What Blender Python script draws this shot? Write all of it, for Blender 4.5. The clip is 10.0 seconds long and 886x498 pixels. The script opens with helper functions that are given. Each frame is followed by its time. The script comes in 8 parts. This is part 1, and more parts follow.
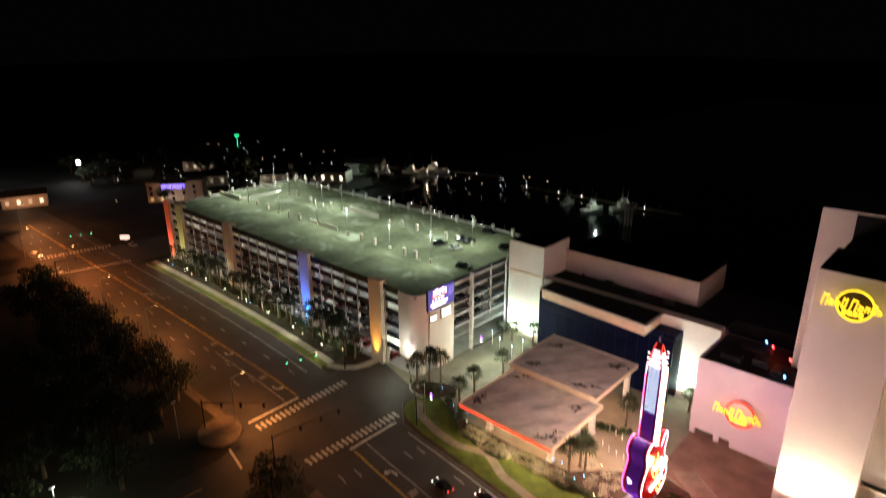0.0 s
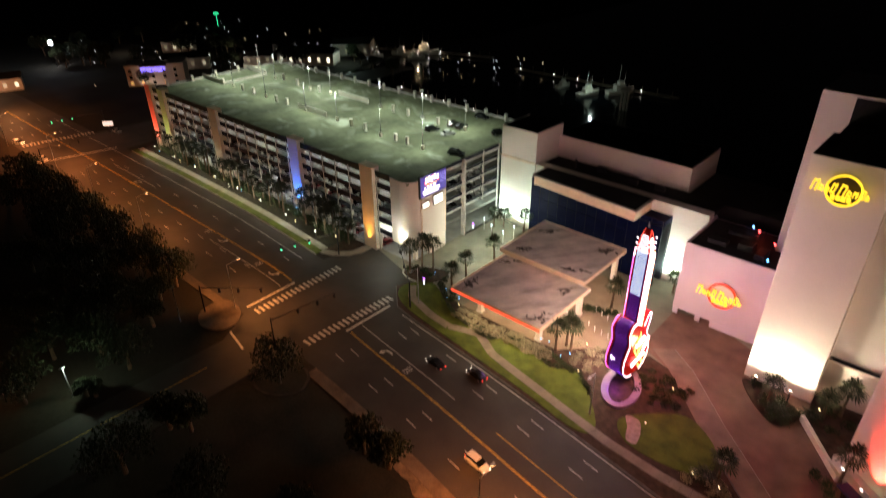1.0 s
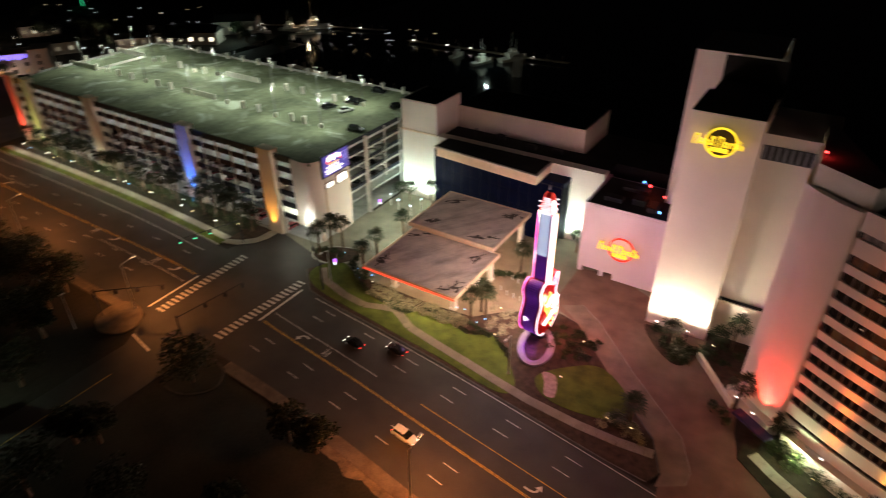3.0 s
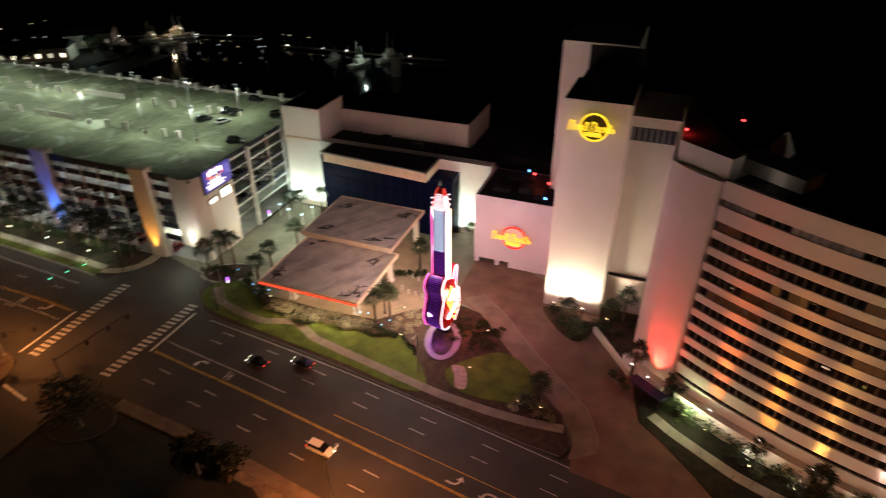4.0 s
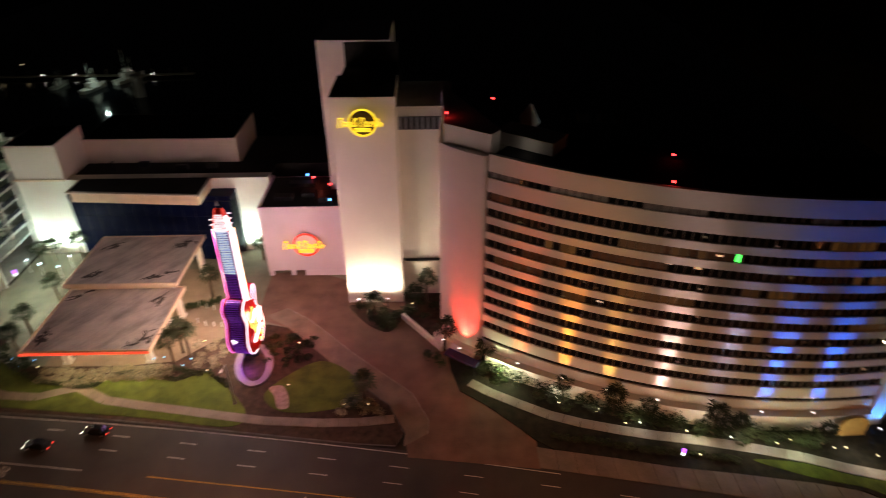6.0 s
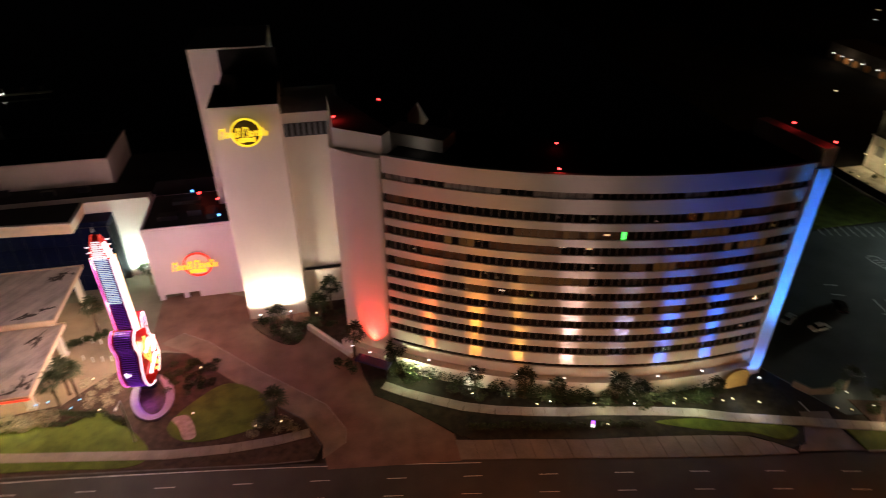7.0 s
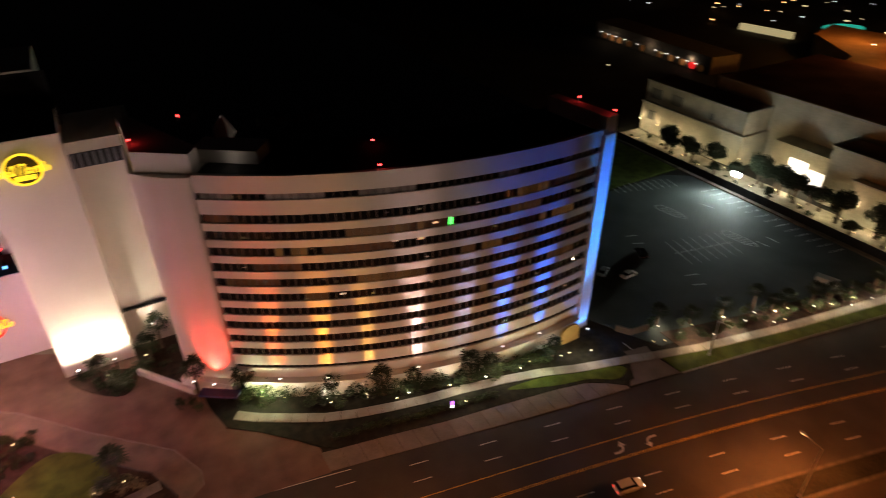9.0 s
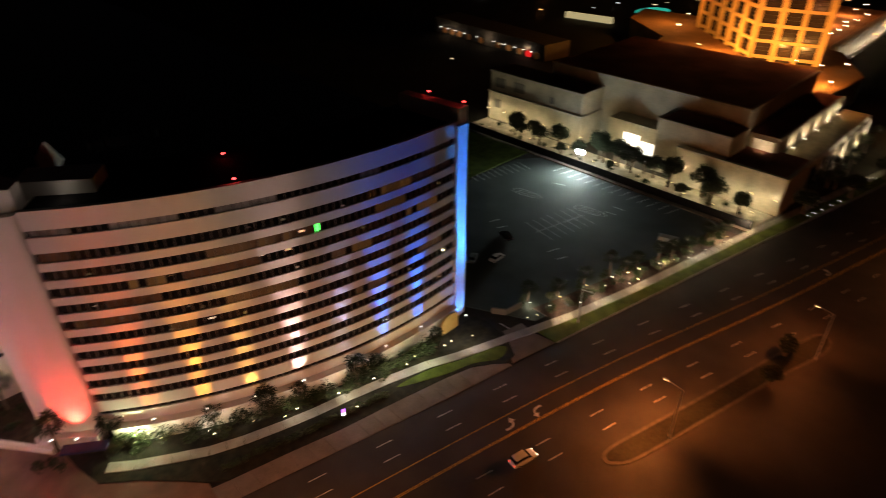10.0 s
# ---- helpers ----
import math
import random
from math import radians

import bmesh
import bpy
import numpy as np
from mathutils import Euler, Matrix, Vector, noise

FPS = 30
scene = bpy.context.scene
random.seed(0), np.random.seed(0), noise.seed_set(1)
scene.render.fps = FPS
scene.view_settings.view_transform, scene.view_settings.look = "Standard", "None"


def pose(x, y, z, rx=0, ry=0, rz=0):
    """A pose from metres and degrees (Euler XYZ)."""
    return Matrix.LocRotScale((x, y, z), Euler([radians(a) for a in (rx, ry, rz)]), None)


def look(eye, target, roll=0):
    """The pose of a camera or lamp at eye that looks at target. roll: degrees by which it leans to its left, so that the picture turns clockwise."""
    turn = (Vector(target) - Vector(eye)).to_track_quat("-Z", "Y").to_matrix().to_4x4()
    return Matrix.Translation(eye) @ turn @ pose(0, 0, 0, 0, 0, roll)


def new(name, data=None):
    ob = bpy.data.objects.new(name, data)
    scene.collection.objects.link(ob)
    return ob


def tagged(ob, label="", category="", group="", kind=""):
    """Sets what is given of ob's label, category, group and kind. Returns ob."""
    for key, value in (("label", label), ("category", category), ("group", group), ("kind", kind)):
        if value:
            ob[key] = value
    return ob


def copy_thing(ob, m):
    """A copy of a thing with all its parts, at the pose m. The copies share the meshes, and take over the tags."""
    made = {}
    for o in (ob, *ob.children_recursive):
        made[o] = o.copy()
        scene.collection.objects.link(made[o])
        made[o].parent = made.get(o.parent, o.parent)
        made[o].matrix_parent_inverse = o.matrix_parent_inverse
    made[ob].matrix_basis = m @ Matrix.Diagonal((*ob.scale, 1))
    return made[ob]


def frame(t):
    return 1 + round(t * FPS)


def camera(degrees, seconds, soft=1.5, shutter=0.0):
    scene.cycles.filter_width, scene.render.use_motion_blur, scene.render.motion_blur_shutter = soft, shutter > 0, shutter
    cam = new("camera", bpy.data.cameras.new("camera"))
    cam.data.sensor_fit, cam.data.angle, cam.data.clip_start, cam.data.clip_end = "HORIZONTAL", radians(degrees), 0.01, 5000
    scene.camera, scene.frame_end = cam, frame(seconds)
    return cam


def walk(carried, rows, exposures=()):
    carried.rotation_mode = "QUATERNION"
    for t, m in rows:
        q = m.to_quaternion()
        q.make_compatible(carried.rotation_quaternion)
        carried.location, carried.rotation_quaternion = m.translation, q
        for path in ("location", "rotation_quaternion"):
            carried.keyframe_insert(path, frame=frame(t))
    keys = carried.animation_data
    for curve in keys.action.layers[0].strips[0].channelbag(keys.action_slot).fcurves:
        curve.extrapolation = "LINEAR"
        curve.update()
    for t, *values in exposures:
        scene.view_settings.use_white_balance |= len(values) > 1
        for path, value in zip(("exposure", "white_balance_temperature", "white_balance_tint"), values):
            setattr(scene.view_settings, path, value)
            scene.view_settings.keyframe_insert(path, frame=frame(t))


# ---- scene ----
# ---------------------------------------------------------------- camera
cam = camera(71.45, 10.0, soft=0.75, shutter=0.9)
EYE = (0.0, 0.0, 83.0)
# seconds, yaw, pitch, roll
TURN = [
    (0.0, 42.57, -19.18, 0.33), (0.5, 42.20, -24.42, 0.28), (1.0, 41.81, -29.69, 0.24), (1.5, 41.36, -32.06, 0.30),
    (2.0, 40.80, -32.07, 0.25), (2.2, 39.80, -32.06, 0.25), (3.3, 28.67, -32.06, 0.22), (3.5, 26.48, -32.06, 0.22),
    (4.0, 20.85, -32.05, 0.24), (4.5, 15.29, -32.09, 0.23), (5.0, 9.99, -32.11, 0.19), (5.5, 4.63, -32.12, 0.20),
    (6.0, -1.39, -32.13, 0.21), (6.2, -3.72, -32.12, 0.20), (7.3, -15.12, -32.11, 0.03), (7.5, -17.02, -32.12, 0.01),
    (8.0, -21.75, -32.14, -0.03), (8.5, -26.36, -32.15, -0.02), (9.0, -30.21, -32.16, 0.02), (9.5, -37.83, -32.20, 0.0),
    (10.0, -44.34, -32.21, 0.03),
]
walk(cam, [(t, pose(*EYE, 90 + p, r, w)) for t, w, p, r in TURN], [(0, 0.2), (0.5, 0.15), (1.0, 0.08), (2.0, 0.07), (3.5, -0.1), (5, -0.22), (6, -0.2), (7.5, -0.2), (8.5, -0.12), (9.0, 0.02), (9.5, 0.08), (10, 0.1)])

# ---------------------------------------------------------------- world: a clear night
world = bpy.data.worlds.new("night_sky")
scene.world = world
world.use_nodes = True
world.node_tree.nodes["Background"].inputs[0].default_value = (0.25, 0.2, 0.22, 1)
world.node_tree.nodes["Background"].inputs[1].default_value = 0.0032


def lamp(kind, place, power, colour, target=None, angle=120, blend=0.6, size=0.15, name="lamp_light"):
    data = bpy.data.lights.new(name, kind)
    data.energy, data.color = power, colour
    if kind == "SPOT":
        data.spot_size, data.spot_blend = radians(angle), blend
    if kind == "AREA":
        data.shape, data.size, data.size_y, data.spread = "RECTANGLE", size, 0.25, radians(angle)
    else:
        data.shadow_soft_size = size
    ob = new(name, data)
    ob.matrix_world = look(place, target) if target else Matrix.Translation(place)
    return ob


SODIUM, COOL, WARM, WHITE = (1.0, 0.34, 0.08), (0.74, 1.0, 0.86), (1.0, 0.72, 0.42), (1.0, 0.87, 0.64)


# ---------------------------------------------------------------- materials
def mat(name, colour, rough=0.8, metal=0.0, vary=0.18, scale=0.6, fine=9.0, bump=0.15, spec=0.3, island=0.0, spots=0.0):
    """A surface with stains at a large scale, grain at a small one, and fine relief."""
    m = bpy.data.materials.new(name)
    m.use_nodes = True
    nt = m.node_tree
    n, link = nt.nodes, nt.links
    b = n["Principled BSDF"]
    b.inputs["Roughness"].default_value, b.inputs["Metallic"].default_value = rough, metal
    b.inputs["Specular IOR Level"].default_value = spec
    big, small = n.new("ShaderNodeTexNoise"), n.new("ShaderNodeTexNoise")
    big.inputs["Scale"].default_value, small.inputs["Scale"].default_value = scale, fine
    big.inputs["Detail"].default_value, small.inputs["Detail"].default_value = 6, 4
    geo = n.new("ShaderNodeNewGeometry")
    link.new(geo.outputs["Position"], big.inputs["Vector"])
    link.new(geo.outputs["Position"], small.inputs["Vector"])
    mix = n.new("ShaderNodeMath")
    mix.operation = "MULTIPLY_ADD"
    mix.inputs[1].default_value = 0.45
    link.new(small.outputs["Fac"], mix.inputs[0])
    link.new(big.outputs["Fac"], mix.inputs[2])
    ramp = n.new("ShaderNodeMapRange")
    ramp.inputs["From Min"].default_value, ramp.inputs["From Max"].default_value = 0.45, 1.0
    ramp.inputs["To Min"].default_value, ramp.inputs["To Max"].default_value = 1 - vary, 1 + vary
    link.new(mix.outputs[0], ramp.inputs["Value"])
    value = ramp.outputs["Result"]
    if island:
        info = n.new("ShaderNodeObjectInfo")
        add = n.new("ShaderNodeMath")
        add.operation = "MULTIPLY_ADD"
        add.inputs[1].default_value = island
        link.new(info.outputs["Random"], add.inputs[0])
        link.new(value, add.inputs[2])
        value = add.outputs[0]
    tint = n.new("ShaderNodeMix")
    tint.data_type, tint.blend_type = "RGBA", "MULTIPLY"
    tint.inputs["Factor"].default_value = 1
    tint.inputs["A"].default_value = (*colour, 1)
    link.new(value, tint.inputs["B"])
    link.new(tint.outputs["Result"], b.inputs["Base Color"])
    if bump:
        bp = n.new("ShaderNodeBump")
        bp.inputs["Strength"].default_value, bp.inputs["Distance"].default_value = bump, 0.05
        link.new(small.outputs["Fac"], bp.inputs["Height"])
        link.new(bp.outputs["Normal"], b.inputs["Normal"])
    return m


def glow(name, colour, strength, body=None):
    m = bpy.data.materials.new(name)
    m.use_nodes = True
    b = m.node_tree.nodes["Principled BSDF"]
    b.inputs["Base Color"].default_value = (*(body or colour), 1)
    b.inputs["Emission Color"].default_value = (*colour, 1)
    b.inputs["Emission Strength"].default_value = strength
    b.inputs["Roughness"].default_value = 0.4
    return m


M_GROUND = mat("soil", (0.035, 0.03, 0.022), 0.95, vary=0.5, scale=0.05, fine=1.2)
M_SOIL_S = mat("dark_turf", (0.03, 0.028, 0.018), 0.95, vary=0.6, scale=0.12, fine=2.0)
M_WATER = mat("black_water", (0.004, 0.006, 0.008), 0.12, vary=0.2, scale=0.1, fine=0.8, bump=0.3, spec=0.5)
M_ASPHALT = mat("asphalt", (0.047, 0.041, 0.037), 0.72, vary=0.35, scale=0.14, fine=5.0, spec=0.4)
M_LOT = mat("worn_asphalt", (0.06, 0.07, 0.064), 0.8, vary=0.4, scale=0.09, fine=3.0)
M_PAVE = mat("concrete_paving", (0.34, 0.31, 0.27), 0.85, vary=0.3, scale=0.35, fine=4.0, island=0.12)
M_KERB = mat("kerb_concrete", (0.38, 0.36, 0.32), 0.85, vary=0.25)
M_PAVER = mat("red_brick_pavers", (0.19, 0.112, 0.082), 0.8, vary=0.35, scale=0.25, fine=6.0)
M_PLAZA = mat("stamped_concrete", (0.22, 0.205, 0.15), 0.8, vary=0.3, scale=0.2, fine=5.0)
M_COVER = mat("dark_ground_cover", (0.024, 0.021, 0.012), 0.95, vary=0.6, scale=0.7, fine=6.0, bump=0.8)
# concrete darkened to stand for the dim light on the south footpaths
M_DIM = mat("dimmed_concrete_path", (0.15, 0.115, 0.085), 0.9, vary=0.4, scale=0.4, fine=4.0)
M_DARK_KERB = mat("dark_kerb_concrete", (0.06, 0.05, 0.04), 0.9, vary=0.5, scale=0.4, fine=4.0)
M_MARGIN = mat("worn_drive_margin", (0.21, 0.155, 0.115), 0.85, vary=0.35, scale=0.3, fine=5.0)
M_TAN = mat("tan_concrete_drive", (0.29, 0.22, 0.155), 0.8, vary=0.3, scale=0.2, fine=5.0)
M_APRON = mat("dull_pinkish_concrete", (0.2, 0.165, 0.14), 0.85, vary=0.3, scale=0.25, fine=4.0, island=0.1)
M_WALK = mat("dull_tan_paving", (0.23, 0.185, 0.15), 0.85, vary=0.3, scale=0.35, fine=4.0, island=0.12)
M_JOINT = mat("pale_drive_joint", (0.34, 0.29, 0.25), 0.85, vary=0.3)
M_FADED = mat("faded_bay_paint", (0.62, 0.63, 0.61), 0.8, vary=0.6, scale=0.8, fine=8.0)
M_GRASS = mat("lawn_grass", (0.088, 0.115, 0.014), 0.95, vary=0.5, scale=0.35, fine=7.0, bump=0.6)
M_MULCH = mat("bark_mulch", (0.055, 0.032, 0.02), 0.95, vary=0.6, scale=0.8, fine=8.0, bump=0.8)
M_PAINT = mat("white_road_paint", (0.62, 0.6, 0.56), 0.7, vary=0.4, scale=1.5, fine=12.0)
M_YELLOW = mat("yellow_road_paint", (0.74, 0.46, 0.07), 0.7, vary=0.4, scale=1.0, fine=10.0)
M_WHITE = mat("white_stucco", (0.75, 0.7, 0.62), 0.85, vary=0.07, scale=0.12, fine=5.0)
M_CREAM = mat("cream_stucco", (0.68, 0.59, 0.5), 0.85, vary=0.1, scale=0.12, fine=5.0)
M_PINK = mat("lilac_stucco", (0.66, 0.54, 0.62), 0.85, vary=0.08, scale=0.12, fine=5.0)
M_BLUE = mat("dark_blue_glass", (0.0022, 0.005, 0.028), 0.5, vary=0.3, scale=0.3, fine=2.0, bump=0.0, spec=0.08)
M_ROOF = mat("black_roof_membrane", (0.018, 0.017, 0.016), 0.9, vary=0.5, scale=0.1, fine=2.0)
M_CANOPY = mat("stained_roof_coating", (0.62, 0.53, 0.47), 0.85, vary=0.2, scale=0.3, fine=2.5)


def add_streaks(m, turn, low, high, dark):
    """Long soft dirt streaks running one way over a surface."""
    nt = m.node_tree
    n, link = nt.nodes, nt.links
    geo, mapping, tex = n.new("ShaderNodeNewGeometry"), n.new("ShaderNodeMapping"), n.new("ShaderNodeTexNoise")
    mapping.vector_type = "TEXTURE"
    mapping.inputs["Rotation"].default_value = (0, 0, turn)
    mapping.inputs["Scale"].default_value = (11.0, 2.8, 1)
    tex.inputs["Scale"].default_value, tex.inputs["Detail"].default_value, tex.inputs["Roughness"].default_value = 0.9, 6, 0.65
    link.new(geo.outputs["Position"], mapping.inputs["Vector"])
    link.new(mapping.outputs["Vector"], tex.inputs["Vector"])
    ramp = n.new("ShaderNodeMapRange")
    ramp.inputs["From Min"].default_value, ramp.inputs["From Max"].default_value = low, high
    ramp.inputs["To Min"].default_value, ramp.inputs["To Max"].default_value = 1, dark
    link.new(tex.outputs["Fac"], ramp.inputs["Value"])
    mix = n.new("ShaderNodeMix")
    mix.data_type, mix.blend_type = "RGBA", "MULTIPLY"
    mix.inputs["Factor"].default_value = 1
    base = n["Principled BSDF"].inputs["Base Color"]
    link.new(base.links[0].from_socket, mix.inputs["A"])
    link.new(ramp.outputs["Result"], mix.inputs["B"])
    link.new(mix.outputs["Result"], base)


add_streaks(M_CANOPY, 1.0, 0.46, 0.72, 0.55)
M_STAIN = mat("black_mildew", (0.1, 0.08, 0.07), 0.9, vary=0.5, scale=0.8, fine=6.0)
M_TRIM = mat("tan_fascia", (0.74, 0.58, 0.41), 0.7, vary=0.12)
M_DECK = mat("parking_deck_concrete", (0.175, 0.195, 0.118), 0.88, vary=0.5, scale=0.1, fine=0.6)


def add_scuffs(m, low, high, pale):
    """Pale curling tyre scuffs worn into a surface."""
    nt = m.node_tree
    n, link = nt.nodes, nt.links
    geo, tex = n.new("ShaderNodeNewGeometry"), n.new("ShaderNodeTexNoise")
    tex.inputs["Scale"].default_value, tex.inputs["Detail"].default_value, tex.inputs["Distortion"].default_value = 0.055, 7, 2.6
    link.new(geo.outputs["Position"], tex.inputs["Vector"])
    ramp = n.new("ShaderNodeMapRange")
    ramp.inputs["From Min"].default_value, ramp.inputs["From Max"].default_value = low, high
    link.new(tex.outputs["Fac"], ramp.inputs["Value"])
    mix = n.new("ShaderNodeMix")
    mix.data_type = "RGBA"
    base = n["Principled BSDF"].inputs["Base Color"]
    link.new(base.links[0].from_socket, mix.inputs["A"])
    mix.inputs["B"].default_value = (*pale, 1)
    link.new(ramp.outputs["Result"], mix.inputs["Factor"])
    link.new(mix.outputs["Result"], base)


add_scuffs(M_DECK, 0.55, 0.72, (0.42, 0.46, 0.36))
M_SPANDREL = mat("precast_concrete", (0.62, 0.61, 0.58), 0.85, vary=0.18, scale=0.3, fine=4.0, island=0.08)
M_NAVY = mat("black_blue_panel", (0.012, 0.013, 0.022), 0.6, vary=0.3, scale=0.5)
M_SLAB = mat("pale_deck_concrete", (0.42, 0.42, 0.39), 0.85, vary=0.3, scale=0.3)
M_COLUMN = mat("concrete_column", (0.5, 0.47, 0.43), 0.85, vary=0.2)
M_METAL = mat("galvanised_steel", (0.4, 0.4, 0.4), 0.45, 0.7, vary=0.15)
M_DARK = mat("black_painted_steel", (0.02, 0.02, 0.022), 0.5, 0.2, vary=0.2)
M_PANE = mat("tinted_window", (0.012, 0.01, 0.009), 0.08, vary=0.4, scale=0.5, bump=0.0, spec=0.6, island=0.3)
M_BARK = mat("palm_bark", (0.13, 0.095, 0.065), 0.9, vary=0.4, fine=14.0, bump=0.8)
M_PALM = mat("palm_frond", (0.03, 0.04, 0.016), 0.6, vary=0.4, scale=2.0, island=0.3)
M_LEAF = mat("oak_leaf", (0.02, 0.026, 0.01), 0.7, vary=0.5, scale=1.5, island=0.3)
M_SHRUB = mat("shrub_leaf", (0.03, 0.043, 0.014), 0.7, vary=0.5, scale=1.5, island=0.4)
M_PALE = mat("silvery_shrub_leaf", (0.28, 0.25, 0.17), 0.8, vary=0.5, scale=1.5, island=0.4)
M_TYRE = mat("tyre_rubber", (0.015, 0.015, 0.015), 0.9, vary=0.2)
M_RIM = mat("alloy_rim", (0.4, 0.4, 0.42), 0.35, 0.8, vary=0.1)
M_GLASS = mat("car_glass", (0.01, 0.012, 0.014), 0.08, vary=0.1, bump=0.0, spec=0.6)
CAR_PAINT = {
    "white": mat("white_car_paint", (0.72, 0.72, 0.7), 0.3, vary=0.05, bump=0.0, spec=0.6),
    "black": mat("black_car_paint", (0.012, 0.012, 0.014), 0.25, vary=0.1, bump=0.0, spec=0.6),
    "silver": mat("silver_car_paint", (0.36, 0.37, 0.38), 0.3, 0.6, vary=0.05, bump=0.0),
    "red": mat("dark_red_car_paint", (0.2, 0.02, 0.02), 0.3, vary=0.05, bump=0.0, spec=0.6),
}
G_HEAD = glow("headlight_glow", (1.0, 0.9, 0.72), 14)
G_TAIL = glow("tail_light_glow", (1.0, 0.05, 0.03), 5)
G_LENS = glow("floodlight_lens", (1.0, 0.93, 0.8), 5)
G_SODIUM = glow("sodium_lens", (1.0, 0.6, 0.28), 10)
G_RED = glow("red_beacon", (1.0, 0.03, 0.03), 16)
G_GREEN = glow("green_signal", (0.1, 1.0, 0.45), 3.5)
G_BLUE = glow("blue_landscape_lens", (0.12, 0.4, 1.0), 6)
G_WARM = glow("warm_landscape_lens", (1.0, 0.78, 0.4), 5)
G_YELLOW = glow("yellow_neon", (1.0, 0.72, 0.03), 1.35)
G_REDNEON = glow("red_neon", (1.0, 0.07, 0.04), 1.5)


# ---------------------------------------------------------------- mesh helpers
def box(bm, x0, y0, z0, x1, y1, z1, bevel=0.0):
    r = bmesh.ops.create_cube(bm, size=1, matrix=Matrix.Translation(((x0 + x1) / 2, (y0 + y1) / 2, (z0 + z1) / 2)) @ Matrix.Diagonal((x1 - x0, y1 - y0, z1 - z0, 1)))
    if bevel:
        edges = {e for v in r["verts"] for e in v.link_edges}
        bmesh.ops.bevel(bm, geom=list(edges), offset=bevel, segments=1, affect="EDGES")
    return r


def cyl(bm, p, q, r0, r1=None, n=10, cap=True):
    """A tapered round bar from p to q."""
    p, q = Vector(p), Vector(q)
    d = q - p
    turn = d.to_track_quat("Z", "Y").to_matrix().to_4x4()
    bmesh.ops.create_cone(bm, cap_ends=cap, segments=n, radius1=r0, radius2=r0 if r1 is None else r1, depth=d.length,
                          matrix=Matrix.Translation((p + q) / 2) @ turn)


def prism(bm, outline, z0, z1):
    """A solid with the given outline, counter-clockwise from above."""
    low = [bm.verts.new((x, y, z0)) for x, y in outline]
    top = [bm.verts.new((x, y, z1)) for x, y in outline]
    bm.faces.new(top)
    bm.faces.new(low[::-1])
    for i in range(len(low)):
        j = (i + 1) % len(low)
        bm.faces.new((low[i], low[j], top[j], top[i]))


def sheet(bm, upper, lower, z):
    """A flat strip between two lines of as many points."""
    a = [bm.verts.new((x, y, z)) for x, y in upper]
    b = [bm.verts.new((x, y, z)) for x, y in lower]
    for i in range(len(a) - 1):
        bm.faces.new((b[i], b[i + 1], a[i + 1], a[i]))


def arc_block(bm, c, r0, r1, a0, a1, z0, z1, n):
    """A block bent round c; angles in degrees from the -y direction, to +x; r0 is the outer face."""
    rows = []
    for i in range(n + 1):
        a = radians(a0 + (a1 - a0) * i / n)
        s, k = math.sin(a), -math.cos(a)
        rows.append([bm.verts.new((c[0] + r * s, c[1] + r * k, z)) for r, z in ((r0, z0), (r0, z1), (r1, z1), (r1, z0))])
    for u, v in zip(rows, rows[1:]):
        for i in range(4):
            j = (i + 1) % 4
            bm.faces.new((u[i], v[i], v[j], u[j]))
    bm.faces.new(rows[0])
    bm.faces.new(rows[-1][::-1])


def finish(name, bm, material, smooth=False):
    bmesh.ops.recalc_face_normals(bm, faces=bm.faces)
    me = bpy.data.meshes.new(name)
    bm.to_mesh(me)
    bm.free()
    for m in material if isinstance(material, (list, tuple)) else (material,):
        me.materials.append(m)
    if smooth:
        for p in me.polygons:
            p.use_smooth = True
    return me


def part(name, bm, material, parent, label="", smooth=False):
    ob = new(name, finish(name, bm, material, smooth))
    ob.parent = parent
    return tagged(ob, label)


def share(name, me, parent, m):
    """One more piece on a mesh that others use too."""
    ob = new(name, me)
    ob.parent = parent
    ob.matrix_basis = m
    return ob


def thing(name, place, label, category, group="", kind=""):
    ob = new(name)
    ob.empty_display_size = 0.3
    ob.location = place
    return tagged(ob, label, category, group, kind)


def solid(name, bm, material, label="", category="", group="", kind="", smooth=False):
    return tagged(new(name, finish(name, bm, material, smooth)), label, category, group, kind)


def setting(name, bm, material, label=""):
    return tagged(new(name, finish(name, bm, material)), label, kind="structure")


def smooth_line(knots, x):
    """A soft curve through knots (x, y), sampled at x."""
    kx, ky = np.array([k[0] for k in knots], float), np.array([k[1] for k in knots], float)
    xs = np.asarray(x, float)
    return sum(np.interp(xs + d, kx, ky) for d in (-12, -6, 0, 6, 12)) / 5


# north edge of the highway
NORTH = [(-700, 78), (-300, 85.2), (-240, 85.9), (-200, 86.2), (-160, 85.8), (-134, 84.4), (-100, 81.6), (-80, 79.5), (-50, 76.2), (-13, 70.6), (20, 64.5), (55, 57.2), (80, 53.0), (119, 45.6), (153, 39), (300, 9), (700, -80)]


def north(x):
    return float(smooth_line(NORTH, x))


def blob(points, n=6):
    """A closed soft outline through the points."""
    out, k = [], len(points)
    for i in range(k):
        p0, p1, p2, p3 = (Vector(points[(i + j) % k]) for j in (-1, 0, 1, 2))
        for s in range(n):
            t = s / n
            v = 0.5 * (2 * p1 + (p2 - p0) * t + (2 * p0 - 5 * p1 + 4 * p2 - p3) * t * t + (3 * p1 - p0 - 3 * p2 + p3) * t**3)
            out.append((v.x, v.y))
    area = sum(a[0] * b[1] - b[0] * a[1] for a, b in zip(out, out[1:] + out[:1]))
    return out if area > 0 else out[::-1]


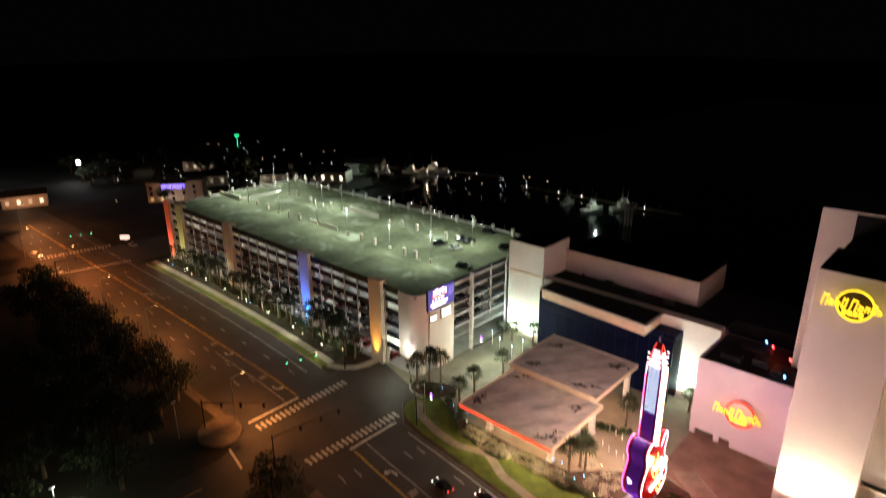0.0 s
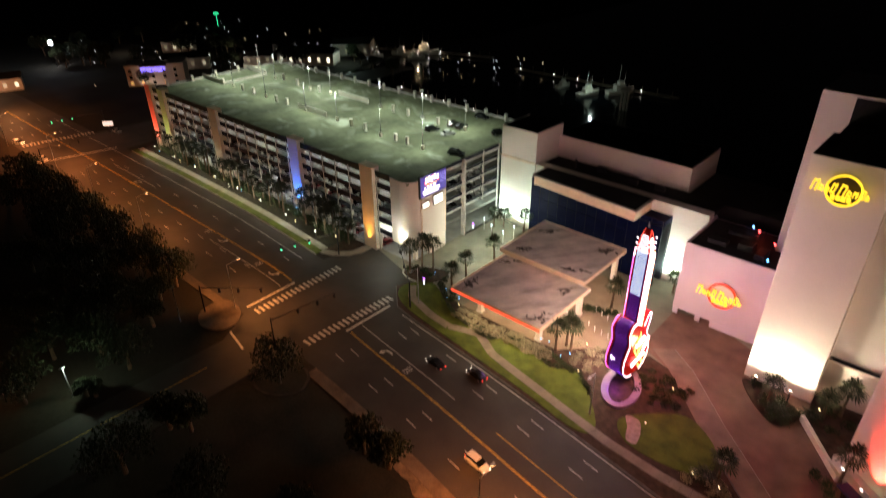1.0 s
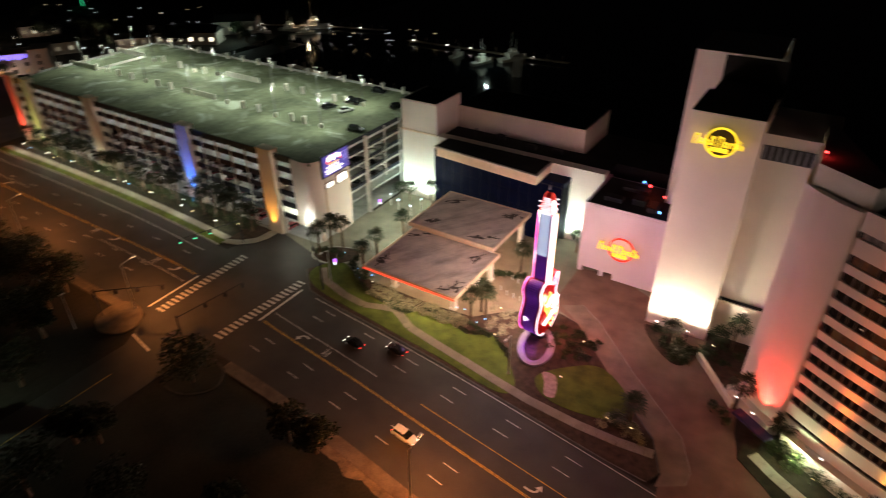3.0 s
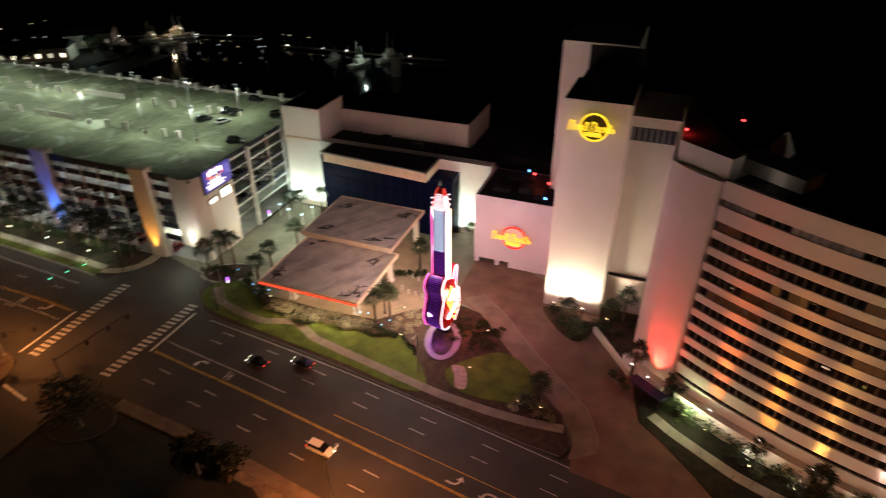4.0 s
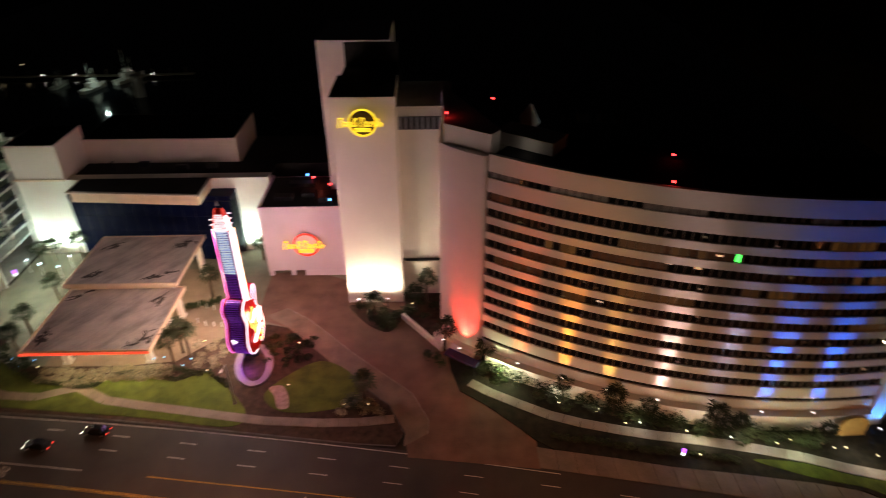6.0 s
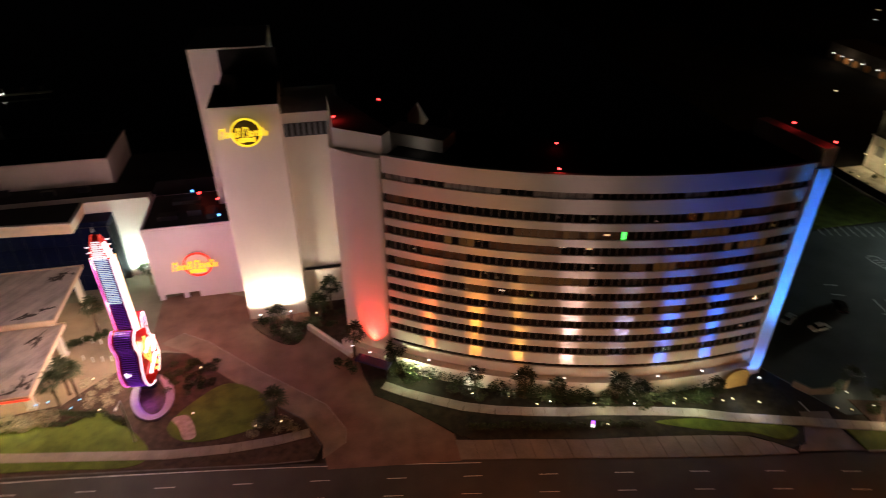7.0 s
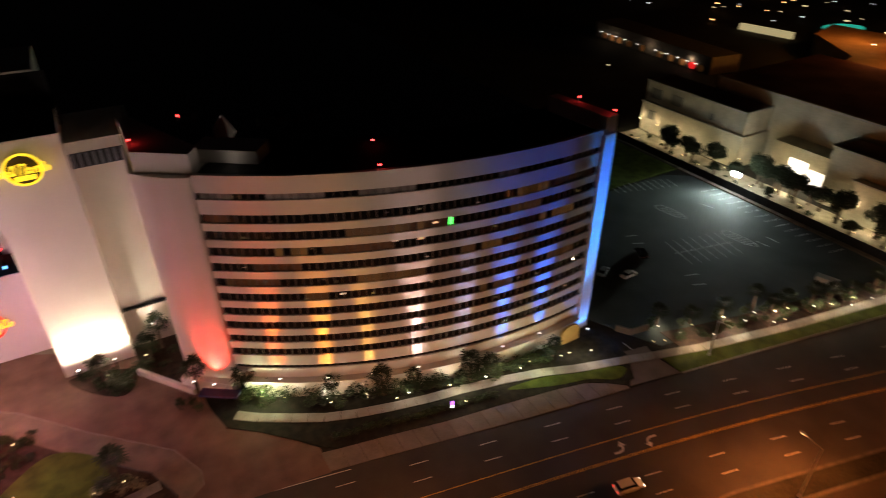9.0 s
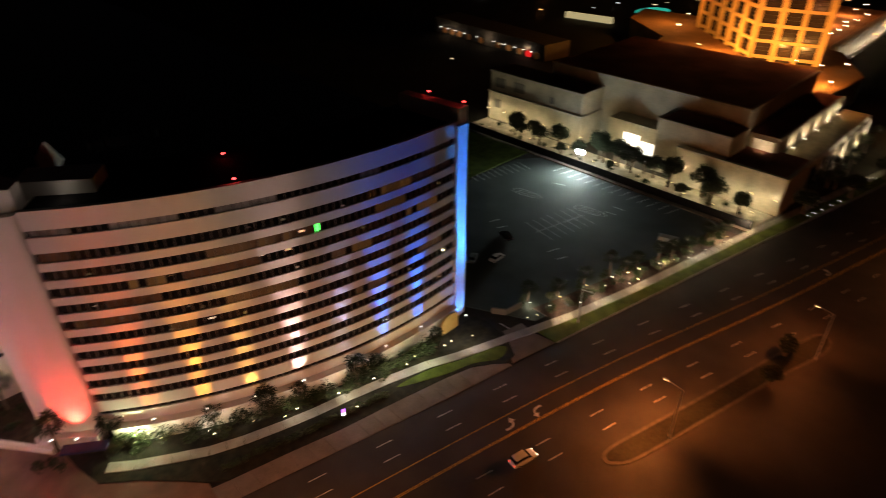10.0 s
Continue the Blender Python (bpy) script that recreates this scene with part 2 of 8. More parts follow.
def frame_of(place, turn=0.0, size=1.0):
    return Matrix.Translation(place) @ Matrix.Rotation(radians(turn), 4, "Z") @ Matrix.Diagonal((size, size, size, 1))

# ---------------------------------------------------------------- lights of the place
# tower floodlights
for x in (-15.9, -9.7):
    lamp("SPOT", (x, 107.2, 3.0), 9500, WHITE, (x, 110.3, 9.5), 165, 1.0, 0.3)
# white portal floodlights
for x, y in ((-94.5, 129.0), (-89.5, 130.0), (-42, 129.5), (-44.8, 130.0)):
    lamp("SPOT", (x, y, 0.6), 12000, COOL, (x, y + 4.5, 16), 125, 0.7, 0.25)
# colour uplights on the hotel's curve: degrees along the curve, colour
CURVE = [(-30.6, (1.0, 0.13, 0.02)), (-25.5, (1.0, 0.3, 0.03)), (-20.7, (1.0, 0.42, 0.07)), (-15.7, (1.0, 0.62, 0.6)), (-10.3, (0.36, 0.42, 1.0)), (-5.6, (0.02, 0.16, 1.0)), (-0.5, (0.01, 0.13, 1.0))]
for a, colour in CURVE:
    s, k = math.sin(radians(a)), -math.cos(radians(a))
    for d in (-0.34, 0.0, 0.34):
        sd, kd = math.sin(radians(a + d)), -math.cos(radians(a + d))
        lamp("SPOT", (64.6 + 96.15 * sd, 167.9 + 96.15 * kd, 4.5), 11500, colour, (64.6 + 95.6 * sd, 167.9 + 95.6 * kd, 14), 27, 1.0, 0.42)
    lamp("SPOT", (64.6 + 96.9 * s, 167.9 + 96.9 * k, 4.7), 125000 if a < -12 else 150000, colour, (64.6 + 95.5 * s, 167.9 + 95.5 * k, 36), 19, 1.0, 0.1)
ob = lamp("AREA", (76.2, 71.55, 0.9), 3200, (0.02, 0.2, 1.0), None, 13, size=1.8)
ob.matrix_world = Matrix.Translation(ob.matrix_world.translation) @ Matrix.Rotation(math.pi, 4, "X")
lamp("SPOT", (76.2, 70.8, 0.9), 3200, (0.02, 0.2, 1.0), (76.2, 72.3, 5), 130, 1.0, 0.15)
# unseen fill floodlights added across the highway to wash the curved front
for x, y, power in ((12, -36, 60000), (66, -44, 4500)):
    lamp("SPOT", (x, y, 15.6), power, (1.0, 0.78, 0.66), (8, 95, 27), 54, 1.0, 0.12)
lamp("SPOT", (2.3, 93.8, 3.3), 22000, (1.0, 0.2, 0.05), (3.2, 94.9, 20), 62, 1.0, 0.2)
lamp("SPOT", (5.4, 91.2, 3.3), 36000, (1.0, 0.03, 0.02), (6.4, 92.4, 18), 84, 1.0, 0.2)
# pale uplight in the recess beside the sign shaft
lamp("SPOT", (-1.6, 110.6, 4.2), 16000, (1.0, 0.88, 0.74), (-1.6, 113.3, 26), 70, 1.0, 0.3)
# colour uplights on the garage pylons
for x, colour, power in ((-232.7, (1.0, 0.05, 0.03), 12000), (-222.9, (0.32, 0.75, 0.05), 9000), (-187.5, (0.02, 0.6, 0.62), 8000), (-143.9, (0.01, 0.14, 1.0), 42000), (-112.8, (1.0, 0.42, 0.05), 4200)):
    lamp("SPOT", (x, 94.6, 0.5), power * 3.2, colour, (x, 95.9, 11), 46, 1.0, 0.12)
for x, y, tx, ty in ((-101.0, 95.4, -101.2, 97.2), (-96.6, 109.0, -98.2, 109.0)):
    lamp("SPOT", (x, y, 4.4), 4500 if y < 100 else 500, (0.8, 0.9, 1.0), (tx, ty, 11), 75, 1.0, 0.15)
# white bed lights before the garage
for x in (-212, -199, -176, -163, -152, -133, -124):
    lamp("SPOT", (x, 91.4, 0.8), 1400, (0.95, 1.0, 0.92), (x, 97, 12), 120, 0.8, 0.2)
# low bollard lights along its pavement
PATH_LAMPS = (-226, -211, -197, -183.5, -170, -156.5, -142.5, -127.5)
for x in PATH_LAMPS:
    lamp("POINT", (x, north(x) + 4.9, 2.75), 850, (0.98, 1.0, 0.7), size=0.15)
# forecourt lamps
for x, y in ((-88, 122), (-84, 108), (-90, 113), (-107.5, 100.5), (-103, 104), (-101, 91)):
    lamp("POINT", (x, y, 6.5), 2000 if x > -100 else 1500, (0.9, 1.0, 0.8), size=0.4)
# warm soffit lamps under the canopies and bed lights beside them
for x, y, z, power in ((-58, 95, 6.4, 900), (-68, 95, 6.4, 700), (-56, 115, 8.4, 900), (-62, 86.4, 3.0, 800), (-69, 86.4, 3.0, 700), (-55, 86.8, 3.0, 800), (-51.0, 96, 5.5, 800), (-45, 94.5, 3.0, 260)):
    lamp("POINT", (x, y, z), power, (1.0, 0.78, 0.5), size=0.3)
# bed and path lights at the hotel and the lot
for x, y, power, colour in ((12.3, 83.2, 3400, (0.85, 1.0, 0.55)), (40.9, 73.0, 1500, (0.85, 1.0, 0.55)), (17, 80.4, 300, WHITE), (24, 76.4, 350, WHITE), (34, 70.6, 350, WHITE), (44, 67.4, 500, WHITE), (53, 66.6, 400, WHITE), (60, 65.0, 450, (0.9, 1.0, 0.6)), (70, 63.0, 400, WHITE), (92, 55.4, 700, WARM), (102, 53.4, 600, WHITE), (113, 51.4, 600, WARM), (124, 49.4, 600, WARM), (134, 47.4, 600, WHITE), (145, 45.4, 800, WARM), (155, 43.6, 800, WARM)):
    lamp("POINT", (x, y + (1.8 if x < 42 else 1.2 if x < 80 else 1.5), 3.0 if x < 80 else 2.0), power * (1.0 if x > 80 else 1.1 if x > 42 else 0.4), colour, size=0.2)
# resort wall lights
for x, y, power in ((167.4, 146, 1100), (167.4, 136, 900), (167.4, 126, 1200), (167.4, 114, 900), (167.0, 104, 1100), (170.5, 91, 4200), (165.5, 76, 1300), (166.0, 64, 1300), (166.0, 55, 900), (166.0, 47, 1300)):
    lamp("POINT", (x, y, 3.0), power * 0.46, (1.0, 0.88, 0.56), size=0.3)
for x in (196.6, 206.6, 217.2, 227.8, 237.6):
    lamp("SPOT", (x, 49.5, 9.9), 1900, (1.0, 0.8, 0.55), (x, 51.0, 13.0), 125, 1.0, 0.15)
lamp("SPOT", (181.6, 54.6, 11.4), 850, (1.0, 0.78, 0.55), (184.6, 55.0, 13.6), 150, 1.0, 0.2)
# uplights on the resort's long west walls
for x, y, z, power in ((168.6, 70.5, 4.4, 900), (168.6, 63, 4.4, 400), (168.6, 43.6, 4.4, 550), (170.0, 142, 4.2, 500), (170.0, 133, 4.2, 500), (170.0, 149.4, 4.2, 600)):
    lamp("SPOT", (x, y, z), power, (1.0, 0.74, 0.46), (x + 0.9, y, z + 3), 120, 1.0, 0.1)
# highway street lamps: place of the head, power, colour
STREET = [(-115.2, 58.5, 12, 20000, SODIUM), (-199.8, 61.5, 12, 14000, SODIUM), (-166.2, 61.5, 12, 17000, SODIUM), (-36.3, 51.0, 11.5, 26000, (1.0, 0.32, 0.08)), (-240, 64, 12, 27000, (1.0, 0.28, 0.07)), (-278.8, 60, 12, 28000, (1.0, 0.28, 0.07)), (-322, 70, 12, 26000, (1.0, 0.36, 0.12)), (-125.5, 8.5, 9, 900, SODIUM),
          (20, 43.5, 11.5, 7500, (1.0, 0.3, 0.08)), (77.6, 27.3, 11.4, 34000, (1.0, 0.27, 0.05)), (115.8, 16.9, 11.6, 10000, (1.0, 0.25, 0.05)), (165, 6, 11.6, 4000, SODIUM)]
for x, y, z, power, colour in STREET:
    if x > 70 or -80 < x < -30:
        for d in (-1, 1):
            lamp("SPOT", (x, y, z - 0.3), power * 0.62, colour, (x + 15 * d, y + 3 - 3 * d, 0), 152, 1.0, 0.3)
    elif x < -100:
        for d in (-1, 1):
            lamp("SPOT", (x, y, z - 0.45), power * 0.66, colour, (x + 13 * d, y + (5 if x < -120 else 2), 0), 132, 1.0, 0.35)
    else:
        lamp("SPOT", (x, y, z - 0.45), power, colour, (x, y + 14, 0), 165, 0.5, 0.35)
# lot floodlight: beam and spill
lamp("POINT", (158.4, 98.5, 6.2), 2600, (0.85, 0.97, 1.0), size=0.3)
lamp("SPOT", (155.6, 98.5, 6.4), 25000, (0.85, 1.0, 0.94), (130, 93, 0), 155, 0.9, 0.3)
# the light that the guitar's neon tubes and bars throw round it
for z in (8, 17, 26):
    lamp("POINT", (-41.6, 94.0, z), 9500 if z == 26 else 6500, (1.0, 0.72, 0.58), size=1.2)
    lamp("POINT", (-32.4, 95.0, z), (3600 if z == 8 else 2000), (1.0, 0.3, 0.14) if z == 8 else (0.76, 0.34, 0.95), size=1.2)
# lamp by the side street
lamp("POINT", (-112.0, 19.4, 6.4), 1000, (0.75, 1.0, 0.7), size=0.3)
# weak fill added over the side street, without a pole or fitting
lamp("POINT", (-94.0, 36.0, 9.0), 160, SODIUM, size=0.3)
# floodlights that shine up at the gold tower
for y in (72, 96, 118):
    lamp("SPOT", (262.0, y, 10.8), 26000, (1.0, 0.4, 0.1), (285, y + 8, 34), 120, 0.8, 0.3)
# bare fill lamps added above the resort roof, standing for the tower's orange glow
for y, power in ((64, 2600), (88, 1500), (114, 1200)):
    lamp("POINT", (246.0, y, 25.4), power, (1.0, 0.3, 0.1), size=0.3)
# red party light on the roof terrace
lamp("POINT", (-26.5, 131.5, 19.9), 160, (1.0, 0.12, 0.06), size=0.2)
# violet glow at the guitar's foot
lamp("POINT", (-35.4, 88.6, 1.2), 420, (0.5, 0.12, 1.0), size=0.4)
# fill lamp added to brighten the plant room on the wing's roof
lamp("POINT", (15.5, 91.2, 44.6), 14, (1.0, 0.85, 0.75), size=0.2)

# ---------------------------------------------------------------- ground, water, roads
bm = bmesh.new()
bmesh.ops.create_grid(bm, x_segments=8, y_segments=8, size=2400)
g = setting("ground", bm, M_GROUND, "dark night ground reaching the horizon")
g.location.z = -0.2

bm = bmesh.new()
sheet(bm, [(-270, 900), (150, 900)], [(-270, 172), (150, 172)], -0.12)
setting("water", bm, M_WATER, "black harbour water behind the buildings")

SOUTH = [(-700, 55), (-300, 58.5), (-226, 58.6), (-179, 56.9), (-144, 56.0), (-117, 55.7), (-86, 55.2), (-59, 52.8), (-44, 50.2), (10, 41.5), (69, 30.8), (100, 23.5), (126, 17), (300, -25), (700, -130)]
MIDDLE = [(-700, 68), (-300, 71.8), (-212, 72.6), (-143, 72.4), (-114, 72.0), (-89, 67.1), (-70, 65.1), (-54, 62.8), (-32, 59.4), (-18, 57.4), (10, 52.7), (36.7, 47.9), (58.4, 43.8), (85, 38.0), (99, 34.3), (129, 26.0), (300, -15), (700, -110)]


def south(x):
    return float(smooth_line(SOUTH, x))


def middle(x):
    return float(smooth_line(MIDDLE, x))


def along(a, b, step=4.0):
    n = max(1, round(abs(b - a) / step))
    return [a + (b - a) * i / n for i in range(n + 1)]


bm = bmesh.new()
xs = along(-700, 700, 6)
sheet(bm, [(x, north(x) + 0.1) for x in xs], [(x, south(x) - 0.1) for x in xs], 0.0)
setting("road_highway", bm, M_ASPHALT, "worn asphalt six-lane highway under orange street lights")
bm = bmesh.new()
sheet(bm, [(-112.5, 57), (-89, 57)], [(-106.5, 47), (-92.5, 47)], -0.006)
sheet(bm, [(-106.5, 47), (-92.5, 47)], [(-108.5, -120), (-94.5, -120)], -0.006)
sheet(bm, [(-111, 112), (-93, 112)], [(-118, 80), (-84, 80)], -0.006)
sheet(bm, [(-262, 250), (-246, 250)], [(-268, 80), (-240, 80)], -0.006)
sheet(bm, [(-262, 60), (-244, 60)], [(-262, -150), (-246, -150)], -0.006)
setting("road_side_streets", bm, M_ASPHALT, "side street asphalt at the crossing")


def stripe(name, line, a, b, width, material, step=4.0, z=0.008, parent=None):
    bm = bmesh.new()
    xs = along(a, b, step)
    sheet(bm, [(x, line(x) + width / 2) for x in xs], [(x, line(x) - width / 2) for x in xs], z)
    ob = setting(name, bm, material)
    return ob


stripe("road_edge_line", lambda x: north(x) - 0.55, -84, 20, 0.16, M_PAINT)
stripe("road_edge_line_west", lambda x: north(x) - 3.7, -300, -122, 0.16, M_PAINT)
for k, off in enumerate((-0.14, 0.14)):
    stripe("road_median_line_east", lambda x: middle(x) + off, -88, -46, 0.12, M_YELLOW)
    stripe("road_median_line_south", lambda x: middle(x) + off, -46, 320, 0.12, M_YELLOW)
    stripe("road_median_line_west", lambda x: middle(x) + off, -330, -115, 0.12, M_YELLOW)
stripe("road_turn_line", lambda x: middle(x) + 3.6 + 0.3 * min(1, (x + 46) / 40), -46, 320, 0.14, M_YELLOW)
stripe("road_turn_lane_line", lambda x: middle(x) + 3.4, -88, -57, 0.14, M_PAINT)
stripe("road_turn_lane_line_west", lambda x: middle(x) - 3.4, -150, -115, 0.14, M_PAINT)
stripe("road_turn_lane_line_far", lambda x: middle(x) + 3.4, -228, -196, 0.14, M_PAINT)

bm = bmesh.new()
# centre of one dash, offset from the middle line east of the crossing, its drift with x, and the offset west of it
for start, off, drift, west in ((42.0, 10.4, -0.0055, 4.9), (41.0, 7.1, -0.0085, None), (49.5, -4.0, -0.008, -4.2), (48.5, -7.5, -0.009, -7.8)):
    for k in range(-30, 24):
        x = start + 11.95 * k - 1.5
        if -124 < x < -86 or -265 < x < -238 or (x < -124 and west is None):
            continue
        y0, y1 = (middle(v) + (west if x < -124 else off + drift * (v - 20)) for v in (x, x + 3))
        sheet(bm, [(x, y0 + 0.075), (x + 3, y1 + 0.075)], [(x, y0 - 0.075), (x + 3, y1 - 0.075)], 0.008)
tagged(new("lane_dashes", finish("lane_dashes", bm, M_PAINT)), "worn white lane dashes on the highway asphalt", "road marking", kind="stuff")

# stop lines and ladder crosswalks
for name, pts in (("road_stop_line_east", ((-89.2, 66.9), (-88.6, 66.9), (-88.5, 80.2), (-89.1, 80.2))),
                  ("road_stop_line_west", ((-113.7, 57.5), (-113.1, 57.5), (-113.5, 71.4), (-114.1, 71.4))),
                  ("road_stop_line_far", ((-250.4, 57.5), (-249.7, 57.5), (-243.7, 84.0), (-244.4, 84.0))),
                  ("road_stop_line_south", ((-108, 49.5), (-100.5, 48), (-100.5, 48.5), (-108, 50)))):
    bm = bmesh.new()
    prism(bm, pts, 0.002, 0.012)
    setting(name, bm, M_PAINT, "white painted stop line")


def crosswalk(name, x0, x1, ya, yb):
    t = thing(name, (x0, ya, 0), "white ladder crosswalk worn by tyres across the highway", "crosswalk")
    bm = bmesh.new()
    box(bm, -1.15, -0.3, 0.001, 1.15, 0.3, 0.012)
    me = finish("bar", bm, M_PAINT)
    n = int((yb - ya) / 1.25)
    for i in range(n):
        f = (i + 0.5) / n
        share("bar", me, t, Matrix.Translation(((x1 - x0) * f, (yb - ya) * f, 0)))


crosswalk("crosswalk", -92.2, -91.0, 58.0, 82.8)
crosswalk("crosswalk", -110.2, -111.0, 57.5, 83.6)
crosswalk("crosswalk", -273.2, -269.6, 60.0, 86.0)

# turn arrows and the word on the left-turn lane
def arrow_mesh():
    bm = bmesh.new()
    line = [Vector((-1.25, -0.5)), Vector((-0.4, -0.52)), Vector((0.2, -0.36)), Vector((0.5, 0.0)), Vector((0.58, 0.4))]
    up, lo = [], []
    for i, p in enumerate(line):
        d = (line[min(i + 1, 4)] - line[max(i - 1, 0)]).normalized() * 0.17
        up.append((p.x - d.y, p.y + d.x))
        lo.append((p.x + d.y, p.y - d.x))
    for i in range(4):
        prism(bm, [lo[i], lo[i + 1], up[i + 1], up[i]], 0.002, 0.012)
    prism(bm, [(-0.02, 0.35), (1.18, 0.35), (0.58, 1.2)], 0.002, 0.012)
    return finish("turn_arrow", bm, M_PAINT)


ARROW = arrow_mesh()
for x, off, turn in ((-77, 1.9, 172), (-21, 1.8, -10), (-15.4, 1.8, 170), (60.4, 1.75, -10), (66.2, 1.75, 170), (-121.2, -1.6, 0), (-205, 1.7, 180), (-146.6, -1.3, 0), (150, 1.7, -13)):
    ob = tagged(new("turn_arrow", ARROW), "white painted turn arrow on asphalt", "road marking", "turn arrows", "structure")
    ob.matrix_basis = frame_of((x, middle(x) + off, 0.001), turn, 1.15)


def road_word(x, y, turn):
    cu = bpy.data.curves.new("only_text", "FONT")
    cu.body, cu.size, cu.align_x, cu.extrude = "ONLY", 1.5, "CENTER", 0.004
    tmp = new("tmp_text", cu)
    me = bpy.data.meshes.new_from_object(tmp.evaluated_get(bpy.context.evaluated_depsgraph_get()))
    bpy.data.objects.remove(tmp)
    me.materials.clear()
    me.materials.append(M_PAINT)
    ob = tagged(new("road_word", me), "white painted word on the turn lane asphalt", "road marking", kind="structure")
    ob.matrix_basis = Matrix.Translation((x, y, 0.01)) @ Matrix.Rotation(radians(turn), 4, "Z") @ Matrix.Diagonal((0.52, 1.5, 1, 1))


road_word(-68.9, middle(-68.9) + 1.8, 86)
road_word(-129.2, middle(-129.2) - 1.6, -90)
road_word(-155.6, middle(-155.6) - 1.2, -90)


def strip_block(name, up, lo, xs, z0, z1, material, label=""):
    """A raised strip between two lines over x."""
    bm = bmesh.new()
    prism(bm, [(x, lo(x)) for x in xs] + [(x, up(x)) for x in reversed(xs)], z0, z1)
    return setting(name, bm, material, label)


# north side, west of the crossing: kerb, grass verge, pavement, planting bed
xs = along(-236, -121)
strip_block("kerb_garage", lambda x: north(x) + 0.35, lambda x: north(x) + 0.1, xs, -0.1, 0.15, M_KERB)
strip_block("verge_garage", lambda x: north(x) + 2.6, lambda x: north(x) + 0.35, xs, -0.1, 0.14, M_GRASS, "mown green verge beside the highway")
strip_block("pavement_garage", lambda x: north(x) + 4.6, lambda x: north(x) + 2.6, xs, -0.1, 0.15, M_PAVE, "pale concrete pavement beside the car park")
strip_block("bed_garage", lambda x: 97.2, lambda x: north(x) + 4.6, xs, -0.1, 0.12, M_COVER, "dark planting bed in front of the car park")
bm = bmesh.new()
prism(bm, [(-121, 84.8), (-117, 86.0), (-113.6, 89.0), (-112.2, 92.5), (-112.2, 97), (-121, 97)], -0.1, 0.14)
setting("pavement_corner", bm, M_PAVE, "rounded concrete corner pavement")
bm = bmesh.new()
prism(bm, [(-121, 86.6), (-117.5, 88.2), (-115, 91), (-114.5, 96), (-121, 96)], 0.1, 0.19)
setting("bed_corner", bm, M_MULCH)

# forecourt
bm = bmesh.new()
prism(bm, [(-112, 97), (-93, 92), (-60, 90.6), (-36, 103), (-30.5, 102), (-17, 111), (-17, 124), (-36, 134), (-98, 134), (-98, 118), (-112, 118)], -0.15, 0.012)
setting("pavement_forecourt", bm, M_PLAZA, "stained grey concrete forecourt")
bm = bmesh.new()
prism(bm, [(-4.5, 67.8), (17, 64.9), (17.2, 70.5), (14.5, 73.6), (9.4, 78.8), (4.8, 82.5), (3.4, 88), (2, 100), (-6, 112), (-30, 124), (-38, 122), (-38, 105), (-30.5, 102), (-20.3, 91.2), (-8, 79.5), (-5, 73)], -0.15, 0.02)
setting("road_hotel_drive", bm, M_PAVER, "reddish brick paver drive up to the hotel")
bm = bmesh.new()
edge = [(-5.2, 70), (-5, 73), (-8, 79.5), (-20.3, 91.2), (-30.5, 102), (-36, 106)]
sheet(bm, [(x + 4.0, y + 2.6) for x, y in edge], edge, 0.03)
setting("pavement_drive_margin", bm, M_MARGIN, "tan concrete margin of the drive")
bm = bmesh.new()
sheet(bm, [(x + 4.1, y + 2.67) for x, y in edge], [(x + 4.0, y + 2.6) for x, y in edge], 0.034)
setting("trim_drive_joint", bm, M_JOINT)
bm = bmesh.new()
prism(bm, [(-76, 91), (-51, 91), (-46, 97), (-40, 101), (-38, 108), (-46, 124), (-76, 126)], 0.0, 0.024)
setting("pavement_porte_cochere", bm, M_TAN, "tan concrete drive under the entrance roofs")

bm = bmesh.new()
prism(bm, blob([(-97.4, 92.8), (-93.6, 91.2), (-88.5, 92.4), (-86.4, 96.6), (-87.6, 100.2), (-92, 99.8), (-96.6, 96.8)]), -0.1, 0.16)
setting("kerb_palm_bed", bm, M_KERB, "low kerb round the palm bed")
bm = bmesh.new()
prism(bm, blob([(-97.0, 93.0), (-93.5, 91.6), (-88.8, 92.7), (-86.8, 96.6), (-87.9, 99.8), (-92, 99.4), (-96.2, 96.6)]), 0.1, 0.2)
setting("bed_palms", bm, M_MULCH, "dark planting bed under three palms")

# the landscaped island with lawns round the big guitar
ISLAND = [(-93.6, 87.0), (-87, 81.0), (-80, 79.8), (-66, 78.4), (-50, 76.4), (-36, 74.3), (-13, 70.8), (-6.5, 70.2), (-5.2, 73), (-8, 79.4), (-20.3, 91.1), (-30.5, 101.8), (-35, 103), (-41, 99.5), (-46, 96.6), (-50.5, 92), (-60, 91.0), (-76, 91.2), (-84, 92.4), (-89.6, 95)]
bm = bmesh.new()
prism(bm, ISLAND, -0.1, 0.14)
setting("bed_island", bm, M_MULCH, "bark mulch planting bed round the guitar")
bm = bmesh.new()
sheet(bm, ISLAND[:11], [(x * 1.0 - 0.1, y - 0.28) for x, y in ISLAND[:11]], 0.15)
# darker than M_KERB so that it stays faint beside the edge line
setting("kerb_island", bm, mat("dark_grey_kerb", (0.12, 0.11, 0.1), 0.9, vary=0.4))
bm = bmesh.new()
prism(bm, blob([(-92.3, 87.4), (-86, 82.2), (-66, 79.3), (-50, 77.3), (-36, 75.0), (-33.5, 78), (-38.5, 84.5), (-43.8, 88.6), (-49, 86.4), (-57, 89.0), (-65, 86.0), (-73.6, 86.4), (-79, 89.2), (-88.4, 93.8)]), 0.1, 0.2)
setting("lawn_west", bm, M_GRASS, "bright mown lawn with a wavy edge")
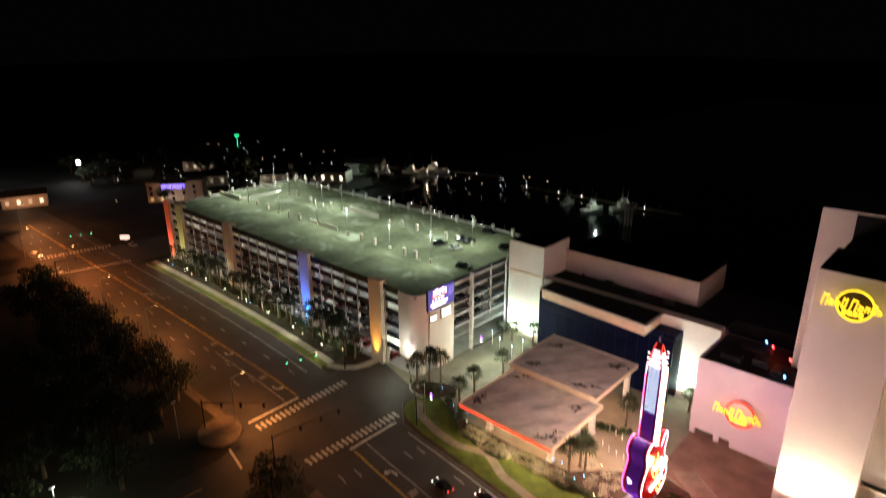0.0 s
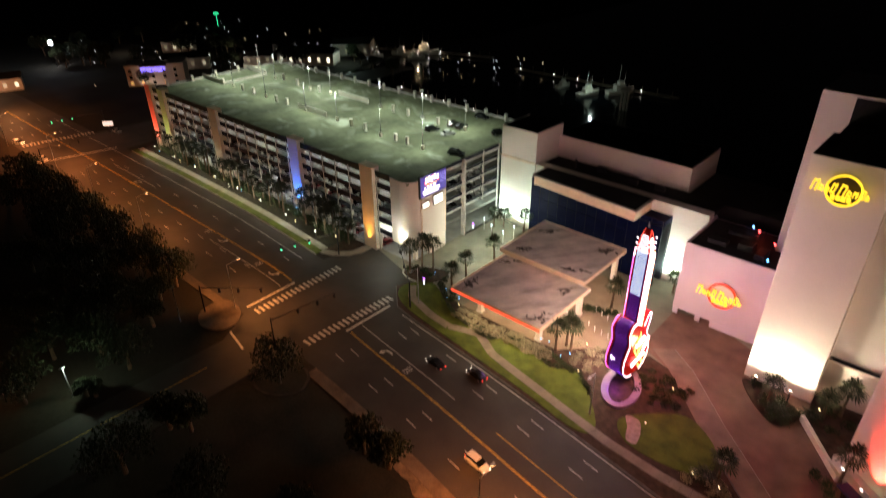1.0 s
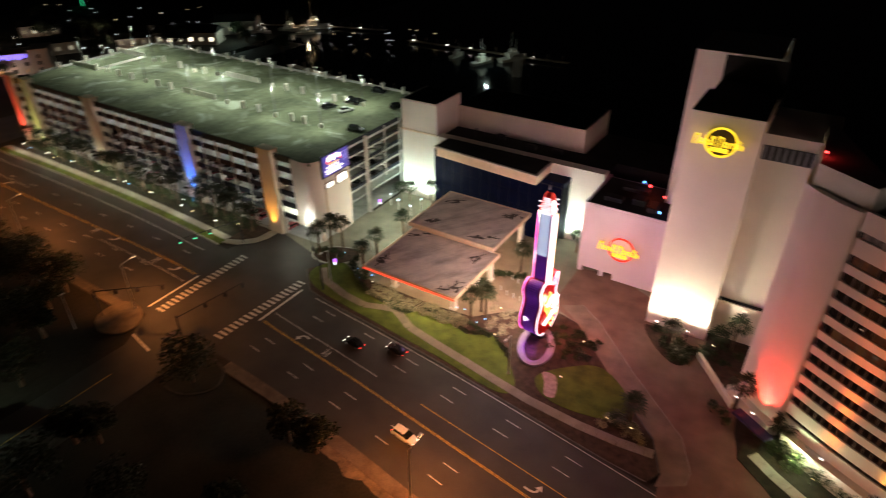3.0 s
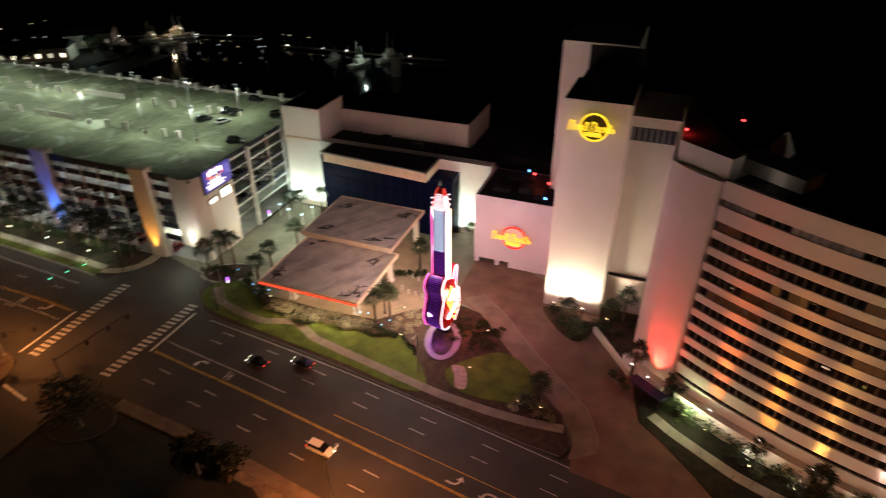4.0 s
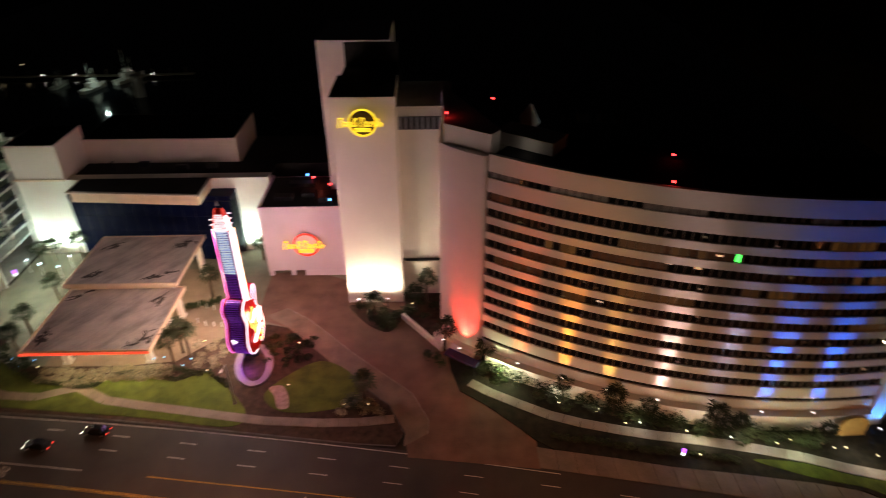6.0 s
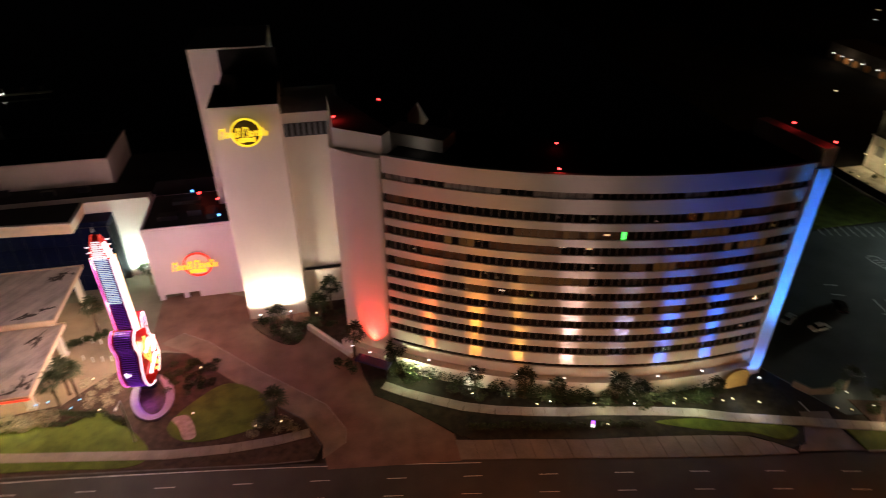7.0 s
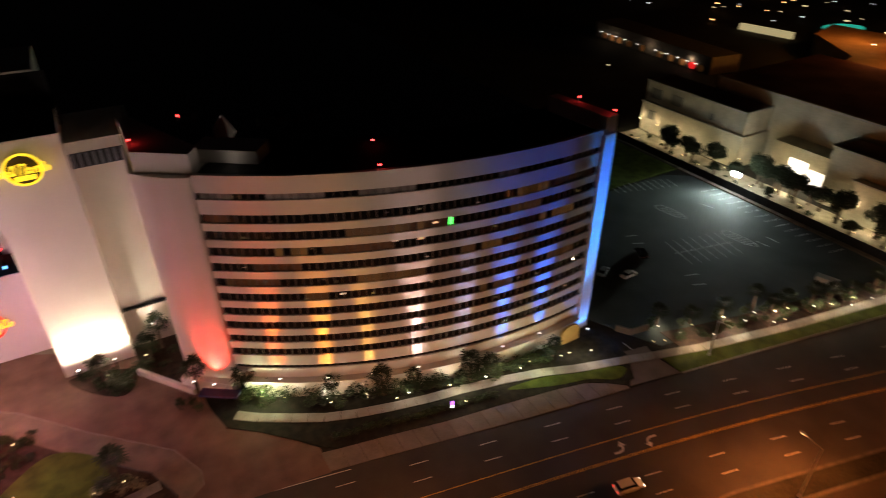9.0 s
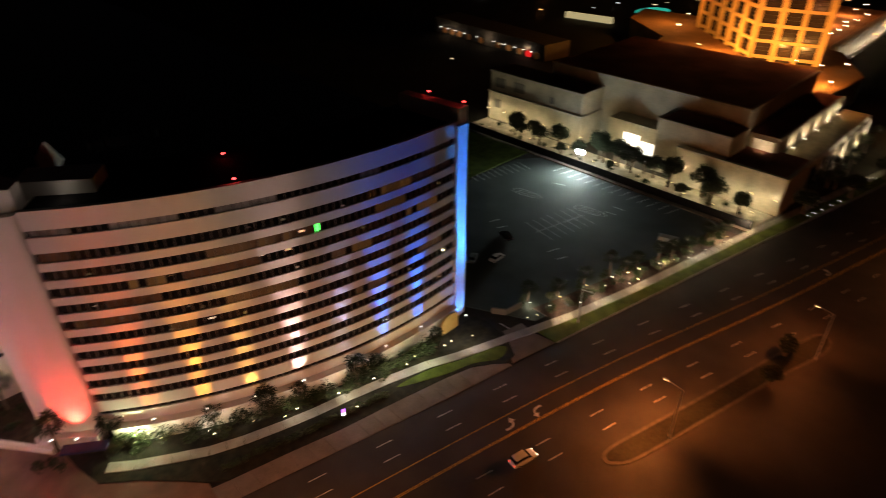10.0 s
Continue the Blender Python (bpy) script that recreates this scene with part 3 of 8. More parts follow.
bm = bmesh.new()
prism(bm, blob([(-31.2, 82.6), (-26.5, 88.6), (-21.3, 91.2), (-15.2, 86.9), (-14.2, 80.6), (-20, 78.2), (-27.5, 78.4)]), 0.1, 0.2)
setting("lawn_east", bm, M_GRASS, "mown lawn beside the drive")
PATH = [(-90.5, 89.5), (-87.2, 85.9), (-79, 83.6), (-73, 83.0), (-69, 84.4), (-66, 85.2), (-63, 83.6), (-60, 81.9), (-53.2, 80.5), (-45, 79.0), (-37.8, 77.6), (-30, 76.2), (-20.1, 75.4), (-13, 75.4), (-7.0, 76.0)]
walkway = thing("pavement_walk", (0, 0, 0), "winding pale concrete footpath", "", kind="structure")
for i, (p, q) in enumerate(zip(PATH, PATH[1:])):
    n = max(1, round(math.dist(p, q) / 1.6))
    for k in range(n):
        a, b = Vector(p).lerp(Vector(q), k / n), Vector(p).lerp(Vector(q), (k + 0.97) / n)
        side = Vector((-(b - a).y, (b - a).x)).normalized() * 0.95
        bm = bmesh.new()
        prism(bm, [tuple(a - side), tuple(b - side), tuple(b + side), tuple(a + side)], 0.12, 0.235)
        part("slab", bm, M_WALK, walkway)
bm = bmesh.new()
prism(bm, blob([(-30.6, 84.2), (-28.3, 84.6), (-26.8, 82.2), (-26.2, 79.2), (-28.0, 79.0), (-29.2, 81.8)]), 0.12, 0.23)
setting("pavement_pink_gravel", bm, mat("pink_gravel", (0.42, 0.28, 0.25), 0.9, vary=0.4, scale=1.2, fine=14), "pale pink gravel patch in the lawn")

# hotel front: apron beside the road, verge, winding pavement, planting
APRON = [(12, 70.4), (20, 68.6), (29, 66.8), (38.4, 64.7), (49, 63.0), (60, 61.0), (67, 59.2), (72, 55.2)]
xs = along(17, 72, 3)
apron = thing("pavement_apron", (0, 0, 0), "pinkish concrete lay-by apron beside the highway", "", kind="structure")
for a, b in zip(xs, xs[1:]):
    bm = bmesh.new()
    ya, yb = (float(np.interp(v, [p[0] for p in APRON], [p[1] for p in APRON])) for v in (a, b))
    prism(bm, [(a, north(a) + 0.1), (b - 0.08, north(b) + 0.1), (b - 0.08, max(yb, north(b) + 0.4)), (a, ya)], -0.1, 0.1)
    part("slab", bm, M_APRON, apron)
WALK = [(6.8, 84.6), (10.2, 82.0), (15.2, 79.0), (20.2, 76.2), (25.5, 74.2), (32.0, 72.4), (38, 71.0), (44, 70.0), (52.8, 68.0), (60.5, 65.9), (66.3, 63.6), (73.8, 61.3), (77.6, 60.2), (82.7, 58.5), (93, 55.4), (111.5, 51.2), (125, 48.7), (158.5, 42.6), (230, 28)]
bm = bmesh.new()
prism(bm, [(17.2, 70.7), (20, 68.6), (29, 66.8), (38.4, 64.7), (49, 63.0), (60, 61.0), (67, 59.2), (71.5, 55.6), (74.5, 56.0), (77, 59.8), (78.5, 66), (78, 70), (62, 71.6), (44, 73.4), (30, 78), (16, 86), (8, 90.4), (4.8, 86), (4.8, 82.5), (9.4, 78.8), (14.5, 73.6)], -0.1, 0.13)
setting("bed_hotel", bm, M_COVER, "dark planting bed before the hotel")
bm = bmesh.new()
prism(bm, blob([(52, 65.6), (60, 62.0), (67, 60.0), (71.4, 57.4), (75, 58.4), (73.6, 60.2), (66, 62.4), (59.6, 64.8)], 4), 0.1, 0.19)
setting("verge_hotel", bm, M_GRASS, "lit green grass verge by the hotel pavement")
xs = along(83.5, 300, 6)
strip_block("verge_lot", lambda x: float(np.interp(x, [p[0] for p in WALK], [p[1] for p in WALK])) - 1.0, lambda x: north(x) + 0.2, xs, -0.1, 0.14, M_GRASS, "lit green grass verge between pavement and highway")
strip_block("kerb_lot", lambda x: north(x) + 0.25, lambda x: north(x) + 0.0, xs, -0.1, 0.16, M_KERB)
pave = thing("pavement_hotel", (0, 0, 0), "pale concrete pavement in the light of bollards", "", kind="structure")
for p, q in zip(WALK, WALK[1:]):
    n = max(1, round(math.dist(p, q) / 2.4))
    for k in range(n):
        a, b = Vector(p).lerp(Vector(q), k / n), Vector(p).lerp(Vector(q), (k + 0.975) / n)
        side = Vector((-(b - a).y, (b - a).x)).normalized() * 1.0
        bm = bmesh.new()
        prism(bm, [tuple(a - side), tuple(b - side), tuple(b + side), tuple(a + side)], 0.05, 0.225)
        part("slab", bm, M_PAVE, pave)
bm = bmesh.new()
prism(bm, [(72.5, 54.9), (83.4, 52.7), (82.6, 58.4), (83.4, 61.5), (78.4, 62.5), (77.5, 60)], -0.1, 0.022)
setting("pavement_lot_entry", bm, M_APRON, "concrete driveway into the car park lot")

# the car park lot
bm = bmesh.new()
prism(bm, [(86, 60), (152, 50), (155, 53), (155, 112), (148, 117), (128, 117), (84, 117), (78, 76)], -0.15, 0.015)
setting("pavement_lot", bm, M_LOT, "dark worn asphalt of a nearly empty car park lot")
bm = bmesh.new()
prism(bm, [(100, 118), (155, 118), (155, 160), (100, 160)], -0.15, 0.05)
setting("lawn_lot", bm, M_GRASS, "dark grass behind the lot")
strip_block("bed_lot", lambda x: float(np.interp(x, [p[0] for p in WALK], [p[1] for p in WALK])) + 6.5, lambda x: float(np.interp(x, [p[0] for p in WALK], [p[1] for p in WALK])) + 1.0, along(89, 152, 5), -0.1, 0.12, M_MULCH, "planting bed along the lot")
bm = bmesh.new()
LU, LV = Vector((0.98, -0.2)), Vector((0.2, 0.98))


def lot_line(p, q, w=0.085):
    p, q = Vector(p), Vector(q)
    n = Vector((-(q - p).y, (q - p).x)).normalized() * w
    sheet(bm, [tuple(p + n), tuple(q + n)], [tuple(p - n), tuple(q - n)], 0.02)


lot_line((115.4, 83.0), (132.2, 79.6))
for i in range(7):
    c = Vector((116.5, 82.8)) + LU * (2.5 * i)
    lot_line(c + LV * 5.4, c - LV * 5.4)
for i in range(10):
    lot_line((128.2 + i * 2.03, 120.0 - i * 0.6), (127.0 + i * 2.03, 114.6 - i * 0.6))
for i in range(14):
    y = 64 + i * 3.0
    lot_line((149, y), (154, y - 1.0))
for p, q in (((142.4, 97.9), (143.5, 94.3)), ((138.2, 76.6), (138.7, 73.4)), ((142.3, 76.5), (142.5, 73.3)), ((110.0, 75.0), (113.2, 73.9)), ((108.6, 71.4), (111.5, 70.2)), ((110.9, 95.3), (113.7, 94.4)), ((109.8, 91.7), (112.5, 90.6)), ((77.2, 65.0), (76.6, 61.9)), ((80.0, 64.6), (80.1, 61.5)), ((76.0, 62.9), (76.6, 61.9)), ((77.3, 62.8), (76.6, 61.9))):
    lot_line(p, q, 0.12)
for cx, cy in ((135.2, 79.6), (131.0, 98.8)):
    ov = blob([(cx - 1.6, cy + 3.8), (cx + 1.0, cy + 4.2), (cx + 2.0, cy - 1), (cx + 1.2, cy - 4.6), (cx - 0.6, cy - 2.5)])
    for p, q in zip(ov, ov[1:] + ov[:1]):
        lot_line(p, q)
    for k in range(6):
        lot_line((cx - 1.2, cy + 3.0 - k * 1.1), (cx + 1.6, cy + 2.2 - k * 1.1))
tagged(new("parking_bay_lines", finish("parking_bay_lines", bm, M_FADED)), "faded white bay lines on the lot", "road marking", kind="stuff")

# south side: kerb, footpath, dark turf with a grass hump
xs = along(-84, 40)
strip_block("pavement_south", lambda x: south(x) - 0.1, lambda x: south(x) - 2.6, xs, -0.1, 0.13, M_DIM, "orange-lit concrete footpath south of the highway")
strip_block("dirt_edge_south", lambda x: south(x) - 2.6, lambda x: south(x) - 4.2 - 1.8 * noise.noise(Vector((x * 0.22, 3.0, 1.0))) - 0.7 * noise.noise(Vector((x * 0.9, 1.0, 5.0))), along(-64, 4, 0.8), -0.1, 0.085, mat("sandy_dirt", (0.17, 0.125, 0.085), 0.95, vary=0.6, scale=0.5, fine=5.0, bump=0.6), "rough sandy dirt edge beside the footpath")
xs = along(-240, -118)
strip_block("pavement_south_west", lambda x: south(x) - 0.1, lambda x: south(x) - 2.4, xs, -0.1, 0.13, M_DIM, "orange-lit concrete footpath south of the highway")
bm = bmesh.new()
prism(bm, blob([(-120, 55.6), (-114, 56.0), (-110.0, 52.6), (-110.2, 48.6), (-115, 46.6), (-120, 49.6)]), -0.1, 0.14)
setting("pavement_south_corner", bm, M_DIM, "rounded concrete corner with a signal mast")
bm = bmesh.new()
OUTER = blob([(65.2, 29.2), (67.4, 30.4), (75.5, 28.7), (92, 24.6), (112, 19.9), (124, 16.6), (124, 13.4), (118, 13.2), (104, 17.1), (86.5, 21.3), (70, 25.4), (66, 27.6)], 4)
prism(bm, OUTER, -0.1, 0.15)
# pale kerb given a dark colour in place of the weak light on it
setting("kerb_south_island", bm, mat("dimmed_kerb", (0.1, 0.09, 0.08), 0.85, vary=0.4), "pale kerb round the traffic island")
bm = bmesh.new()
prism(bm, blob([(66.0, 29.0), (67.8, 29.8), (75.5, 28.1), (92, 24.0), (112, 19.3), (123.4, 16.0), (123.4, 14.0), (118, 13.8), (104, 17.7), (86.5, 21.9), (70, 26.0), (66.6, 28.0)], 4), 0.1, 0.19)
setting("verge_south_island", bm, M_SOIL_S, "long traffic island with a street lamp")
bm = bmesh.new()
prism(bm, [(40, 41), (56, 37), (70, 32), (128, 18), (200, -4), (200, -30), (40, 0)], -0.1, -0.004)
setting("road_service", bm, M_ASPHALT, "dark service road beside the highway")
bm = bmesh.new()
prism(bm, [(-84, 52), (-40, 46.5), (10, 38), (39.5, 32.5), (39.5, -60), (-90, -60), (-90, 45)], -0.16, 0.05)
setting("verge_south", bm, M_SOIL_S, "unlit turf and scrub south of the highway")
bm = bmesh.new()
prism(bm, blob([(-92.5, 49.6), (-88.0, 53.2), (-83.0, 52.4), (-80.6, 48.0), (-84.6, 43.6), (-90.6, 43.8)], 4), -0.1, 0.16)
# kerb in a much darker concrete than M_KERB
setting("kerb_corner_island", bm, M_DARK_KERB, "dark kerb round a small corner island with an oak")
bm = bmesh.new()
prism(bm, blob([(-92.0, 49.4), (-87.9, 52.7), (-83.3, 51.9), (-81.2, 48.0), (-84.9, 44.1), (-90.3, 44.3)], 4), 0.1, 0.2)
setting("verge_corner_island", bm, M_SOIL_S)
bm = bmesh.new()
sheet(bm, [(-101.0, 40), (-100.85, 40)], [(-101.6, -60), (-101.45, -60)], 0.004)
setting("road_side_line", bm, M_YELLOW)

# ---------------------------------------------------------------- car park building
def garage():
    g = thing("parking_garage", (0, 0, 0), "long concrete parking garage with lit pylons and open decks", "parking garage")
    X0, X1, Y0, Y1 = -231.0, -99.0, 97.0, 153.5
    LEVELS = [5.7, 9.0, 12.3, 15.6, 18.9]
    bm = bmesh.new()
    box(bm, X0, Y0 + 0.3, 21.7, X1, Y1, 22.2)
    part("roof_deck", bm, M_DECK, g, "stained greenish concrete roof deck under white lamps")
    for z in LEVELS:
        bm = bmesh.new()
        box(bm, X0 + 0.3, Y0 + 0.45, z - 0.35, X1 - 0.3, Y1 - 0.4, z)
        part("floor_slab", bm, M_SLAB, g)
    bm = bmesh.new()
    box(bm, X0, Y0 + 0.4, -0.1, X1, Y1, 0.05)
    part("ground_slab", bm, M_SLAB, g)
    # spandrels, one for each bay and level
    bay = 5.5
    n = 24
    bm = bmesh.new()
    box(bm, 0.12, 0, -0.5, bay - 0.12, 0.3, 0.95, 0.03)
    me = finish("spandrel", bm, M_NAVY)
    bm = bmesh.new()
    box(bm, -0.22, -0.14, 0, 0.22, 0.6, 21.7, 0.04)
    col = finish("column", bm, M_COLUMN)
    for i in range(n):
        x = X0 + i * bay
        if i == n - 1:
            continue
        for z in LEVELS:
            share("spandrel", me, g, Matrix.Translation((x, Y0, z)))
        share("column", col, g, Matrix.Translation((x, Y0 + 0.05, 0)))
        for y in (111, 125, 139):
            if i % 2 == 0:
                share("column", col, g, Matrix.Translation((x + 1, y, 0)))
    bm = bmesh.new()
    box(bm, X0, Y0 - 0.05, 21.2, X1 - 6, Y0 + 0.3, 22.9, 0.03)
    part("parapet", bm, mat("dark_weathered_parapet", (0.05, 0.055, 0.045), 0.9, vary=0.4), g)
    bm = bmesh.new()
    box(bm, X0, Y1, 0, X1, Y1 + 0.35, 22.9)
    box(bm, X0 - 0.3, Y0 + 8, 0, X0, Y1, 22.9)
    part("rear_wall", bm, M_COLUMN, g)
    # east end
    for k in range(3):
        y = 110.6 + k * 7.7
        for z in LEVELS[1:]:
            bm = bmesh.new()
            box(bm, X1 - 0.15, y + 0.25, z - 0.1, X1 + 0.12, y + 7.45, z + 0.85, 0.03)
            part("spandrel", bm, M_NAVY, g)
            bm = bmesh.new()
            box(bm, X1 - 0.15, y + 0.25, z - 0.5, X1 + 0.2, y + 7.45, z - 0.1, 0.03)
            part("slab_edge", bm, M_SPANDREL, g)
    for y in (110.8, 118.2, 127.0, 134.0):
        bm = bmesh.new()
        w = 0.35 if y == 118.2 else 0.2
        box(bm, X1 - 0.2, y - w, 0 if y != 127.0 else 7.8, X1 + (1.0 if y == 118.2 else 0.3), y + w, 22.6, 0.04)
        part("column", bm, M_COLUMN, g)
    bm = bmesh.new()
    box(bm, X1 - 0.1, 110.5, 21.2, X1 + 0.2, 134, 21.7, 0.03)
    part("slab_edge", bm, M_SPANDREL, g)
    bm = bmesh.new()
    box(bm, X1 - 0.1, 110.5, 21.72, X1 + 0.12, 134, 22.9, 0.03)
    part("parapet", bm, M_NAVY, g)
    # rounded corner stair tower that carries the screen
    bm = bmesh.new()
    pts = [(-105.0, 97.0)] + [(-101.5 + 3.5 * math.sin(radians(a)), 100.2 - 3.5 * math.cos(radians(a))) for a in range(0, 91, 10)] + [(-98, 110.4), (-105.0, 110.4)]
    prism(bm, pts, 4.6, 22.5)
    part("corner_tower", bm, M_CREAM, g, "rounded cream stucco stair tower", smooth=False)
    bm = bmesh.new()
    box(bm, -104.6, 104.4, 0, -98.4, 110.3, 4.6)
    part("tower_base", bm, M_CREAM, g, "set back cream base under the stair tower")
    bm = bmesh.new()
    box(bm, -99.6, 99.0, 0, -98.6, 100.0, 4.6, 0.05)
    part("corner_post", bm, M_CREAM, g)
    bm = bmesh.new()
    prism(bm, [(x + (0.06 if x < -104 else -0.06), y + (0.06 if y < 110 else -0.06)) for x, y in pts], 22.5, 22.56)
    part("tower_roof", bm, M_DECK, g, "dark stained flat roof of the stair tower")
    for y in (100.6, 101.0, 110.0):
        bm = bmesh.new()
        box(bm, -98.05, y, 4.7, -97.85, y + 0.14, 22.3)
        part("groove_trim", bm, M_TRIM, g)
    # pylons
    for x, w in ((-234.8, 4.2), (-225.0, 4.2), (-189.8, 4.6), (-146.2, 4.6), (-115.2, 4.8)):
        bm = bmesh.new()
        box(bm, x, 95.9, 0, x + w, 98.4, 23.6, 0.08)
        p = part("pylon", bm, M_CREAM, g, "tall cream pylon washed by a coloured uplight")
        bm = bmesh.new()
        box(bm, x - 0.12, 95.78, 23.6, x + w + 0.12, 98.5, 23.85, 0.03)
        part("coping", bm, M_TRIM, p)
    # roof: ramp walls and stub posts
    for xa, xb, y in ((-231.8, -217, 118), (-233.5, -217.5, 137.4), (-170.7, -156, 118.2), (-172.7, -157, 137.2)):
        bm = bmesh.new()
        box(bm, xa, y - 0.15, 22.2, xb, y + 0.15, 23.9, 0.03)
        part("ramp_wall", bm, M_WHITE, g, "white painted ramp wall on the roof deck")
    bm = bmesh.new()
    box(bm, -217.3, 118, 22.2, -217, 137.4, 23.0)
    part("ramp_wall", bm, M_WHITE, g)
    bm = bmesh.new()
    box(bm, -0.42, -0.42, 0, 0.42, 0.42, 2.1, 0.05)
    box(bm, -0.5, -0.5, 2.1, 0.5, 0.5, 2.2, 0.02)
    post = finish("roof_post", bm, M_WHITE)
    for x, y in ((-204, 118.2), (-197.1, 118.3), (-182.7, 117.9), (-176.5, 118), (-143, 117.4), (-136.9, 117.7), (-123.4, 117.2), (-118.8, 117.3), (-217, 118.2),
                 (-205.9, 137.4), (-194.5, 135.6), (-181.4, 135.4), (-144.1, 136.3), (-137.4, 136.5), (-124.1, 136.1), (-120.2, 136.5)):
        share("roof_post", post, g, Matrix.Translation((x, y, 22.2)))
    for i in range(17):
        share("roof_post", post, g, Matrix.Translation((-229 + i * 7.9, 152.6, 22.2)))
    for i in range(5):
        share("roof_post", post, g, Matrix.Translation((-230.5, 103 + i * 10, 22.2)))
    # ceiling lights on the open decks
    bm = bmesh.new()
    box(bm, -0.75, -0.09, -0.1, 0.75, 0.09, 0)
    tube = finish("deck_light", bm, glow("deck_tube", (0.95, 1.0, 0.95), 90))
    for z in LEVELS[1:] + [21.7]:
        for i in range(16):
            share("deck_light", tube, g, Matrix.Translation((X0 + 4 + i * 8.25, 102.5, z - 0.42)))
        for y in (114, 129):
            share("deck_light", tube, g, Matrix.Translation((X1 - 17, y, z - 0.42)))
    for i in range(16):
        share("deck_light", tube, g, Matrix.Translation((X0 + 4 + i * 8.25, 101.5, 5.2)))
    return g


garage()

# roadside inn with a violet sign, past the garage
inn = thing("roadside_inn", (-320, 138, 0), "cream roadside inn with a violet neon sign", "building")
bm = bmesh.new()
box(bm, -14, 0, 0, 14, 12, 9.6, 0.1)
part("wall", bm, M_CREAM, inn)
bm = bmesh.new()
prism(bm, [(-14.3, -0.3), (-7, -0.3), (-7, 12.3), (-14.3, 12.3)], 9.6, 10.6)
prism(bm, [(6, -0.3), (14.3, -0.3), (14.3, 12.3), (6, 12.3)], 9.6, 10.9)
part("parapet", bm, M_CREAM, inn)
for i in range(9):
    bm = bmesh.new()
    box(bm, -6.6 + i * 1.35, -0.35, 7.0 + 0.3 * (i % 3), -5.7 + i * 1.35, -0.1, 8.9 + 0.5 * (i % 2), 0.04)
    part("neon_bar", bm, glow("violet_neon", (0.22, 0.16, 1.0), 2.4), inn, "violet neon bar of the sign")
for i in range(5):
    for k in range(3):
        bm = bmesh.new()
        box(bm, -12.6 + i * 5.4, -0.08, 0.8 + k * 3.0, -11.2 + i * 5.4, 0.05, 2.5 + k * 3.0, 0.02)
        part("window", bm, glow("warm_window", (1.0, 0.6, 0.2), 0.5) if (i, k) in ((0, 0), (1, 0), (3, 0)) else M_PANE, inn)
inn.rotation_euler.z = radians(54)
lamp("SPOT", (-318, 128, 1.0), 1600, (1.0, 0.8, 0.68), (-320, 138, 7), 130, 0.8, 0.4)

# roof lamp posts
M_POLE = mat("weathered_pole_paint", (0.2, 0.2, 0.19), 0.7, vary=0.2)


def roof_lamp(x, y):
    t = thing("lamp_post", (x, y, 22.2), "white twin-headed lamp post on the garage roof", "lamp post", "roof lamp posts")
    bm = bmesh.new()
    box(bm, -0.4, -0.4, 0, 0.4, 0.4, 1.3, 0.05)
    part("base", bm, M_WHITE, t)
    bm = bmesh.new()
    cyl(bm, (0, 0, 1.2), (0, 0, 9.3), 0.13, 0.09, 8)
    part("pole", bm, M_POLE, t)
    for s in (-1, 1):
        bm = bmesh.new()
        box(bm, min(0.08 * s, 0.62 * s), -0.15, 9.15, max(0.08 * s, 0.62 * s), 0.15, 9.3, 0.03)
        h = part("head", bm, M_METAL, t)
        bm = bmesh.new()
        box(bm, 0.36 * s - 0.22, -0.12, 9.11, 0.36 * s + 0.22, 0.12, 9.149)
        part("lens", bm, glow("roof_lamp_lens", (0.9, 1.0, 0.9), 1.5), h)
    lamp("SPOT", (x + 0.6, y - 0.4, 30.9), 4700, (0.88, 1.0, 0.84), (x + 0.6, y - 0.4, 0), 170, 0.6, 0.4)


for x, y in ((-229, 121.0), (-228.5, 141.5), (-211.3, 118.9), (-208.9, 135.6), (-189.5, 118.3), (-185.7, 134.6), (-175.9, 136.2), (-166.5, 118.0), (-150.2, 117.8), (-150.4, 136.5), (-129.5, 117.0), (-131.1, 136.6), (-112.7, 117.2), (-114.1, 137.0)):
    roof_lamp(x, y)

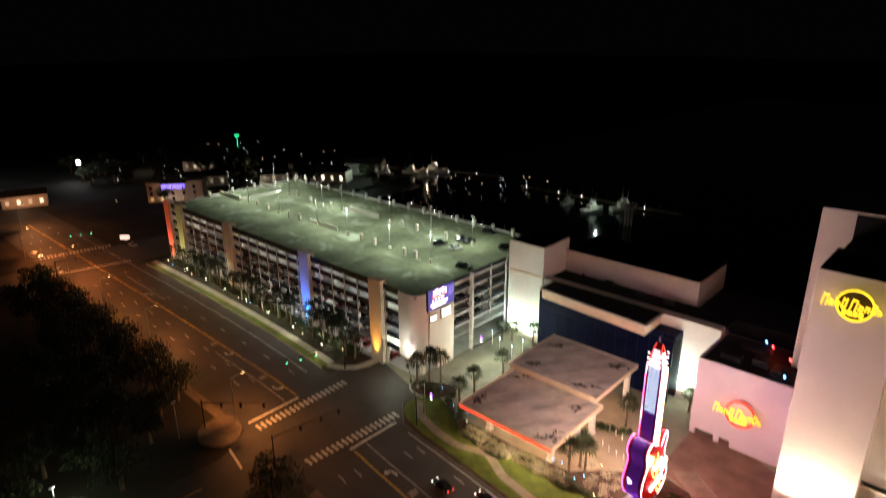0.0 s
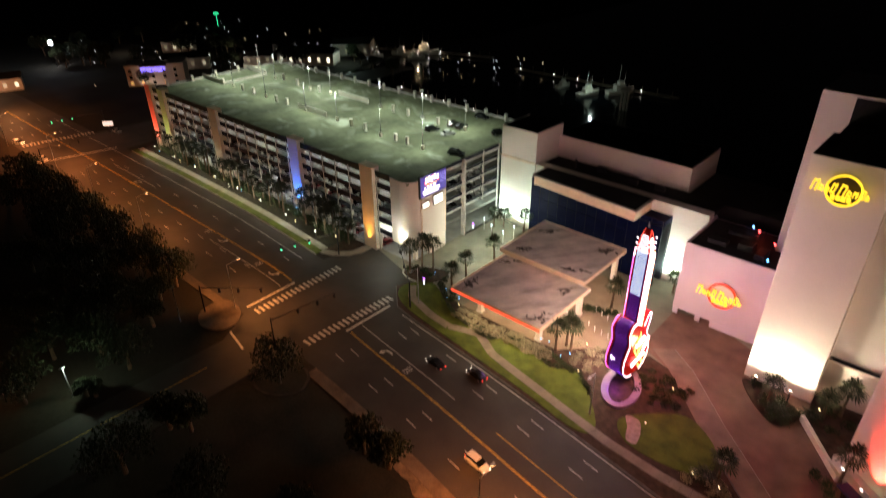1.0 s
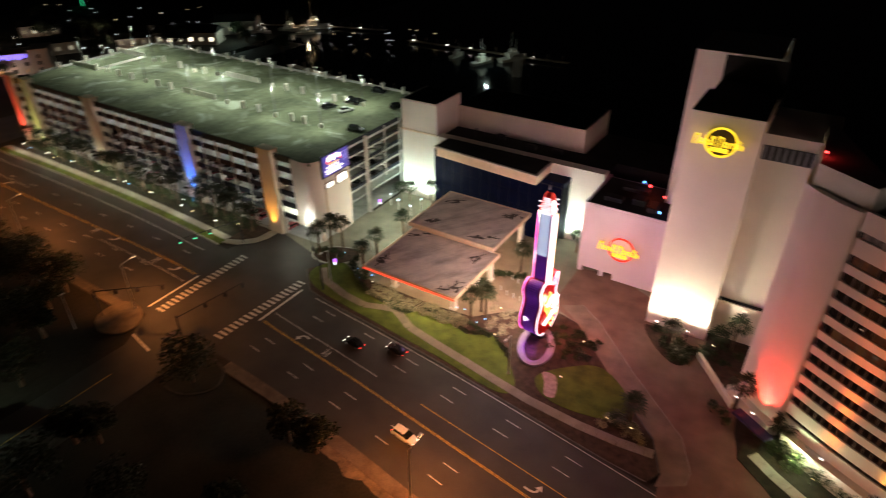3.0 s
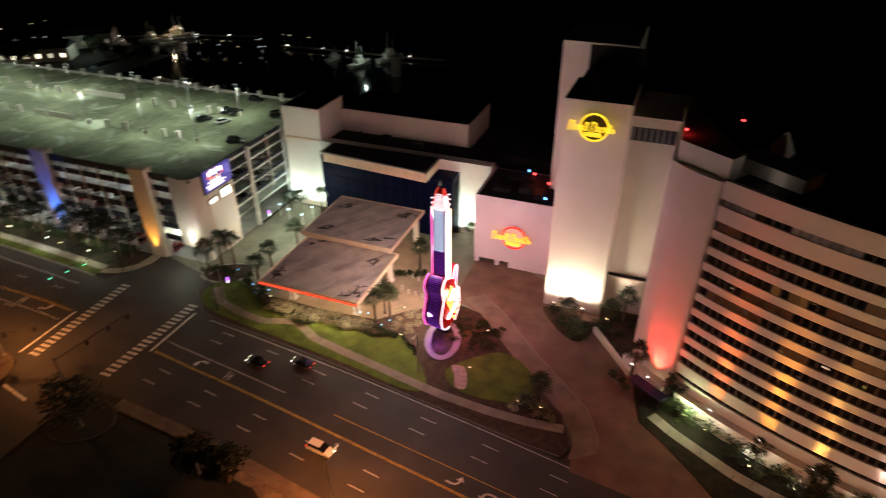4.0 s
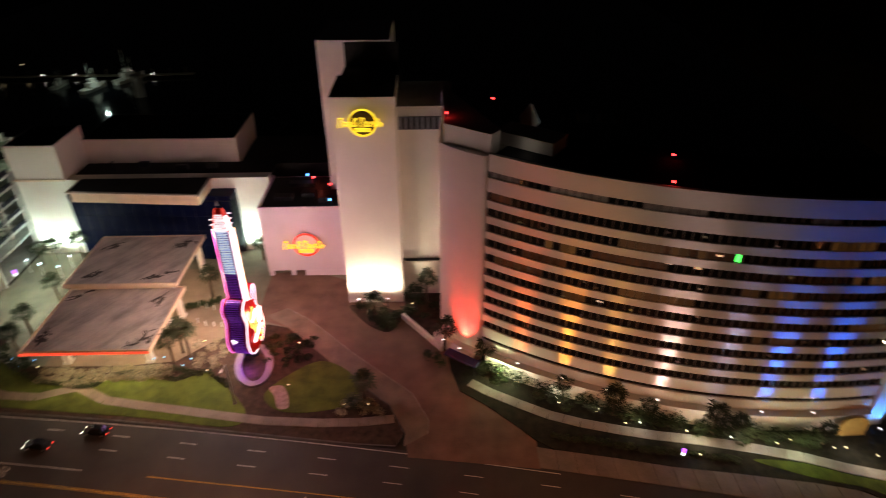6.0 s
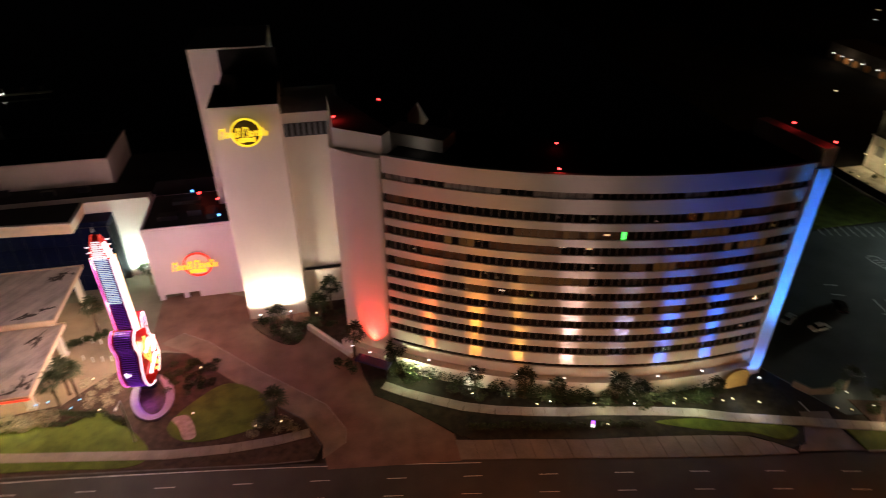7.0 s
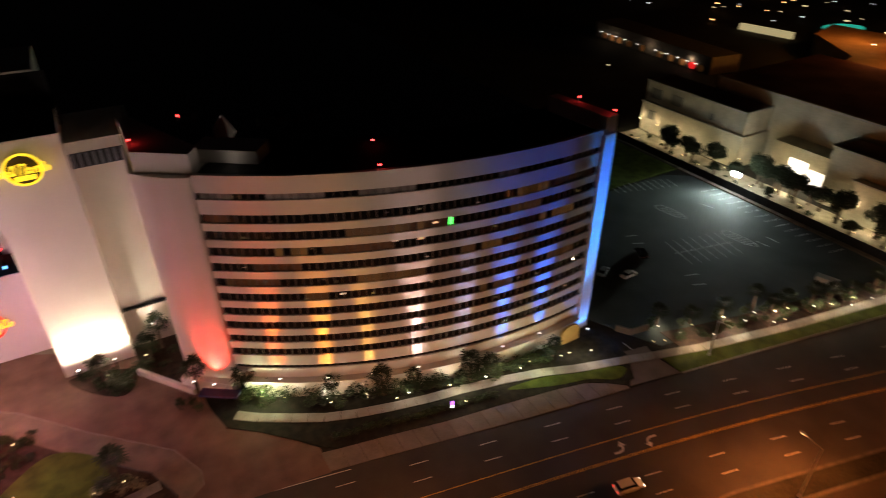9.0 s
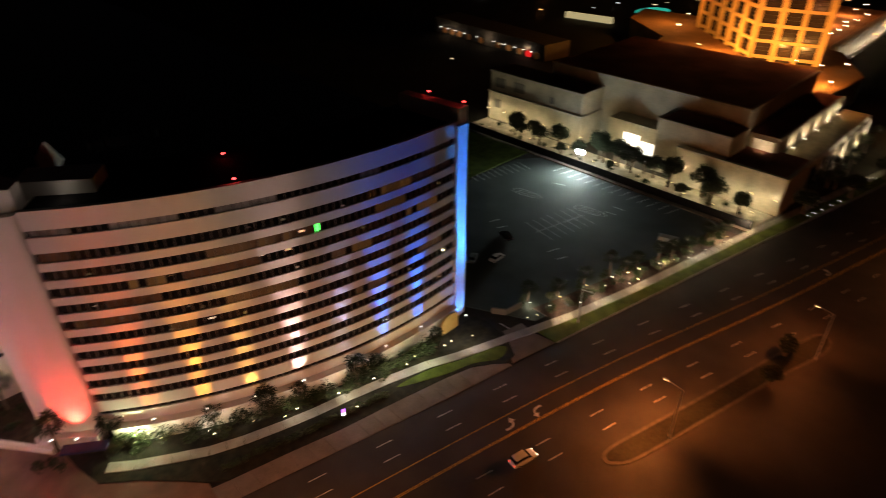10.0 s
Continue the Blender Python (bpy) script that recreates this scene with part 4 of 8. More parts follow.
# screen and panels on the corner tower
bb = thing("led_screen", (-97.8, 106.5, 20.5), "bright violet led screen on the corner tower", "screen")
bm = bmesh.new()
box(bm, -0.1, -6.6, -2.9, 0.35, 3.5, 3.0, 0.05)
part("cabinet", bm, M_DARK, bb)
bm = bmesh.new()
box(bm, 0.36, -6.3, -2.6, 0.4, 3.2, 2.7)
part("display", bm, glow("violet_display", (0.09, 0.07, 0.42), 0.6), bb, "violet display with glowing plain shapes")
SHOW = {"white_screen_shape": ((1.0, 0.92, 0.95), 2.6, ((-4.6, 0.9, 0.7, 1.2), (-3.6, 1.1, 0.9, 1.3), (-2.4, 0.8, 0.6, 1.3), (-1.5, 1.2, 0.9, 1.1), (-0.3, 0.9, 0.6, 1.1), (-4.9, -0.75, 0.5, 0.5), (-3.9, -0.7, 0.7, 0.55), (-2.7, -0.8, 0.5, 0.6), (-1.7, -0.7, 0.9, 0.55), (-5.6, -1.5, 6.4, 0.4), (-5.2, -2.15, 5.4, 0.3))),
        "red_screen_shape": ((1.0, 0.12, 0.06), 1.3, ((-4.9, 0.55, 0.5, 0.6), (-3.9, 0.35, 0.4, 0.7), (-0.1, 0.4, 0.6, 0.6), (-2.0, 1.9, 0.5, 0.5))),
        "orange_screen_shape": ((1.0, 0.55, 0.15), 1.4, ((-4.4, 0.1, 4.0, 0.25), (-4.2, 1.9, 0.6, 0.4))),
        "pale_screen_ray": ((0.5, 0.42, 1.0), 0.5, ((0.9, 0.2, 2.2, 0.12), (0.9, 0.7, 2.2, 0.12), (0.8, 1.2, 2.3, 0.12), (0.6, 1.7, 2.5, 0.12), (0.9, -0.3, 2.2, 0.12)))}
for name, (colour, power, shapes) in SHOW.items():
    bm = bmesh.new()
    for y, z, w, h in shapes:
        box(bm, 0.41, y, z, 0.44, y + w, z + h)
    part("display_shape", bm, glow(name, colour, power), bb, "plain glowing shapes across the display")
for y, z, w, h in ((-5.6, -6.0, 2.8, 1.5), (-1.4, -6.2, 3.8, 2.5)):
    bm = bmesh.new()
    box(bm, -0.18, y, z, 0.1, y + w, z + h, 0.03)
    p = part("sign_panel", bm, M_DARK, bb)
    bm = bmesh.new()
    box(bm, 0.11, y + 0.2, z + 0.2, 0.14, y + w - 0.2, z + h - 0.2)
    part("lit_face", bm, glow("white_panel", (1.0, 0.93, 0.85), 2.0), p)

# ---------------------------------------------------------------- casino
cas = thing("casino_building", (0, 0, 0), "cream and white casino with a dark blue glass front", "building")
bm = bmesh.new()
box(bm, -97.4, 133.2, 0, -85.8, 146, 28.5, 0.05)
part("side_block", bm, M_WHITE, cas, "tall white stucco wall in bright floodlight")
bm = bmesh.new()
box(bm, -97.6, 132.9, 19.9, -85.8, 133.2, 20.4, 0.04)
part("ledge", bm, M_TRIM, cas)
bm = bmesh.new()
box(bm, -85.8, 144.5, 16, -48.1, 163, 25.3, 0.05)
part("upper_block", bm, M_CREAM, cas, "cream stucco upper wall above the entrance roof")
bm = bmesh.new()
box(bm, -97.0, 133.7, 28.5, -86.2, 145.9, 28.58)
box(bm, -85.8, 145.0, 25.3, -48.5, 162.6, 25.38)
part("roof", bm, M_ROOF, cas, "black flat roof")
bm = bmesh.new()
for xa, ya, xb, yb, z in ((-85.8, 144.5, -48.1, 144.95, 25.3), (-48.5, 144.95, -48.1, 163, 25.3), (-97.4, 133.2, -85.8, 133.65, 28.5), (-86.2, 133.65, -85.8, 146, 28.5), (-97.4, 133.65, -97.0, 146, 28.5)):
    box(bm, xa, ya, z + 0.01, xb, yb, z + 0.22)
part("coping", bm, M_CREAM, cas)
bm = bmesh.new()
box(bm, -85.8, 133.5, 15.9, -38.4, 136.3, 20.0, 0.03)
box(bm, -46.6, 133.5, 0, -38.4, 136.3, 15.9, 0.03)
part("front_wall", bm, M_WHITE, cas, "white stucco portal wall in bright floodlight")
bm = bmesh.new()
box(bm, -85.8, 136.25, 19.2, -38.4, 144.4, 19.3)
box(bm, -48.0, 144.5, 12, -18, 163, 18.6)
part("lower_roof", bm, M_ROOF, cas)
bm = bmesh.new()
prism(bm, [(-82.0, 127.2), (-52.2, 124.6), (-52.2, 133.5), (-82.0, 133.5)], 17.4, 19.85)
part("fascia", bm, M_TRIM, cas, "cream fascia of the projecting entrance roof")
bm = bmesh.new()
prism(bm, [(-82.6, 126.6), (-51.7, 124.0), (-51.7, 133.45), (-82.6, 133.45)], 19.85, 20.15)
part("fascia_cap", bm, M_CREAM, cas)
bm = bmesh.new()
prism(bm, [(-82.0, 127.3), (-52.4, 124.8), (-52.4, 133.4), (-82.0, 133.4)], 20.15, 20.22)
part("entrance_roof", bm, M_ROOF, cas, "dark roof over the entrance")
glass = thing("blue_glass_front", (0, 0, 0), "", "")
glass.parent = cas
W0, W1 = Vector((-84.8, 130.6)), Vector((-46.8, 128.6))
npan = 13
for i in range(npan):
    a, b = W0.lerp(W1, i / npan), W0.lerp(W1, (i + 1) / npan)
    for k in range(4):
        bm = bmesh.new()
        z0, z1 = 0.2 + k * 4.0, 0.2 + k * 4.0 + 3.93
        prism(bm, [(a.x + 0.04, a.y), (b.x - 0.04, b.y), (b.x - 0.04, b.y + 0.1), (a.x + 0.04, a.y + 0.1)], z0, min(z1, 16.1))
        part("pane", bm, M_BLUE, glass)
bm = bmesh.new()
for i in range(npan + 1):
    a = W0.lerp(W1, i / npan)
    box(bm, a.x - 0.05, a.y - 0.05, 0, a.x + 0.05, a.y + 0.2, 17.3)
for k in range(5):
    prism(bm, [(W0.x, W0.y + 0.12), (W1.x, W1.y + 0.12), (W1.x, W1.y + 0.3), (W0.x, W0.y + 0.3)], 0.05 + 4 * k, 0.22 + 4 * k)
part("mullion_frame", bm, M_DARK, glass)
bm = bmesh.new()
prism(bm, [(-85.2, 131), (-46.6, 129), (-46.6, 133.4), (-85.2, 133.4)], 16.1, 17.3)
part("glass_head", bm, M_BLUE, glass)
bm = bmesh.new()
box(bm, -85.5, 132.5, 0, -46.6, 133.3, 16)
part("inner_wall", bm, M_DARK, glass)
for x, y, z in ((-72, 142.6, 19.3), (-62, 140.6, 19.3), (-55, 141.4, 19.3)):
    bm = bmesh.new()
    box(bm, x, y - 1, z, x + 2.6, y, z + 1.3, 0.05)
    part("roof_unit", bm, M_DARK, cas)
bm = bmesh.new()
cyl(bm, (-77.5, 140.2, 19.2), (-77.5, 140.2, 21.6), 0.3, 0.3, 8)
part("vent_pipe", bm, M_DARK, cas)

# entrance canopies
def canopy(name, x0, x1, y0, y1, z, posts, label):
    t = thing(name, (x0, y0, 0), label, "canopy", "entrance canopies")
    w, d = x1 - x0, y1 - y0
    bm = bmesh.new()
    box(bm, 0, 0, z - 0.75, w, d, z - 0.1, 0.05)
    part("slab", bm, M_TRIM, t)
    bm = bmesh.new()
    bmesh.ops.create_grid(bm, x_segments=24, y_segments=20, size=0.5, matrix=Matrix.Translation((w / 2, d / 2, z - 0.02)) @ Matrix.Diagonal((w - 0.7, d - 0.7, 1, 1)))
    for v in bm.verts:
        v.co.z += 0.10 * noise.noise(Vector((v.co.x * 0.3, v.co.y * 0.3, z)))
    part("roof_surface", bm, M_CANOPY, t, "pinkish roof coating with black mildew streaks", smooth=True)
    bm = bmesh.new()
    box(bm, 0, 0, z - 0.1, w, 0.32, z + 0.22, 0.03)
    box(bm, 0, d - 0.32, z - 0.1, w, d, z + 0.22, 0.03)
    box(bm, 0, 0.32, z - 0.1, 0.32, d - 0.32, z + 0.22, 0.03)
    box(bm, w - 0.32, 0.32, z - 0.1, w, d - 0.32, z + 0.22, 0.03)
    part("edge_trim", bm, M_TRIM, t)
    for px, py in posts:
        bm = bmesh.new()
        box(bm, px - x0 - 0.55, py - y0 - 0.55, 0, px - x0 + 0.55, py - y0 + 0.55, z - 0.75, 0.05)
        box(bm, px - x0 - 0.75, py - y0 - 0.75, 0, px - x0 + 0.75, py - y0 + 0.75, 0.5, 0.05)
        part("column", bm, M_WHITE, t)
    return t, w, d


low, w, d = canopy("entrance_canopy", -75.2, -51.6, 86.2, 106.2, 8.0, [(-71.5, 92.5), (-55.5, 92.5), (-71.5, 103), (-55.5, 103)], "flat entrance canopy with a stained pink roof and red edge light")
bm = bmesh.new()
box(bm, 0.1, -0.12, 7.5, w - 0.1, -0.02, 7.75)
part("neon_strip", bm, glow("red_strip", (1.0, 0.06, 0.03), 2.2), low, "red neon strip along the canopy edge")
up, w, d = canopy("entrance_canopy", -75.6, -52.4, 104.4, 123.8, 10.0, [(-74, 106.3), (-54, 106.3), (-74, 122), (-54, 122)], "higher flat entrance canopy with a stained pink roof")


def mildew(parent, x, y, z, size, turn, seed, w, d):
    """Long branching black streaks that start at one spot."""
    rnd = random.Random(seed)

    def strand(px, py, a, width, steps, level):
        pts = []
        for i in range(steps + 1):
            pts.append((px, py, a, width * (1 - 0.85 * i / steps) * rnd.uniform(0.25, 1.4)))
            a += rnd.gauss(0, 0.2)
            px, py = px + 0.34 * math.cos(a), py + 0.34 * math.sin(a)
            if not (0.6 < px < w - 0.6 and 0.6 < py < d - 0.6):
                break
            if level < 1 and rnd.random() < 0.14:
                strand(px, py, a + rnd.choice((-1, 1)) * rnd.uniform(0.5, 1.1), width * 0.6, max(3, steps // 2), level + 1)
        h = z + 0.0012 * rnd.random() + 0.002 * level
        bm = bmesh.new()
        for p, q in zip(pts, pts[1:]):
            n0, n1 = (-math.sin(p[2]) * p[3], math.cos(p[2]) * p[3]), (-math.sin(q[2]) * q[3], math.cos(q[2]) * q[3])
            bm.faces.new([bm.verts.new((vx, vy, h)) for vx, vy in ((p[0] - n0[0], p[1] - n0[1]), (q[0] - n1[0], q[1] - n1[1]), (q[0] + n1[0], q[1] + n1[1]), (p[0] + n0[0], p[1] + n0[1]))])
        bmesh.ops.remove_doubles(bm, verts=bm.verts, dist=0.002)
        if len(bm.faces):
            part("mildew_streak", bm, M_STAIN, parent, "black mildew streak on the roof coating")
        else:
            bm.free()

    for k in range(4):
        strand(x + rnd.gauss(0, 0.5), y + rnd.gauss(0, 0.5), turn + rnd.choice((0, math.pi)) + rnd.gauss(0, 0.2), 0.27 * size, int(4 + 3 * size), 0)


W1_, D1_ = 23.6, 20.0
for i, (x, y, s, a) in enumerate(((2.6, 3.5, 1.9, 1.0), (21.6, 2.2, 1.7, 1.0), (20.6, 16.4, 1.6, 0.9), (3.6, 17.8, 1.7, 0.6))):
    mildew(low, x, y, 8.09, s, a, 10 + i, W1_, D1_)
for i, (x, y, s, a) in enumerate(((3.2, 2.8, 1.4, 0.9), (4.6, 15.6, 1.6, 0.7), (20, 15.8, 1.7, 0.6), (18.4, 3.6, 1.7, 0.8))):
    mildew(up, x, y, 10.09, s, a, 30 + i, 23.2, 19.4)

# restaurant block
cafe = thing("restaurant_block", (-38.5, 121.3, 0), "lilac stucco block with a red and yellow neon sign", "building")
bm = bmesh.new()
box(bm, 0, 0, 1.5, 20.5, 17, 17.8, 0.05)
box(bm, 8.6, 0.02, 0, 20.48, 16.9, 1.5)
part("wall", bm, M_PINK, cafe)
bm = bmesh.new()
box(bm, 0.5, 2.4, 0, 8.6, 16.5, 1.5)
part("recessed_base", bm, M_DARK, cafe)
for x in (0.1, 5.2):
    bm = bmesh.new()
    box(bm, x, 0.15, 0, x + 1.1, 0.8, 1.5, 0.04)
    part("pier", bm, M_PINK, cafe)
bm = bmesh.new()
box(bm, 0.4, 0.4, 17.8, 20.4, 16.6, 17.85)
part("roof_terrace", bm, M_ROOF, cafe, "dark roof terrace")
bm = bmesh.new()
box(bm, 0, 0, 17.81, 20.5, 0.4, 18.35, 0.03)
box(bm, 0, 0.4, 17.81, 0.4, 17, 18.35, 0.03)
part("parapet", bm, M_PINK, cafe)
for x, y, w, d, h in ((3, 4, 4, 2.2, 1.0), (9, 5, 3, 3, 1.4), (5, 11, 6, 2, 0.9), (13, 3, 2, 4, 1.2), (14.5, 10, 3, 3, 1.6)):
    bm = bmesh.new()
    box(bm, x, y, 17.85, x + w, y + d, 17.85 + h, 0.06)
    part("roof_unit", bm, M_DARK, cafe)


def ring(bm, c, r, tube, n=40):
    """A round neon ring in the xz plane."""
    rows = []
    for i in range(n):
        a = 2 * math.pi * i / n
        rows.append([bm.verts.new((c[0] + (r + tube * math.cos(b)) * math.cos(a), c[1] + tube * math.sin(b), c[2] + (r + tube * math.cos(b)) * math.sin(a)))
                     for b in (0.8, 2.4, 3.9, 5.5)])
    for i in range(n):
        u, v = rows[i], rows[(i + 1) % n]
        for k in range(4):
            bm.faces.new((u[k], u[(k + 1) % 4], v[(k + 1) % 4], v[k]))


def round_sign(name, x, y, z, s, ring_mat, bar_mat, label, rings, disc):
    t = thing(name, (x, y, z), label, "neon sign")
    for r in rings:
        bm = bmesh.new()
        ring(bm, (0, -0.4, 0), r * s, 0.2 * s)
        part("neon_ring", bm, ring_mat, t)
    bm = bmesh.new()
    cyl(bm, (0, -0.08, 0), (0, -0.2, 0), 2.6 * s, 2.6 * s, 40)
    part("backing_disc", bm, disc, t)
    # slanting plain bars where the name stands
    xx = -4.75
    for i in range(9):
        w = (1.0, 0.8, 0.75, 0.8, 1.05, 0.8, 0.75, 0.85, 0.6)[i]
        h = (2.0, 1.15, 1.15, 1.9, 2.1, 1.15, 1.15, 1.9, 1.0)[i]
        low = 0.35 if i in (0, 4) else 0.0
        k = 0.21
        x0, x1, z0, z1 = xx, xx + w * 0.9, -0.62 - low * 0.5, h * 0.9 - 0.62
        strokes = [(x0, x0 + k, z0, z1), (x1 - k, x1, z0, z1 - (0.25 if i % 3 else 0)), (x0 + k, x1 - k, z1 - 1.6 * k, z1 - 0.6 * k)]
        if i % 2:
            strokes.append((x0 + k, x1 - k, z0 + 0.3 * k, z0 + 1.3 * k))
        bm = bmesh.new()
        for xa, xb, za, zb in strokes:
            pts = [(xa + 0.17 * za, za), (xb + 0.17 * za, za), (xb + 0.17 * zb, zb), (xa + 0.17 * zb, zb)]
            lo = [bm.verts.new((px * s, -0.95, pz * s)) for px, pz in pts]
            hi = [bm.verts.new((px * s, -0.65, pz * s)) for px, pz in pts]
            bm.faces.new(lo)
            bm.faces.new(hi[::-1])
            for q in range(4):
                bm.faces.new((lo[q], hi[q], hi[(q + 1) % 4], lo[(q + 1) % 4]))
        part("bar", bm, bar_mat, t)
        xx += w + (0.45 if i == 3 else 0.12)
    for i in range(4):
        bm = bmesh.new()
        box(bm, (-1.6 + i * 0.8) * s, -0.85, -1.7 * s, (-0.95 + i * 0.8) * s, -0.6, -0.95 * s)
        part("small_bar", bm, bar_mat, t)
    bm = bmesh.new()
    for xx in (-2.2, 0, 2.2):
        box(bm, xx * s - 0.06, -0.25, -0.06, xx * s + 0.06, 0.65, 0.06)
    part("bracket", bm, M_DARK, t)
    return t


round_sign("hotel_sign", -12.4, 109.65, 42.2, 0.96, G_YELLOW, G_YELLOW, "round yellow neon sign with slanting bars on the tower", (2.65,), mat("bronze_disc", (0.05, 0.032, 0.018), 0.6))
round_sign("restaurant_sign", -28.6, 120.75, 9.1, 1.08, glow("dim_red_neon", (1.0, 0.035, 0.012), 0.85), glow("yellow_letter_neon", (1.0, 0.62, 0.05), 1.15), "round red neon sign with orange bars on the lilac wall", (2.6,), M_PINK)

# ---------------------------------------------------------------- hotel
hot = thing("hotel_tower", (0, 0, 0), "white hotel tower with a curved front of window bands", "building")
bm = bmesh.new()
box(bm, -18.5, 110.3, 0, -6.3, 124, 46.7, 0.06)
part("sign_shaft", bm, M_WHITE, hot, "plain white shaft that carries the round sign")
bm = bmesh.new()
box(bm, -18.4, 110.5, 46.7, -6.4, 123.9, 46.78)
part("shaft_roof", bm, M_ROOF, hot)
bm = bmesh.new()
box(bm, -23.3, 131, 0, -8, 150, 52, 0.06)
part("rear_shaft", bm, M_WHITE, hot, "taller white lift shaft behind")
bm = bmesh.new()
box(bm, -17.6, 124, 16, -6, 131, 46.7)
# thin black sheet standing for the shade on the rear shaft's front
box(bm, -17.6, 130.9, 46.0, -6.4, 131, 51.6)
part("link_block_and_shade", bm, M_ROOF, hot)
# recessed wall between the shaft and the curved wing
bm = bmesh.new()
box(bm, -6.3, 114.0, 9.2, 4.5, 130, 43.6, 0.04)
part("recess_wall", bm, M_WHITE, hot)
bm = bmesh.new()
box(bm, -6.1, 113.9, 39.0, 2.6, 114.0, 41.6)
part("louvre_recess", bm, M_DARK, hot)
for i in range(8):
    bm = bmesh.new()
    box(bm, -5.9 + i * 1.08, 113.7, 39.0, -5.45 + i * 1.08, 113.9, 41.6)
    part("louvre_fin", bm, mat("grey_fin", (0.16, 0.17, 0.2), 0.6), hot)
bm = bmesh.new()
box(bm, -6.3, 113.2, 0, 4.5, 130, 7.6, 0.04)
box(bm, -6.3, 112.9, 7.6, 4.5, 113.3, 8.9)
part("recess_base", bm, M_CREAM, hot)
bm = bmesh.new()
box(bm, -5.8, 113.25, 7.6, 3.5, 113.9, 9.1)
part("recess_opening", bm, M_DARK, hot)
# end pillar: a softly fluted wall at the left of the curve
C, R = (64.6, 167.9), 95.5
A0, A1 = -35.4, 7.5
bm = bmesh.new()
pa, pb = Vector((1.6, 97.6)), Vector((9.2, 91.0))
n = 24
front = []
out = Vector((-(pb - pa).y, (pb - pa).x)).normalized() * -1
for i in range(n + 1):
    p = pa.lerp(pb, i / n)
    bulge = 0.9 * math.sin(math.pi * i / n) ** 0.5 + 0.03 * math.cos(2 * math.pi * i / 8)
    front.append(tuple(p + out * bulge))
prism(bm, front + [(13.5, 96.5), (8, 108), (2.2, 114)], 0, 43.2)
part("end_pillar", bm, M_WHITE, hot, "tall fluted white end wall in coloured uplight", smooth=False)
bm = bmesh.new()
prism(bm, [tuple(pa + out * 0.6), tuple(pa + out * 2.2), tuple(pb + out * 2.2), tuple(pb + out * 0.6)], 0, 2.9)
part("lamp_ledge", bm, M_WHITE, hot, "low white ledge that carries two uplights")
bm = bmesh.new()
prism(bm, [(2.4, 96.9), (9.8, 91.5), (11.5, 94), (4, 114), (2.4, 114)], 43.2, 46.6)
part("end_parapet", bm, M_WHITE, hot)
# core behind the curved bands
bm = bmesh.new()
arc_block(bm, C, R - 0.55, R - 16, A0, A1, 0, 43.0, 40)
part("wing_core", bm, M_ROOF, hot)
bm = bmesh.new()
arc_block(bm, C, R - 0.7, R - 16, A0, A1, 43.0, 43.25, 40)
part("wing_roof", bm, M_ROOF, hot, "black flat roof of the curved wing")
# top and foot of each window row
ROWS = [(41.06, 39.93)] + [(37.42 - 2.965 * k, 35.82 - 2.965 * k) for k in range(10)] + [(6.88, 6.07)]
edges = [(44.0, ROWS[0][0])] + [(ROWS[k][1], ROWS[k + 1][0]) for k in range(11)] + [(ROWS[11][1], 4.0)]
for za, zb in edges:
    bm = bmesh.new()
    arc_block(bm, C, R, R - 0.7, A0, A1, zb, za, 48)
    part("spandrel_band", bm, M_WHITE, hot, "white stucco band between window rows")
bm = bmesh.new()
arc_block(bm, C, R + 1.0, R - 2, -34.5, 5.4, 0, 3.6, 40)
arc_block(bm, C, R + 1.5, R - 0.5, -34.5, 5.4, 3.6, 4.0, 40)
part("podium", bm, M_WHITE, hot, "low white podium ledge that carries the uplights")
# window panes: lower rows piece by piece, upper rows joined
PITCH = 0.76
TALL = 1.6
bm = bmesh.new()
arc_block(bm, (0, 0), R - 0.3, R - 0.4, -0.34, 0.34, 0, TALL, 1)
PANE = finish("pane", bm, M_PANE)
angles = [A0 + 0.7 + PITCH * k for k in range(int((5.4 - A0 - 0.4) / PITCH))]
M_BROWN = mat("curtained_window", (0.13, 0.066, 0.03), 0.45, vary=0.9, scale=0.5, fine=3.0, island=0.4)
bm = bmesh.new()
bmp = bmesh.new()
bmb = bmesh.new()
bmc = bmesh.new()
rnd = random.Random(3)
for row, (top, z) in enumerate(ROWS):
    for a in angles:
        if 7 <= row < 11:
            share("pane", PANE, hot, Matrix.Translation((C[0], C[1], z)) @ Matrix.Rotation(radians(a), 4, "Z"))
        else:
            warm = row < 11 and noise.noise(Vector((a * 0.09, row * 0.5, 3))) > 0.2
            pale = row == 0 and noise.noise(Vector((a * 0.13, 7, 1))) > 0.05
            arc_block(bmc if pale else bmb if warm else bm, C, R - 0.3, R - 0.4, a - 0.34, a + 0.34, z, top, 1)
        arc_block(bmp, C, R - 0.14, R - 0.45, a + 0.33, a + 0.43, z, top, 1)
tagged(part("upper_panes", bm, M_PANE, hot), kind="stuff")
tagged(part("curtained_panes", bmb, M_BROWN, hot, "brownish curtained windows"), kind="stuff")
tagged(part("pale_panes", bmc, mat("drawn_curtain", (0.3, 0.27, 0.24), 0.7, vary=0.5, scale=0.5), hot, "windows with pale drawn curtains"), kind="stuff")
tagged(part("mullions", bmp, mat("beige_mullion", (0.13, 0.105, 0.085), 0.6), hot), kind="stuff")


